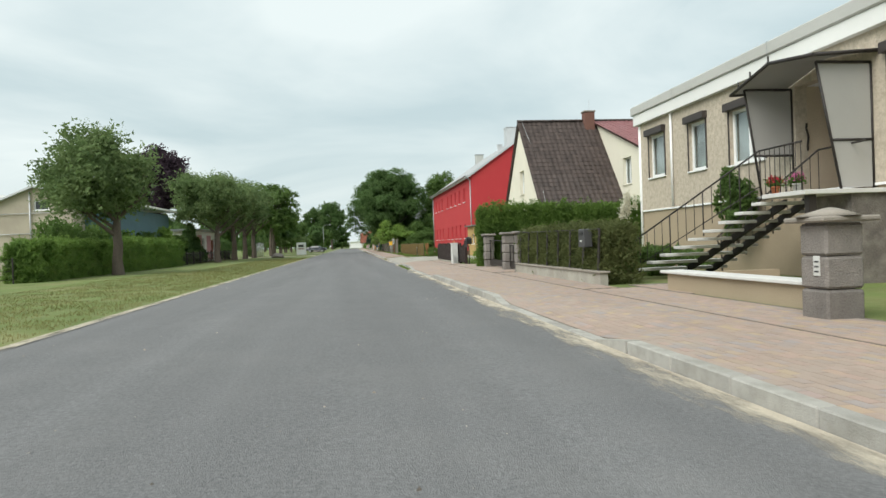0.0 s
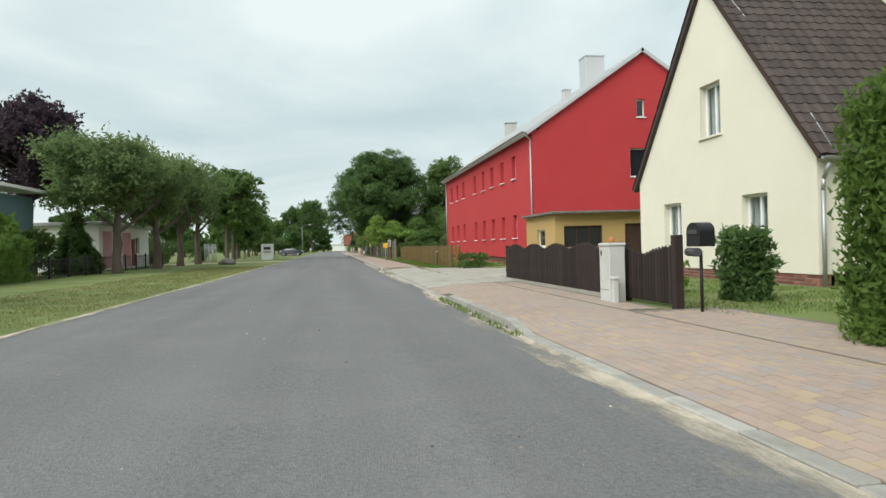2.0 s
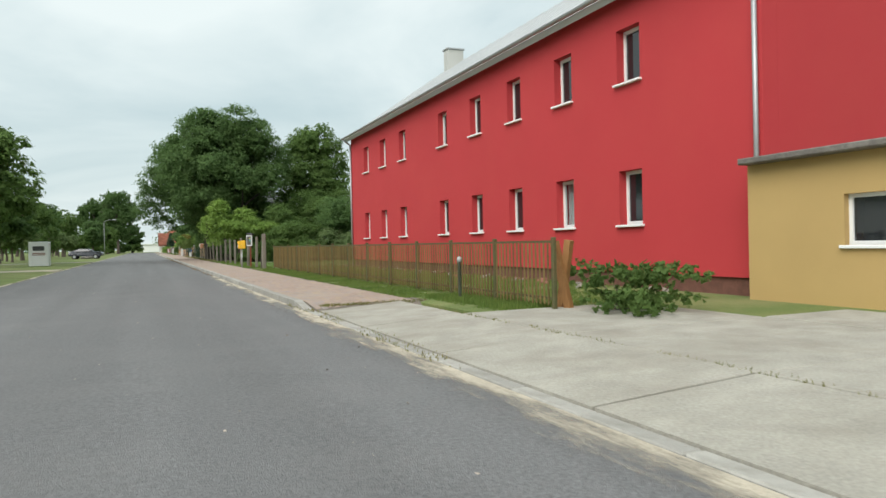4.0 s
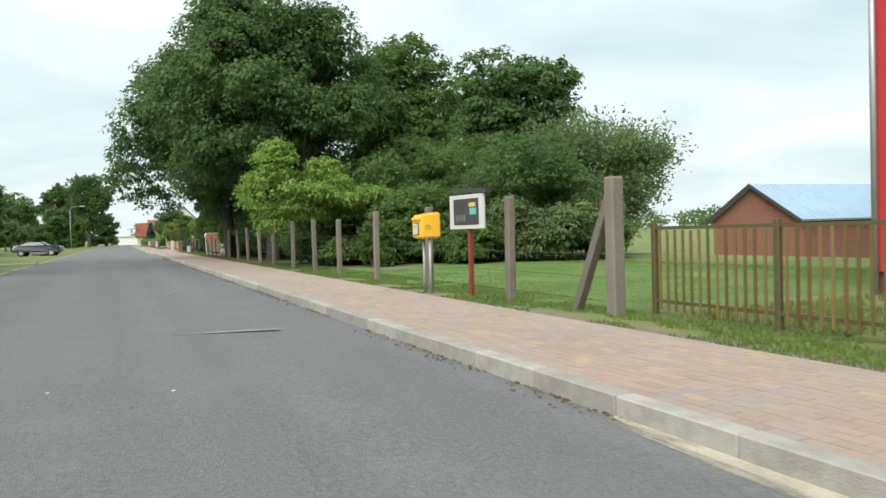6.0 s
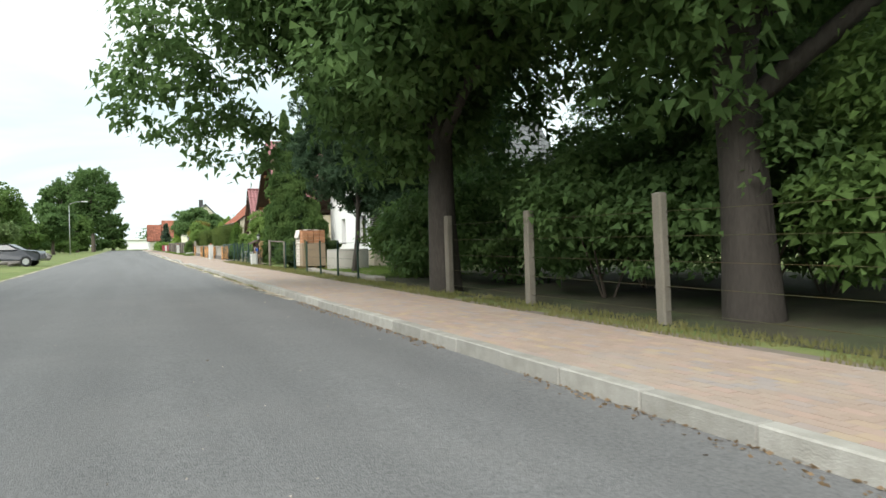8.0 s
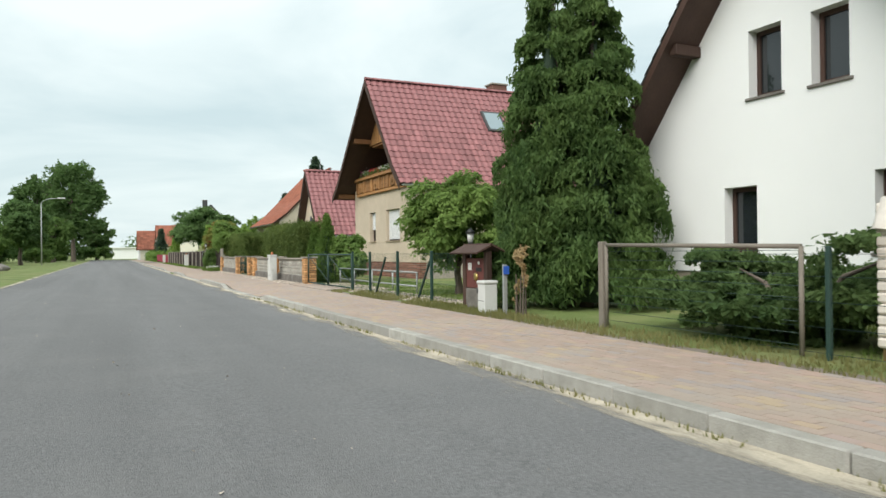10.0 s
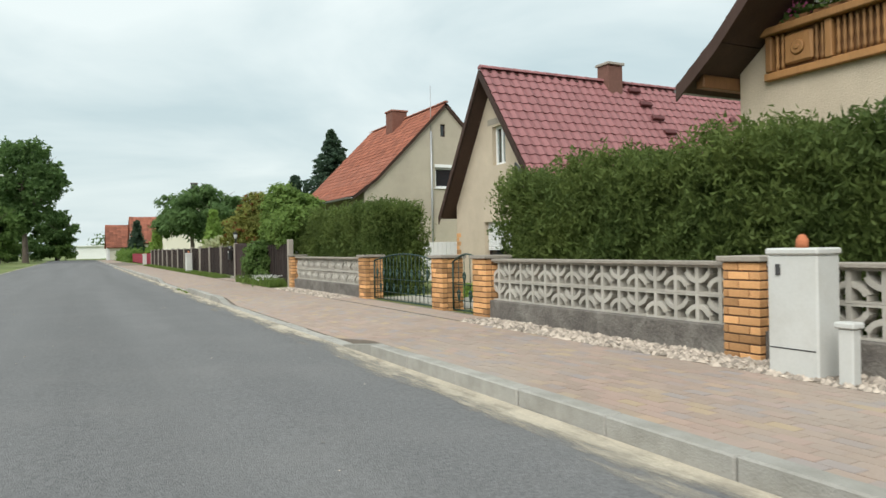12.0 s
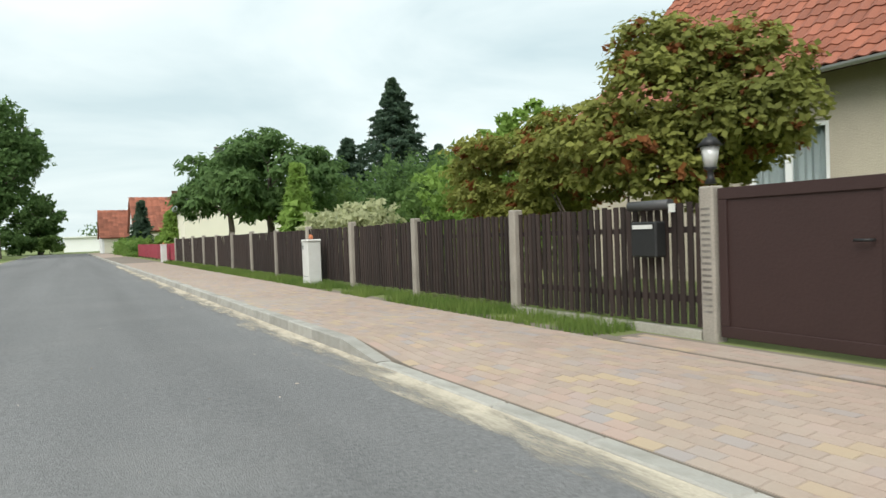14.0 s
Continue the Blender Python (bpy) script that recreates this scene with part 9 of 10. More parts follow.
tree("apple_tree", "low spreading apple tree on the lawn", (7.2, 137.7, 0.05), 3.2, (0, 0, 1.9, 1.7, 1.9, 1.5), 36000, 0.066, "leaf_apple", 37, 0.09, 1.7, lobes=60, lobe_size=0.26, limbs=7, first=0.3, pad=0.17, per=14, inner=0.6, sag=0.4, droop=0.5)
dry = bush("dry_stalks", "tall withered plant stalks", (5.42, 131.75, 0.06), (0.15, 0.28, 0.72), 700, 0.045, "leaf_dry", 38, 12, 0.24, "stalks")
bush("garden_bush", "round green bush in the garden", (8.4, 137.8, 0.05), (0.8, 1.0, 0.55), 3000, 0.08, "leaf_mid", 39)
bush("shrub", "light green leafy shrub behind the gate", (7.2, 146.6, 0.05), (0.72, 1.0, 0.98), 16000, 0.07, "leaf_apple", 41, 26, 0.38, pad=0.17, per=14)
for y, h, r0, sd in ((147.15, 2.6, 0.46, 42), (148.85, 2.25, 0.40, 43), (147.95, 1.75, 0.38, 40)):
    rng = np.random.default_rng(sd)
    t = thing("thuja_cone", "slim pointed thuja beside the hedge" if h > 2 else "short bushy thuja beside the hedge", "shrub", "pointed thujas", (6.45, y, 0.06))
    k, per = 420, 26
    f = rng.random(k) ** 1.25
    a = rng.random(k) * 6.283
    r = r0 * (1 - f) ** 0.65 * (0.78 + 0.34 * rng.random(k))
    c = np.stack([np.cos(a) * r, np.sin(a) * r, 0.05 + f * (h - 0.15)], 1)
    d = np.stack([np.cos(a) * 0.45, np.sin(a) * 0.45, np.full(k, 0.9)], 1)
    q = rng.random((k, per, 1))
    pts = c[:, None] + d[:, None] * (q - 0.4) * 0.2 + rng.normal(size=(k, per, 3)) * 0.05 * (1.1 - 0.8 * q)
    leaf_mesh("leaves", pts.reshape(-1, 3), 0.032, M["leaf_thuja"], t, rng, 0.0, 2.4, tilt=np.repeat(d, per, axis=0) * 1.2, kite=False)
    # plain turned core; darker leaf colour gives the shade between the sprays
    bm = bmesh.new()
    lathe(bm, [(r0 * 0.55, 0), (r0 * 0.5, h * 0.3), (0.02, h * 0.85)], 8)
    part("inner_foliage", bm, M["leaf_spruce"], t)
hedge("garden_hedge", "tall dense thuja hedge behind the block wall", (6.0, 7.0, 149.3, 156.4, 0.06, 2.2), 80000, 0.036, "leaf_hedge", 44, 0.11, 0.10, tilt=np.array([0, 0, 0.7]), lump=0.24)
hedge("garden_hedge", "tall dense thuja hedge with brown patches", (6.0, 7.2, 161.7, 168.4, 0.06, 2.14), 80000, 0.036, "leaf_hedge", 45, 0.10, 0.03, tilt=np.array([0, 0, 0.7]), lump=0.24)
bush("garden_flowers", "low flower bed behind the gate", (7.2, 159.3, 0.05), (0.6, 1.2, 0.2), 1200, 0.07, "leaf_light", 46, stems=False)
wg = thing("white_board_fence", "white board fence between the houses", "fence")
for i in range(14):
    boxpart("board", (9.2 + i * 0.16, 9.35 + i * 0.16, 167.2, 167.24, 0.1, 1.35), M["white_paint"], wg, "", 0.004)
settle(wg, (10.3, 167.2, 0.05))
cs = thing("covered_sack", "pale plastic covered stack behind the fence", "stack")
boxpart("cover", (6.3, 6.9, 169.3, 169.9, 0.08, 1.5), M["cabinet_grey"], cs, "", 0.06)
settle(cs, (6.6, 169.6, 0.06))
tree("lilac", "light green young tree leaning over the fence", (6.35, 169.0, 0.05), 4.4, (-0.1, 0.1, 2.2, 0.95, 1.5, 0.85), 34000, 0.062, "leaf_apple", 47, 0.05, 2.7, lobes=22, lobe_size=0.32, limbs=8, first=0.25, pad=0.19, per=14, sag=0.4, inner=0.5,
     hang=[(-0.60, 1.52, 2.53, 0.42, 0.46, 0.36), (-0.60, 0.58, 2.82, 0.55, 0.61, 0.47), (-0.60, -0.13, 2.76, 0.60, 0.66, 0.51), (-0.60, -1.03, 2.04, 0.62, 0.68, 0.53), (-0.60, 0.08, 1.85, 0.60, 0.66, 0.51), (-0.60, 1.19, 1.98, 0.55, 0.61, 0.47), (-0.60, 1.74, 1.65, 0.42, 0.46, 0.36), (-0.60, -0.62, 1.62, 0.50, 0.55, 0.42)])
bush("fence_bush", "green bush growing through the fence", (5.2, 170.4, 0.06), (0.5, 0.9, 0.85), 9000, 0.08, "leaf_mid", 48, pad=0.2)
rng = np.random.default_rng(77)
lb = crown_lobes(-0.1, -1.2, 2.25, 1.4, 1.9, 1.5, 36, rng, 0.30) + crown_lobes(-0.1, 1.9, 2.0, 1.35, 2.3, 1.2, 36, rng, 0.30)
t = bush("mahonia", "large yellow-green shrub with rusty leaves over the fence", (7.0, 178.4, 0.05), (1.5, 3.6, 1.5), 50000, 0.062, "leaf_brown", 49, category="shrub", z=2.25, pad=0.16, per=12, own=lb)
pads = crown_pads(lb, 330, rng, 0.13, 0.2)
leaf_pads("rusty_leaves", pads, 12, 0.07, M["leaf_rust"], t, rng)
bush("variegated_bush", "pale cream variegated bush behind the fence", (7.8, 191.0, 0.05), (1.4, 2.6, 1.1), 6500, 0.14, "leaf_white", 51, 18, 0.4, tilt=np.array([0, 0, 0.8]))
spruce("young_conifer", "yellow-green young conifer behind a fence", (8.4, 198.5, 0.05), 4.2, 1.0, 52, "leaf_light", 3600, 0.2, 12)
tree("cherry_tree", "broad dark green fruit tree", (9.2, 206.0, 0.0), 7, (0, 0, 4.2, 3.6, 5.0, 2.8), 16000, 0.20, "leaf_maple", 53, 0.2, lobes=50, lobe_size=0.27, pad=0.5, per=18)
tree("cherry_tree", "broad dark green fruit tree", (9.5, 217.0, 0.0), 7, (0, 0, 4.6, 3.6, 4.4, 3.0), 9000, 0.26, "leaf_maple", 54, 0.2, lobes=40, lobe_size=0.27, pad=0.6, per=16)
for i, (x, y, r, h, key) in enumerate(((10.5, 188.0, 1.7, 1.6, "leaf_light"), (12.5, 193.0, 2.4, 2.1, "leaf_mid"), (14.5, 200.0, 3.0, 2.6, "leaf_maple"), (13.0, 208.0, 3.0, 2.4, "leaf_mid"), (17.0, 194.0, 3.0, 2.3, "leaf_mid"), (11.5, 184.8, 1.4, 1.9, "leaf_light"))):
    bush("garden_shrub", "green garden shrub behind the fence", (x, y, 0.0), (r, r * 1.3, h), int(3600 * r / 2), 0.16, key, 80 + i, 12, 0.5, kite=False)
tree("garden_tree", "light green garden tree", (11.5, 186.5, 0.0), 5.6, (0, 0, 3.0, 1.6, 1.8, 1.7), 6500, 0.17, "leaf_light", 90, 0.1, lobes=16, lobe_size=0.42)
spruce("fir", "tall dark fir behind the gardens", (30.3, 237.5, -0.75), 18.7, 7.4, 55, n=36000, size=0.17, layers=38, ragged=0.5)
spruce("fir", "dark fir behind the gardens", (25.3, 238.0, -0.35), 11.9, 5.4, 56, n=18000, size=0.19, layers=22)
spruce("fir", "dark fir behind the gardens", (33.0, 233.0, -0.95), 11.4, 5.0, 57, n=16000, size=0.19, layers=22)

# grass, weeds, gravel, flowers near the pavement
grass_patch("verge_grass", 5.2, 6.3, 50.8, 54.2, 4500, 0.10, "grass_blade", 16)
grass_patch("verge_grass", 5.05, 8.6, 50.8, 54.2, 9000, 0.05, "grass_blade", 16)
grass_patch("joint_weeds", 2.95, 5.0, 53.42, 53.72, 700, 0.05, "grass_dry", 17, 0.07, "weeds in the joint before the paving")
grass_patch("joint_weeds", 2.66, 2.95, 47.0, 55.5, 420, 0.045, "grass_dry", 18, -0.02, "weeds in the joint along the low kerb")
grass_patch("joint_weeds", 4.40, 4.50, 44.0, 53.4, 420, 0.04, "grass_dry", 19, 0.09, "weeds between the slabs")
grass_patch("verge_grass", 4.78, 5.9, 54.2, 78, 30000, 0.045, "grass_blade", 1)
grass_patch("verge_grass", 4.78, 6.4, 78, 100, 32000, 0.045, "grass_blade", 2)
grass_patch("verge_grass", 4.78, 5.6, 100, 131, 12000, 0.08, "grass_dry", 3)
grass_patch("verge_grass", 4.78, 5.5, 131, 141, 8000, 0.09, "grass_dry", 4)
grass_patch("verge_grass", 4.78, 5.5, 176.4, 212, 24000, 0.14, "grass_blade", 5)
grass_patch("verge_grass", 4.78, 5.4, 167.3, 172.2, 9000, 0.24, "grass_blade", 6)
grass_patch("lawn_grass", 6.0, 9.8, 54, 76, 30000, 0.09, "grass_blade", 7)
grass_patch("lawn_grass", 6.4, 15, 77, 89.6, 44000, 0.03, "grass_blade", 15)
grass_patch("lawn_grass", 5.6, 9.0, 116, 128, 14000, 0.08, "grass_blade", 8)
grass_patch("lawn_grass", 5.6, 9.0, 134.5, 146, 12000, 0.06, "grass_blade", 9)
grass_patch("lawn_grass", 5.7, 10, 26, 40, 14000, 0.06, "grass_blade", 10)
grass_patch("weed_tufts", 2.66, 2.76, 116, 142, 1300, 0.05, "grass_dry", 11, -0.04, "small weeds along the kerb")
grass_patch("weed_tufts", 2.66, 2.76, 168.6, 171.2, 130, 0.06, "grass_blade", 12, -0.04, "weeds in the gutter")
grass_patch("weed_tufts", 2.60, 2.76, 26, 33, 500, 0.08, "grass_blade", 13, -0.04, "small weeds along the kerb")
for x0, x1, ya, yb, n in ((4.78, 5.36, 146.1, 155.7, 4200), (4.78, 5.36, 161.4, 166.7, 2400), (5.2, 6.2, 134.6, 141, 2600), (5.56, 6.7, 141.0, 145.9, 2600)):
    boxpart("gravel_bed", (x0, x1, ya, yb, 0.0, 0.088), M["soil"], pavement)
    pebbles(x0, x1, ya, yb, n, 0.035, int(ya), "pale pinkish gravel strip at the wall foot")
dz = np.random.default_rng(91)
t = thing("daisies", "white daisies among tall grass at the fence foot", "flowers", "", (5.05, 168.9, 0.06))
pts = np.stack([dz.normal(size=240) * 0.18, -1.0 + 2.6 * dz.random(240), 0.22 + 0.14 * dz.random(240)], 1)
leaf_mesh("blossoms", pts, 0.055, M["petal_white"], t, dz, aspect=1.0, lie=0.8)
leaf_mesh("stems_and_leaves", np.stack([dz.normal(size=900) * 0.2, -1.1 + 2.8 * dz.random(900), 0.02 + 0.2 * dz.random(900)], 1), 0.035, M["grass_blade"], t, dz, aspect=5.0, tilt=np.array([0, 0, 2.0]))
# broken bricks along the red building's foot
rbk = random.Random(21)
rub = thing("brick_rubble", "loose broken bricks along the wall foot", "rubble")
for i in range(60):
    bm = bmesh.new()
    quad_box(bm, -0.1, 0.1, -0.05, 0.05, -0.03, 0.04, pose(9.4 + rbk.uniform(-0.5, 0.35), 52 + rbk.random() * 24, 0.12, rbk.uniform(-20, 20), rbk.uniform(-20, 20), rbk.uniform(0, 180)), 0.008)
    part("brick", bm, M["brick_red"] if i % 3 else M["post_concrete"], rub)
settle(rub, (9.4, 64, 0.08))


# ---- the other side of the road ----
grass_patch("verge_lawn", -10.5, -4.55, -2, 34, 42000, 0.045, "grass_dry", 31, 0.05, "short dry lawn of the verge")
grass_patch("verge_lawn", -9.0, -4.55, 34, 70, 22000, 0.05, "grass_dry", 32, 0.05, "short dry lawn of the verge")
hedge("privet_hedge", "clipped fresh-green privet hedge", (-14.6, -13.4, 25.5, 37.5, 0.04, 1.75), 52000, 0.065, "leaf_privet", 60, 0.12, 0.08)
hedge("privet_hedge", "clipped fresh-green privet hedge", (-14.4, -13.2, 38.0, 51.5, 0.04, 1.95), 50000, 0.06, "leaf_privet", 61, 0.12, 0.10)
for i, (y, h, r) in enumerate(((32.7, 7.6, 3.3), (61.3, 8.4, 4.2), (70.7, 8.8, 4.0), (78.5, 9.2, 3.9), (86.3, 9.6, 4.0))):
    tree("street_tree", "wind-blown street tree with a short trunk and broad crown", (-12.3, y, 0.04), h, (-0.6 if i else -0.9, 0, h * 0.70, r * 0.93, r, h * 0.335), (15000, 21000, 20000, 14000, 12000)[i], 0.17, "leaf_wind", 100 + i, 0.27, h * 0.62,
         lobes=60, lobe_size=0.24, limbs=8, first=0.42, sprig=1.35, group="trees along the verge", tilt=np.array([-0.7, 0, 0.35]))
for i, (x, y, h, r, key) in enumerate(((-11.6, 100, 12.6, 4.7, "leaf_mid"), (-12.5, 112, 12.4, 4.6, "leaf_mid"), (-13.5, 124, 8.0, 4.0, "leaf_maple"), (-19, 104, 9, 4.0, "leaf_maple"), (-15, 150, 9.5, 4.2, "leaf_mid"), (-16, 172, 10.5, 4.6, "leaf_maple"), (-14.5, 196, 10, 4.4, "leaf_mid"), (-10.8, 222, 8.6, 3.8, "leaf_maple"))):
    tree("roadside_tree", "green leafy tree beside the verge", (x, y, 0.0), h, (0, 0, h * 0.58, r, r, h * 0.40), 11000, 0.25, key, 120 + i, 0.22, lobes=50, lobe_size=0.27, pad=0.6, per=16)
tree("purple_beech", "tall dark purple-leaved tree", (-18.9, 66.0, 0.0), 12.6, (0, 0, 8.2, 3.9, 3.9, 4.3), 17000, 0.22, "leaf_purple", 130, 0.28, lobes=50, lobe_size=0.25, sprig=1.1)
for i, (x, y, r, h, key) in enumerate(((-16.5, 38.6, 2.4, 1.8, "leaf_mid"), (-15.2, 44.5, 0.9, 1.5, "leaf_light"), (-15.2, 48.5, 0.9, 1.6, "leaf_mid"), (-15.0, 52.5, 1.0, 1.7, "leaf_light"), (-14.9, 55.8, 1.0, 1.5, "leaf_mid"), (-14.5, 100, 1.8, 1.3, "leaf_maple"), (-17, 90, 2.2, 1.5, "leaf_maple"))):
    bush("garden_bush", "green garden bush behind the hedge", (x, y, 0.0), (r, r, h), int(3000 * r), 0.13, key, 140 + i, 12, 0.48, kite=False)
spruce("young_spruce", "dark green young spruce", (-14.9, 62.0, 0.0), 3.9, 1.6, 150, "leaf_maple", 4200, 0.2, 12)
# dark iron garden fence between the trees
fi = thing("iron_fence", "dark iron garden fence with bar panels", "fence")
bm = bmesh.new()
cyl(bm, (0, 0, 0), (0, 0, 1.05), 0.012, n=5)
me = mesh_of("bar", bm, M["dark_steel"])
for i in range(130):
    share("bar", me, fi, Matrix.Translation((-13.6, 52 + i * 0.2, 0.05)))
me = post_me(0.1, 0.1, 1.2, "dark_steel")
for i in range(11):
    share("post", me, fi, Matrix.Translation((-13.6, 52 + i * 2.6, 0.0)))
for z in (0.2, 0.98):
    boxpart("rail", (-13.62, -13.58, 52, 78, z, z + 0.04), M["dark_steel"], fi)
settle(fi, (-13.6, 65, 0.04))
fl = thing("garden_fence", "dark wire fence with steel posts beside a hedge", "fence")
me = post_me(0.06, 0.06, 1.15, "dark_steel")
for i in range(5):
    share("post", me, fl, Matrix.Translation((-14.2, 15.5 + i * 2.4, 0.0)))
bm = bmesh.new()
for z in (0.25, 0.6, 1.1):
    cyl(bm, (-14.2, 13, z), (-14.2, 25.4, z), 0.012, n=4)
for i in range(100):
    cyl(bm, (-14.2, 13 + i * 0.124, 0.2), (-14.2, 13 + i * 0.124, 1.1), 0.004, n=3)
part("wire", bm, M["dark_steel"], fl)
settle(fl, (-14.2, 20, 0.04))

# weathered gabled building with an outside pipe
lh = thing("grey_building", "weathered pale grey building with a low gable and outside pipe", "building")
wall_sheet("gable_wall", "y", 40.8, -28.0, -17.4, 0.0, 5.6, 0.3, M["old_render"], lh, [(-19.75, -18.85, 4.1, 4.75)], [((-19.7, 5.6), (-0.42, 1)), ((-19.7, 5.6), (0.22, 1))])
wall_sheet("wall", "x", -17.4, 41.102, 42.7, 0.0, 5.05, -0.3, M["old_render"], lh)
window(lh, "y", 40.8, -19.75, -18.85, 4.1, 4.75, 1, "white_paint", 0.08, 0, "white_paint", False, 0.08)
roof_slab(lh, [(-28.3, 40.5, 2.06), (-19.7, 40.5, 5.68), (-19.7, 42.8, 5.68), (-28.3, 42.8, 2.06)], 0.12, M["roof_metal"])
roof_slab(lh, [(-19.7, 40.5, 5.68), (-17.1, 40.5, 5.11), (-17.1, 42.8, 5.11), (-19.7, 42.8, 5.68)], 0.12, M["roof_metal"])
for p0, p1, r in (((-19.95, 40.7, 0.1), (-19.95, 40.7, 5.3), 0.05), ((-26, 40.7, 2.6), (-17.5, 40.7, 2.65), 0.03), ((-22, 40.7, 3.9), (-17.5, 40.7, 3.95), 0.025)):
    bm = bmesh.new()
    cyl(bm, p0, p1, r, n=8)
    part("pipe", bm, M["zinc"], lh)
settle(lh, (-22, 41.5, 0))
bb = thing("blue_building", "faded blue building with a flat white roof edge", "building")
wall_sheet("wall", "x", -16.1, 43.0, 59.3, 0.0, 4.45, -0.3, M["blue_wall"], bb, [(46.5, 48.1, 1.4, 2.7), (52.0, 53.6, 1.4, 2.7)])
wall_sheet("wall", "y", 59.3, -26, -16.402, 0.0, 4.45, -0.3, M["blue_wall"], bb)
wall_sheet("wall", "y", 43.0, -26, -16.402, 0.0, 4.45, 0.3, M["blue_wall"], bb)
for a, b in ((46.5, 48.1), (52.0, 53.6)):
    window(bb, "x", -16.1, a, b, 1.4, 2.7, -1, "white_paint", 0.1, 1, "white_paint", False)
roof_slab(bb, [(-15.3, 42.4, 4.82), (-15.3, 59.7, 4.82), (-26.6, 59.7, 5.5), (-26.6, 42.4, 5.5)], 0.16, M["white_fascia"], "roof", "pale shallow roof with a white edge")
settle(bb, (-21, 51, 0))
ph = thing("pink_house", "white and pink rendered house front", "house")
wall_sheet("wall", "x", -16.1, 70.4, 84.0, 0.0, 3.3, -0.3, M["white_render"], ph, [(73.5, 74.8, 1.2, 2.6), (79.5, 80.9, 1.2, 2.6)])
wall_sheet("wall", "y", 70.4, -26, -16.402, 0.0, 3.3, 0.3, M["white_render"], ph)
for a, b in ((71.2, 73.2), (76.0, 78.2)):
    boxpart("pink_panel", (-16.098, -16.05, a, b, 0.2, 2.9), M["pink"], ph, "pink painted panel")
boxpart("red_door", (-16.098, -16.04, 78.5, 79.3, 0.2, 2.4), M["rust_red"], ph, "red door")
for a, b in ((73.5, 74.8), (79.5, 80.9)):
    window(ph, "x", -16.1, a, b, 1.2, 2.6, -1, "white_paint", 0.12, 1, "white_paint", False)
boxpart("roof", (-26.5, -15.7, 70.0, 84.4, 3.302, 3.55), M["zinc"], ph, "grey roof edge", 0.03)
settle(ph, (-21, 77, 0))
# side drive, boulder, mesh panels
sd_ = boxpart("side_drive", (-18, -4.6, 86.5, 90.0, -0.05, 0.066), M["sand"])
tagged(sd_, "sandy side drive crossing the verge", "driveway", kind="structure")
sd2 = boxpart("side_path", (-16, -4.6, 116, 118.6, -0.05, 0.066), M["slab"])
tagged(sd2, "pale concrete path crossing the verge", "driveway", kind="structure")
for x, y, r, lab in ((-8.6, 79.5, 0.7, "grey-brown boulder on the verge"), (-7.0, 150.0, 0.45, "grey boulder on the verge"), (-7.8, 152.5, 0.5, "pale boulder on the verge"), (-6.6, 155.0, 0.4, "grey boulder on the verge"), (-8.0, 158.0, 0.5, "brown boulder on the verge"),
                     (-7.0, 168.0, 0.5, "grey boulder on the verge"), (-7.6, 171.0, 0.45, "pale boulder on the verge"), (-8.6, 186.0, 0.6, "dark boulder on the verge")):
    bm = bmesh.new()
    bmesh.ops.create_icosphere(bm, subdivisions=3, radius=1)
    for v in bm.verts:
        v.co *= 1 + 0.35 * noise.noise(v.co * 1.3 + Vector((x, y, 0)))
        v.co = Vector((v.co.x * r, v.co.y * r * 1.1, v.co.z * r * 0.55 + r * 0.3))
    for f in bm.faces:
        f.smooth = True
    ob = part("boulder", bm, M["stone_block"])
    ob.location = (x, y, 0.03)
    tagged(ob, lab, "boulder")
mp_ = thing("mesh_panels", "grey steel site fence panels beside a drive", "fence")
for i in range(3):
    y = 91 + i * 2.4
    bm = bmesh.new()
    tube(bm, [(-12.5, y, 0.1), (-12.5, y, 2.0), (-12.5, y + 2.3, 2.0), (-12.5, y + 2.3, 0.1)], 0.025, 6)
    for k in range(14):
        cyl(bm, (-12.5, y + k * 0.17, 0.1), (-12.5, y + k * 0.17, 2.0), 0.006, n=3)
    part("panel", bm, M["lamp_grey"], mp_)
settle(mp_, (-12.5, 94.5, 0.03))
cb_ = thing("clothes_bank", "white clothes collection container on the verge", "container")
body = boxpart("body", (-8.2, -6.8, 103.6, 104.8, 0.04, 1.95), M["white_paint"], cb_, "", 0.05)
boxpart("hatch", (-7.9, -7.1, 103.58, 103.599, 1.25, 1.6), M["grey_dark"], body, "dark hatch", 0.01)
for k in range(2):
    boxpart("text_bar", (-7.95, -7.05, 103.592, 103.599, 1.02 - k * 0.12, 1.08 - k * 0.12), M["rust_red"], body)
settle(cb_, (-7.5, 104.2, 0.04))


def street_lamp(x, y, h, reach):
    t = thing("street_lamp", "grey street lamp with a curved arm", "street lamp", "street lamps")
    bm = bmesh.new()
    cyl(bm, (x, y, 0), (x, y, h - 0.5), 0.08, 0.05, 8)
    tube(bm, [(x, y, h - 0.5), (x + reach * 0.15, y, h - 0.15), (x + reach * 0.5, y, h + 0.05), (x + reach, y, h + 0.12)], 0.04, 6)
    part("pole", bm, M["lamp_grey"], t)
    bm = bmesh.new()
    quad_box(bm, x + reach - 0.1, x + reach + 0.75, y - 0.13, y + 0.13, h + 0.05, h + 0.22, bevel=0.05)
    part("lamp_head", bm, M["cabinet_grey"], t, "pale lamp head")
    settle(t, (x, y, 0))


street_lamp(-8.2, 217.6, 7.9, 1.8)

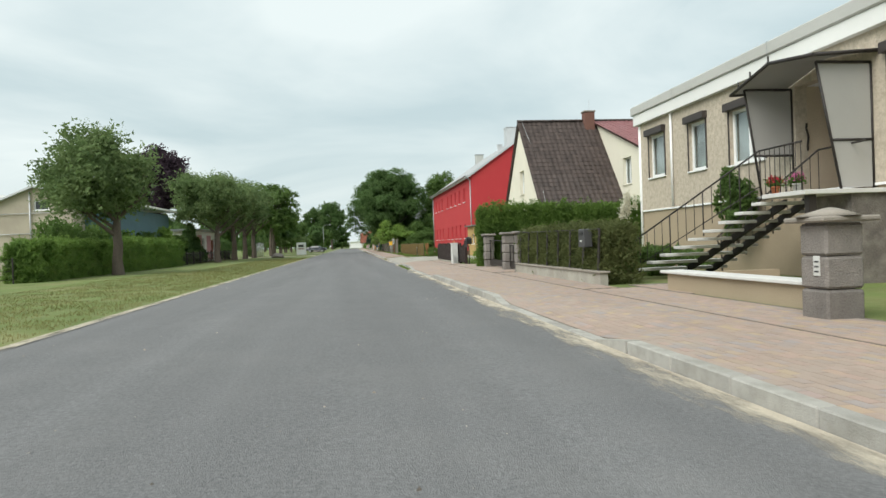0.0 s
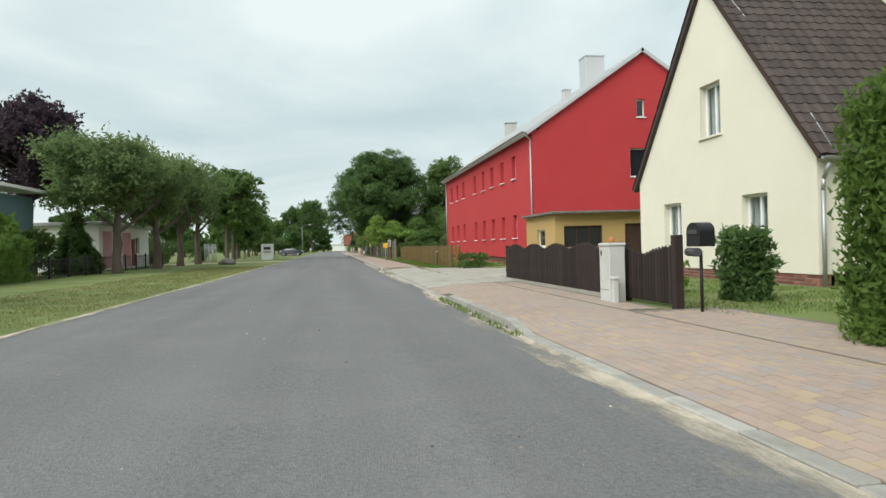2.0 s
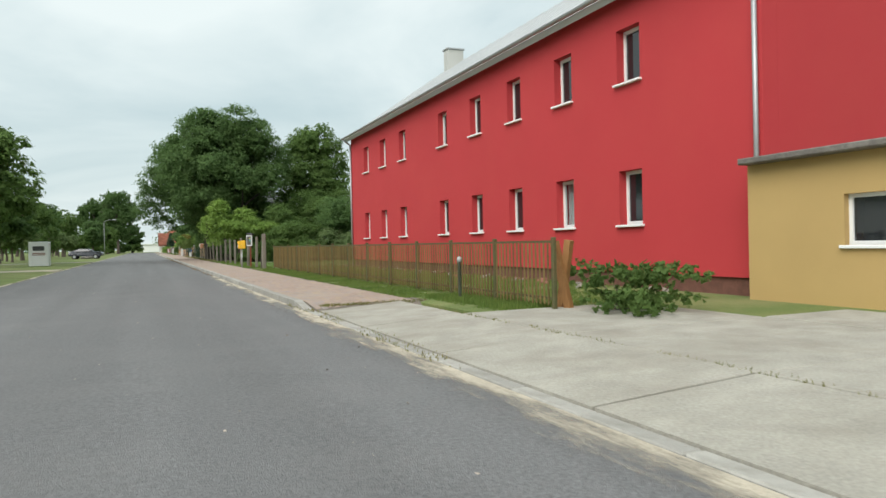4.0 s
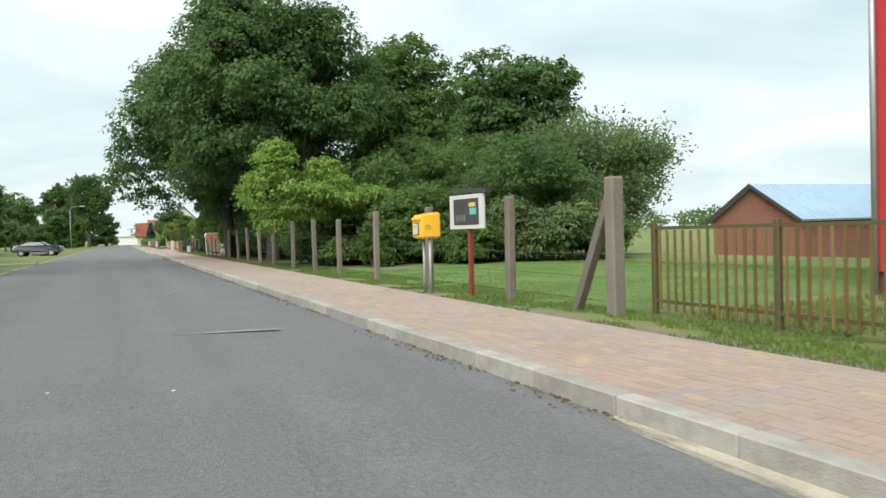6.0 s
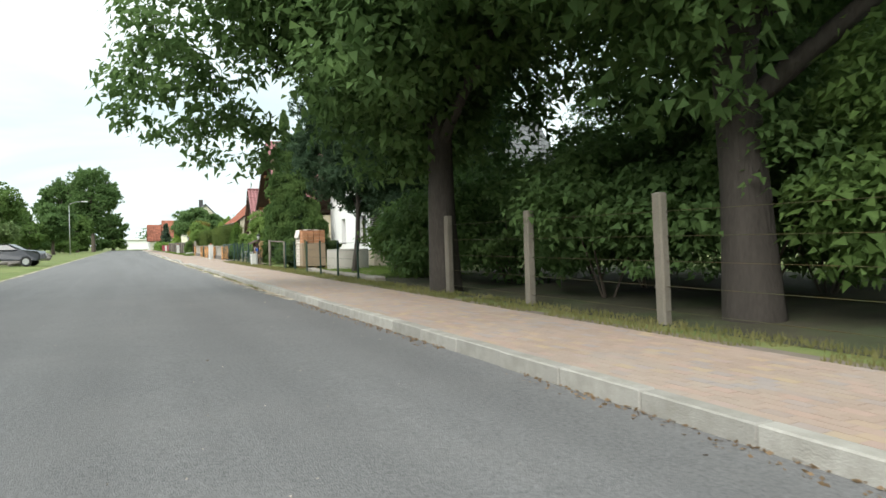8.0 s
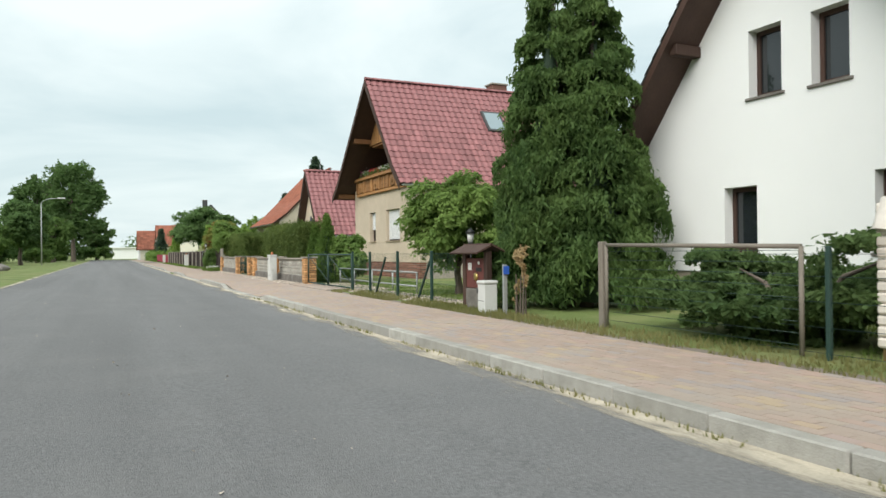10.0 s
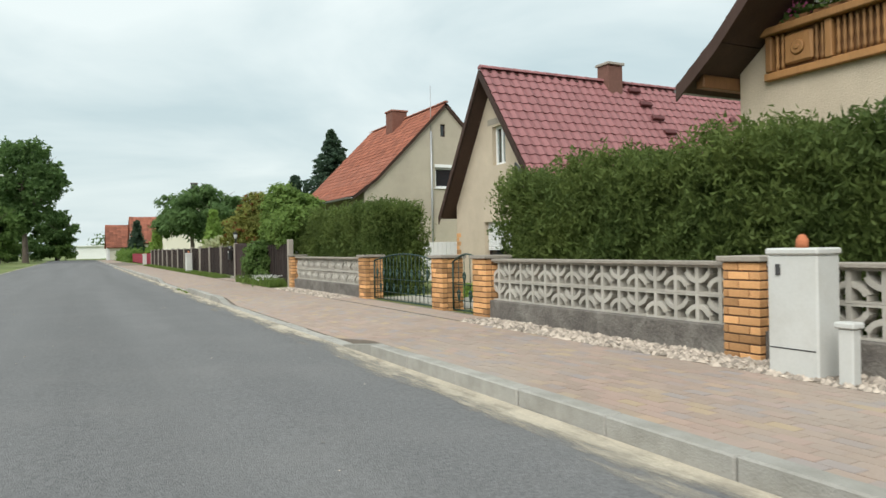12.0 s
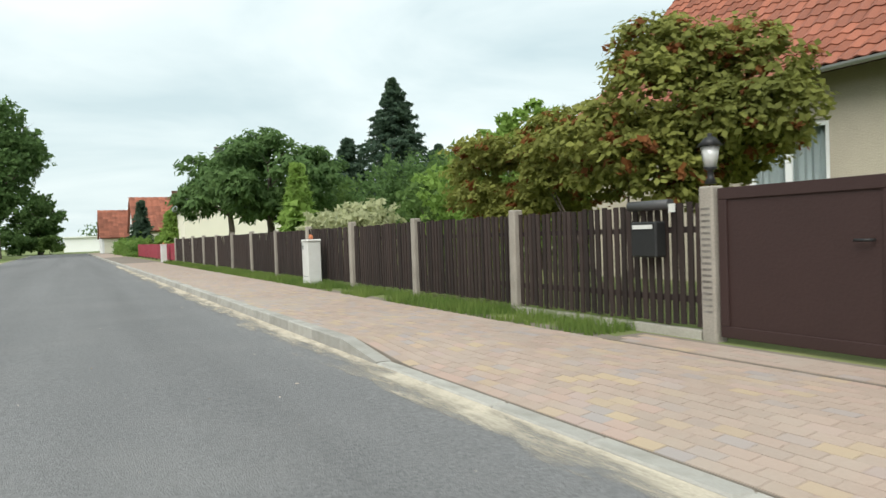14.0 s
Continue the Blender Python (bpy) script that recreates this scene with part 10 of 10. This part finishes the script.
# dark hatchback parked across the verge
car = thing("hatchback_car", "dark blue-black parked hatchback car", "car")
bm = bmesh.new()
prof = [(-2.05, 0.45), (-2.08, 0.75), (-1.95, 0.92), (-1.0, 1.02), (-0.35, 1.38), (0.75, 1.42), (1.55, 1.12), (2.0, 1.0), (2.06, 0.6), (1.98, 0.4), (-1.95, 0.35)]
for sy in (-0.82, 0.82):
    pass
rows = []
for yy, ins in ((-0.84, 0.0), (-0.80, 0.03), (0.80, 0.03), (0.84, 0.0)):
    rows.append([bm.verts.new((x * (0.99 if abs(yy) > 0.82 else 1.0), yy if z < 0.95 else yy * 0.80, z)) for x, z in prof])
n = len(prof)
for a, b in zip(rows, rows[1:]):
    for i in range(n):
        bm.faces.new((a[i], a[(i + 1) % n], b[(i + 1) % n], b[i]))
bm.faces.new(rows[0][::-1]), bm.faces.new(rows[-1])
bmesh.ops.bevel(bm, geom=bm.edges[:], offset=0.03, segments=2, affect="EDGES")
part("body", bm, M["car_paint"], car)
for sy in (-1, 1):
    bm = bmesh.new()
    f = [(-0.82, 1.04), (-0.32, 1.32), (0.70, 1.35), (1.30, 1.10), (1.2, 1.02)]
    bm.faces.new([bm.verts.new((x, sy * (0.69 if z > 1.2 else 0.835 if z < 1.05 else 0.79), z)) for x, z in f])
    thicken(bm, (0, sy * 0.012, 0))
    part("side_window", bm, M["glass"], car)
    for x in (-1.3, 1.28):
        bm = bmesh.new()
        cyl(bm, (x, sy * 0.64, 0.31), (x, sy * 0.85, 0.31), 0.31, n=20)
        wheel = part("wheel", bm, M["rubber"], car)
        bm = bmesh.new()
        cyl(bm, (x, sy * 0.852, 0.31), (x, sy * 0.862, 0.31), 0.19, n=14)
        part("rim", bm, M["zinc"], wheel)
bm = bmesh.new()
bm.faces.new([bm.verts.new(v) for v in ((-2.09, -0.7, 0.62), (-2.09, -0.4, 0.62), (-2.07, -0.4, 0.78), (-2.07, -0.7, 0.78))])
thicken(bm, (-0.01, 0, 0))
part("headlight", bm, M["cabinet_grey"], car)
car.matrix_basis = pose(-7.2, 147.5, 0.05, 0, 0, 172)

# rows of small trees and far woods
for i in range(11):
    y = 132 + i * 9.5
    x = -13.5 - (i % 3) * 2.0
    tree("fruit_tree", "small round fruit tree on the verge", (x, y, 0.0), 5, (0, 0, 3.1, 2.6, 3.0, 1.9), 6500, 0.22, "leaf_mid" if i % 2 else "leaf_wind", 200 + i, 0.12, more=1.1, kite=False, lobes=20, lobe_size=0.4, group="fruit trees on the verge")
for i, (x, y, h, r, key, s) in enumerate(((-6.9, 266, 20.5, 6.8, "leaf_maple", 1), (-14, 284, 18, 6.4, "leaf_maple", 2), (-3.6, 301, 10, 4.2, "leaf_maple", 3), (-10.5, 302, 12, 5.0, "leaf_maple", 9), (-22, 262, 12, 5.5, "leaf_mid", 4), (-30, 250, 13, 6, "leaf_mid", 5), (-38, 280, 16, 7, "leaf_maple", 6), (-20, 240, 9, 5, "leaf_mid", 7), (-9.5, 255, 8, 3.6, "leaf_mid", 8))):
    tree("far_tree", "tall dense tree beside the road", (x, y, 0.0), h, (0, 0, h * 0.56, r, r, h * 0.44), 16000 if r > 5 else 8000, 0.36, key, 230 + i, 0.35, more=1.3, kite=False, lobes=70, lobe_size=0.22, shell=0.5)
for i, (x, y, h, r) in enumerate(((-34, 190, 8, 5), (-28, 210, 9, 5), (-42, 160, 9, 6), (-36, 130, 10, 6), (-48, 110, 11, 7), (34, 180, 9, 5), (40, 205, 10, 6), (36, 150, 9, 6), (34, 125, 9, 6), (45, 90, 10, 7), (62, 100, 9, 8), (75, 80, 10, 8))):
    tree("background_tree", "green tree behind the houses", (x, y, -1.05 if x > 0 else 0.0), h, (0, 0, h * 0.55, r, r, h * 0.42), 4500, 0.50, "leaf_mid" if i % 3 else "leaf_maple", 260 + i, 0.3, more=1.0, kite=False, lobes=22, lobe_size=0.4)
for i, (x, y, r, h) in enumerate(((-2.2, 297.5, 2.4, 1.6), (-6.5, 298, 2.6, 1.9), (-11, 297.5, 3.0, 2.0), (-16, 298, 3.2, 2.2), (-9.5, 268, 2.6, 1.5), (-13.5, 258, 3.0, 1.7), (-11, 246, 2.2, 1.4), (-17, 250, 3.4, 2.0), (-22, 244, 3.4, 2.2))):
    bush("roadside_undergrowth", "dark undergrowth beneath the roadside trees", (x, y, 0.0), (r, r * 1.2, h), 3200, 0.30, "leaf_maple" if i % 2 else "leaf_mid", 280 + i, 14, 0.45, "undergrowth", kite=False)
# wooded skyline
rng = np.random.default_rng(300)
lob = []
for k in range(190):
    a = rng.random() * math.pi * 1.1 - math.pi * 0.05
    d = 380 + 160 * rng.random()
    x, y = math.cos(a) * d, 120 + math.sin(a) * d
    if abs(x) < 14:
        continue
    h = 7 + 7 * rng.random()
    lob.append((x, y, h * 0.5, 13, 13, h * 0.55))
p = lobes_points(lob, 45000, rng, 0.5)
wood = leaf_mesh("far_woods", p[p[:, 2] > 0], 1.3, M["leaf_maple"], None, rng, kite=False)
tagged(wood, "distant dark line of woods", "woods", kind="stuff")

# far houses down the road
for x, y, w, l, e, r, key in ((6.5, 250.0, 10, 8.0, 2.7, 6.1, "tile_orange"), (4.4, 278.0, 9, 8.0, 2.4, 6.0, "tile_orange"), (8.75, 231.5, 8, 9, 4.2, 8.4, "tile_slate")):
    t = thing("far_house", ("pale house with an orange tiled roof" if key == "tile_orange" else "pale house with a dark gabled roof"), "house")
    if key == "tile_slate":
        s = (r - e) / (w / 2)
        wins = [(x + 3.4, x + 4.6, 4.6, 5.9)]
        wall_sheet("gable_wall", "y", y, x, x + w, 0, r, 0.3, M["yellow_render"], t, wins, [((x, e), (-s, 1)), ((x + w, e), (s, 1))])
        wall_sheet("wall", "x", x, y + 0.302, y + l, 0, e, 0.3, M["yellow_render"], t)
        window(t, "y", y, *wins[0], 1, "white_paint", 0.1, 1, "white_paint", False)
        for sg_ in (-1, 1):
            xe = x + w / 2 + sg_ * (w / 2 + 0.4)
            roof_slab(t, [(xe, y - 0.3, e - 0.4 * s + 0.1), (x + w / 2, y - 0.3, r + 0.1), (x + w / 2, y + l, r + 0.1), (xe, y + l, e - 0.4 * s + 0.1)], 0.2, M[key])
        chimney(t, x + w / 2 - 0.8, x + w / 2 - 0.1, y + 3, y + 3.6, r - 0.8, r + 0.9, "grey_dark")
    else:
        s = (r - e) / (l / 2)
        wins = [(y + 2.2, y + 3.3, 1.1, 2.3), (y + 4.7, y + 5.8, 1.1, 2.3)]
        wall_sheet("gable_wall", "x", x, y, y + l, 0, r, 0.3, M["white_render"], t, wins, [((y, e), (-s, 1)), ((y + l, e), (s, 1))])
        wall_sheet("wall", "y", y, x + 0.302, x + w, 0, e, 0.3, M["yellow_render"], t, [(x + 2, x + 3.2, 0.9, 2.1), (x + 6, x + 7.2, 0.9, 2.1)])
        for q in wins:
            window(t, "x", x, *q, 1, "white_paint", 0.1, 1, "white_paint", False)
        for q in ((x + 2, x + 3.2, 0.9, 2.1), (x + 6, x + 7.2, 0.9, 2.1)):
            window(t, "y", y, *q, 1, "white_paint", 0.1, 1, "white_paint", False)
        for sg_ in (-1, 1):
            ye = y + l / 2 + sg_ * (l / 2 + 0.35)
            rt = roof_slab(t, [(x - 0.25, ye, e - 0.35 * s + 0.1), (x + w, ye, e - 0.35 * s + 0.1), (x + w, y + l / 2, r + 0.1), (x - 0.25, y + l / 2, r + 0.1)], 0.16, M[key])
            if sg_ < 0:
                up = Vector((0, l / 2 + 0.35, (l / 2 + 0.35) * s))
                tiled(rt, slope_frame((x - 0.25, ye, e - 0.35 * s + 0.12), (1, 0, 0), up), w + 0.25, up.length, 0.6, 0.5, 0.04, 0.028, key, 0)
        boxpart("verge_board", (x - 0.3, x - 0.251, y + l / 2 - 0.2, y + l / 2 + 0.2, r - 0.3, r + 0.05), M["white_paint"], t)
        chimney(t, x + w * 0.42, x + w * 0.42 + 0.6, y + l / 2 - 0.1, y + l / 2 + 0.5, r - 0.5, r + 0.75)
    settle(t, (x + w / 2, y + l / 2, 0))
lw2 = thing("long_white_hall", "low white hall beyond the end of the road", "hall")
boxpart("wall", (-0.4, 7.0, 330, 342, 0, 2.9), M["white_render"], lw2)
boxpart("roof", (-0.7, 7.3, 329.6, 342.4, 2.902, 3.15), M["white_fascia"], lw2)
settle(lw2, (3.3, 336, 0.04))
spruce("young_fir", "small dark fir in a far garden", (6.6, 244.5, 0), 5.4, 1.3, 310, n=2200, size=0.3, layers=12)
spruce("young_fir", "small yellow-green conifer in a far garden", (8.2, 236.0, 0), 4.0, 1.4, 311, "leaf_light", n=2200, size=0.3, layers=10)
hedge("far_hedge", "clipped green hedge in a far garden", (5.4, 6.4, 236, 262, 0.0, 1.2), 6000, 0.2, "leaf_privet", 312, 0.1, dense=8, spray=3.0)

# brick shed with the pale blue roof
ba = thing("brick_shed", "red brick shed with a pale blue sheet roof", "shed")
SD0, SD1, SDX, SDE, SDR = 96.6, 102.9, 34.0, 1.45, 3.4
sm = (SD0 + SD1) / 2
s = (SDR - SDE) / (sm - SD0)
wall_sheet("gable_wall", "x", SDX, SD0, SD1, -1.3, SDR, 0.25, M["brick_red"], ba, (), [((SD0, SDE), (-s, 1)), ((SD1, SDE), (s, 1))])
wall_sheet("wall", "y", SD0, SDX + 0.252, 52, -1.3, SDE, 0.25, M["brick_red"], ba, [(39.9, 41.3, -0.45, 1.0)])
wall_sheet("wall", "y", SD1, SDX + 0.252, 52, -1.3, SDE, -0.25, M["brick_red"], ba)
window(ba, "y", SD0, 39.9, 41.3, -0.45, 1.0, 1, "white_paint", 0.06, 1, "post_concrete", False, 0.08)
for sg_ in (-1, 1):
    y0, z0 = sm + sg_ * (sm - SD0 + 0.35), SDE - 0.35 * s + 0.08
    sl_ = roof_slab(ba, [(SDX - 0.35, y0, z0), (52.3, y0, z0), (52.3, sm, SDR + 0.08), (SDX - 0.35, sm, SDR + 0.08)], 0.12, M["blue_roof"])
    bm = bmesh.new()
    for k in range(46):
        x = SDX - 0.3 + k * 0.4
        cyl(bm, (x, y0, z0 + 0.012), (x, sm, SDR + 0.092), 0.025, n=5)
    part("roof_rib", bm, M["blue_roof"], sl_)
    bm = bmesh.new()
    a, b = Vector((SDX - 0.38, y0, z0)), Vector((SDX - 0.38, sm, SDR + 0.1))
    bm.faces.new([bm.verts.new(v) for v in (a, b, b - Vector((0, 0, 0.2)), a - Vector((0, 0, 0.2)))])
    thicken(bm, (-0.03, 0, 0))
    part("barge_board", bm, M["grey_dark"], ba)
settle(ba, (43, 99.7, -1.05))
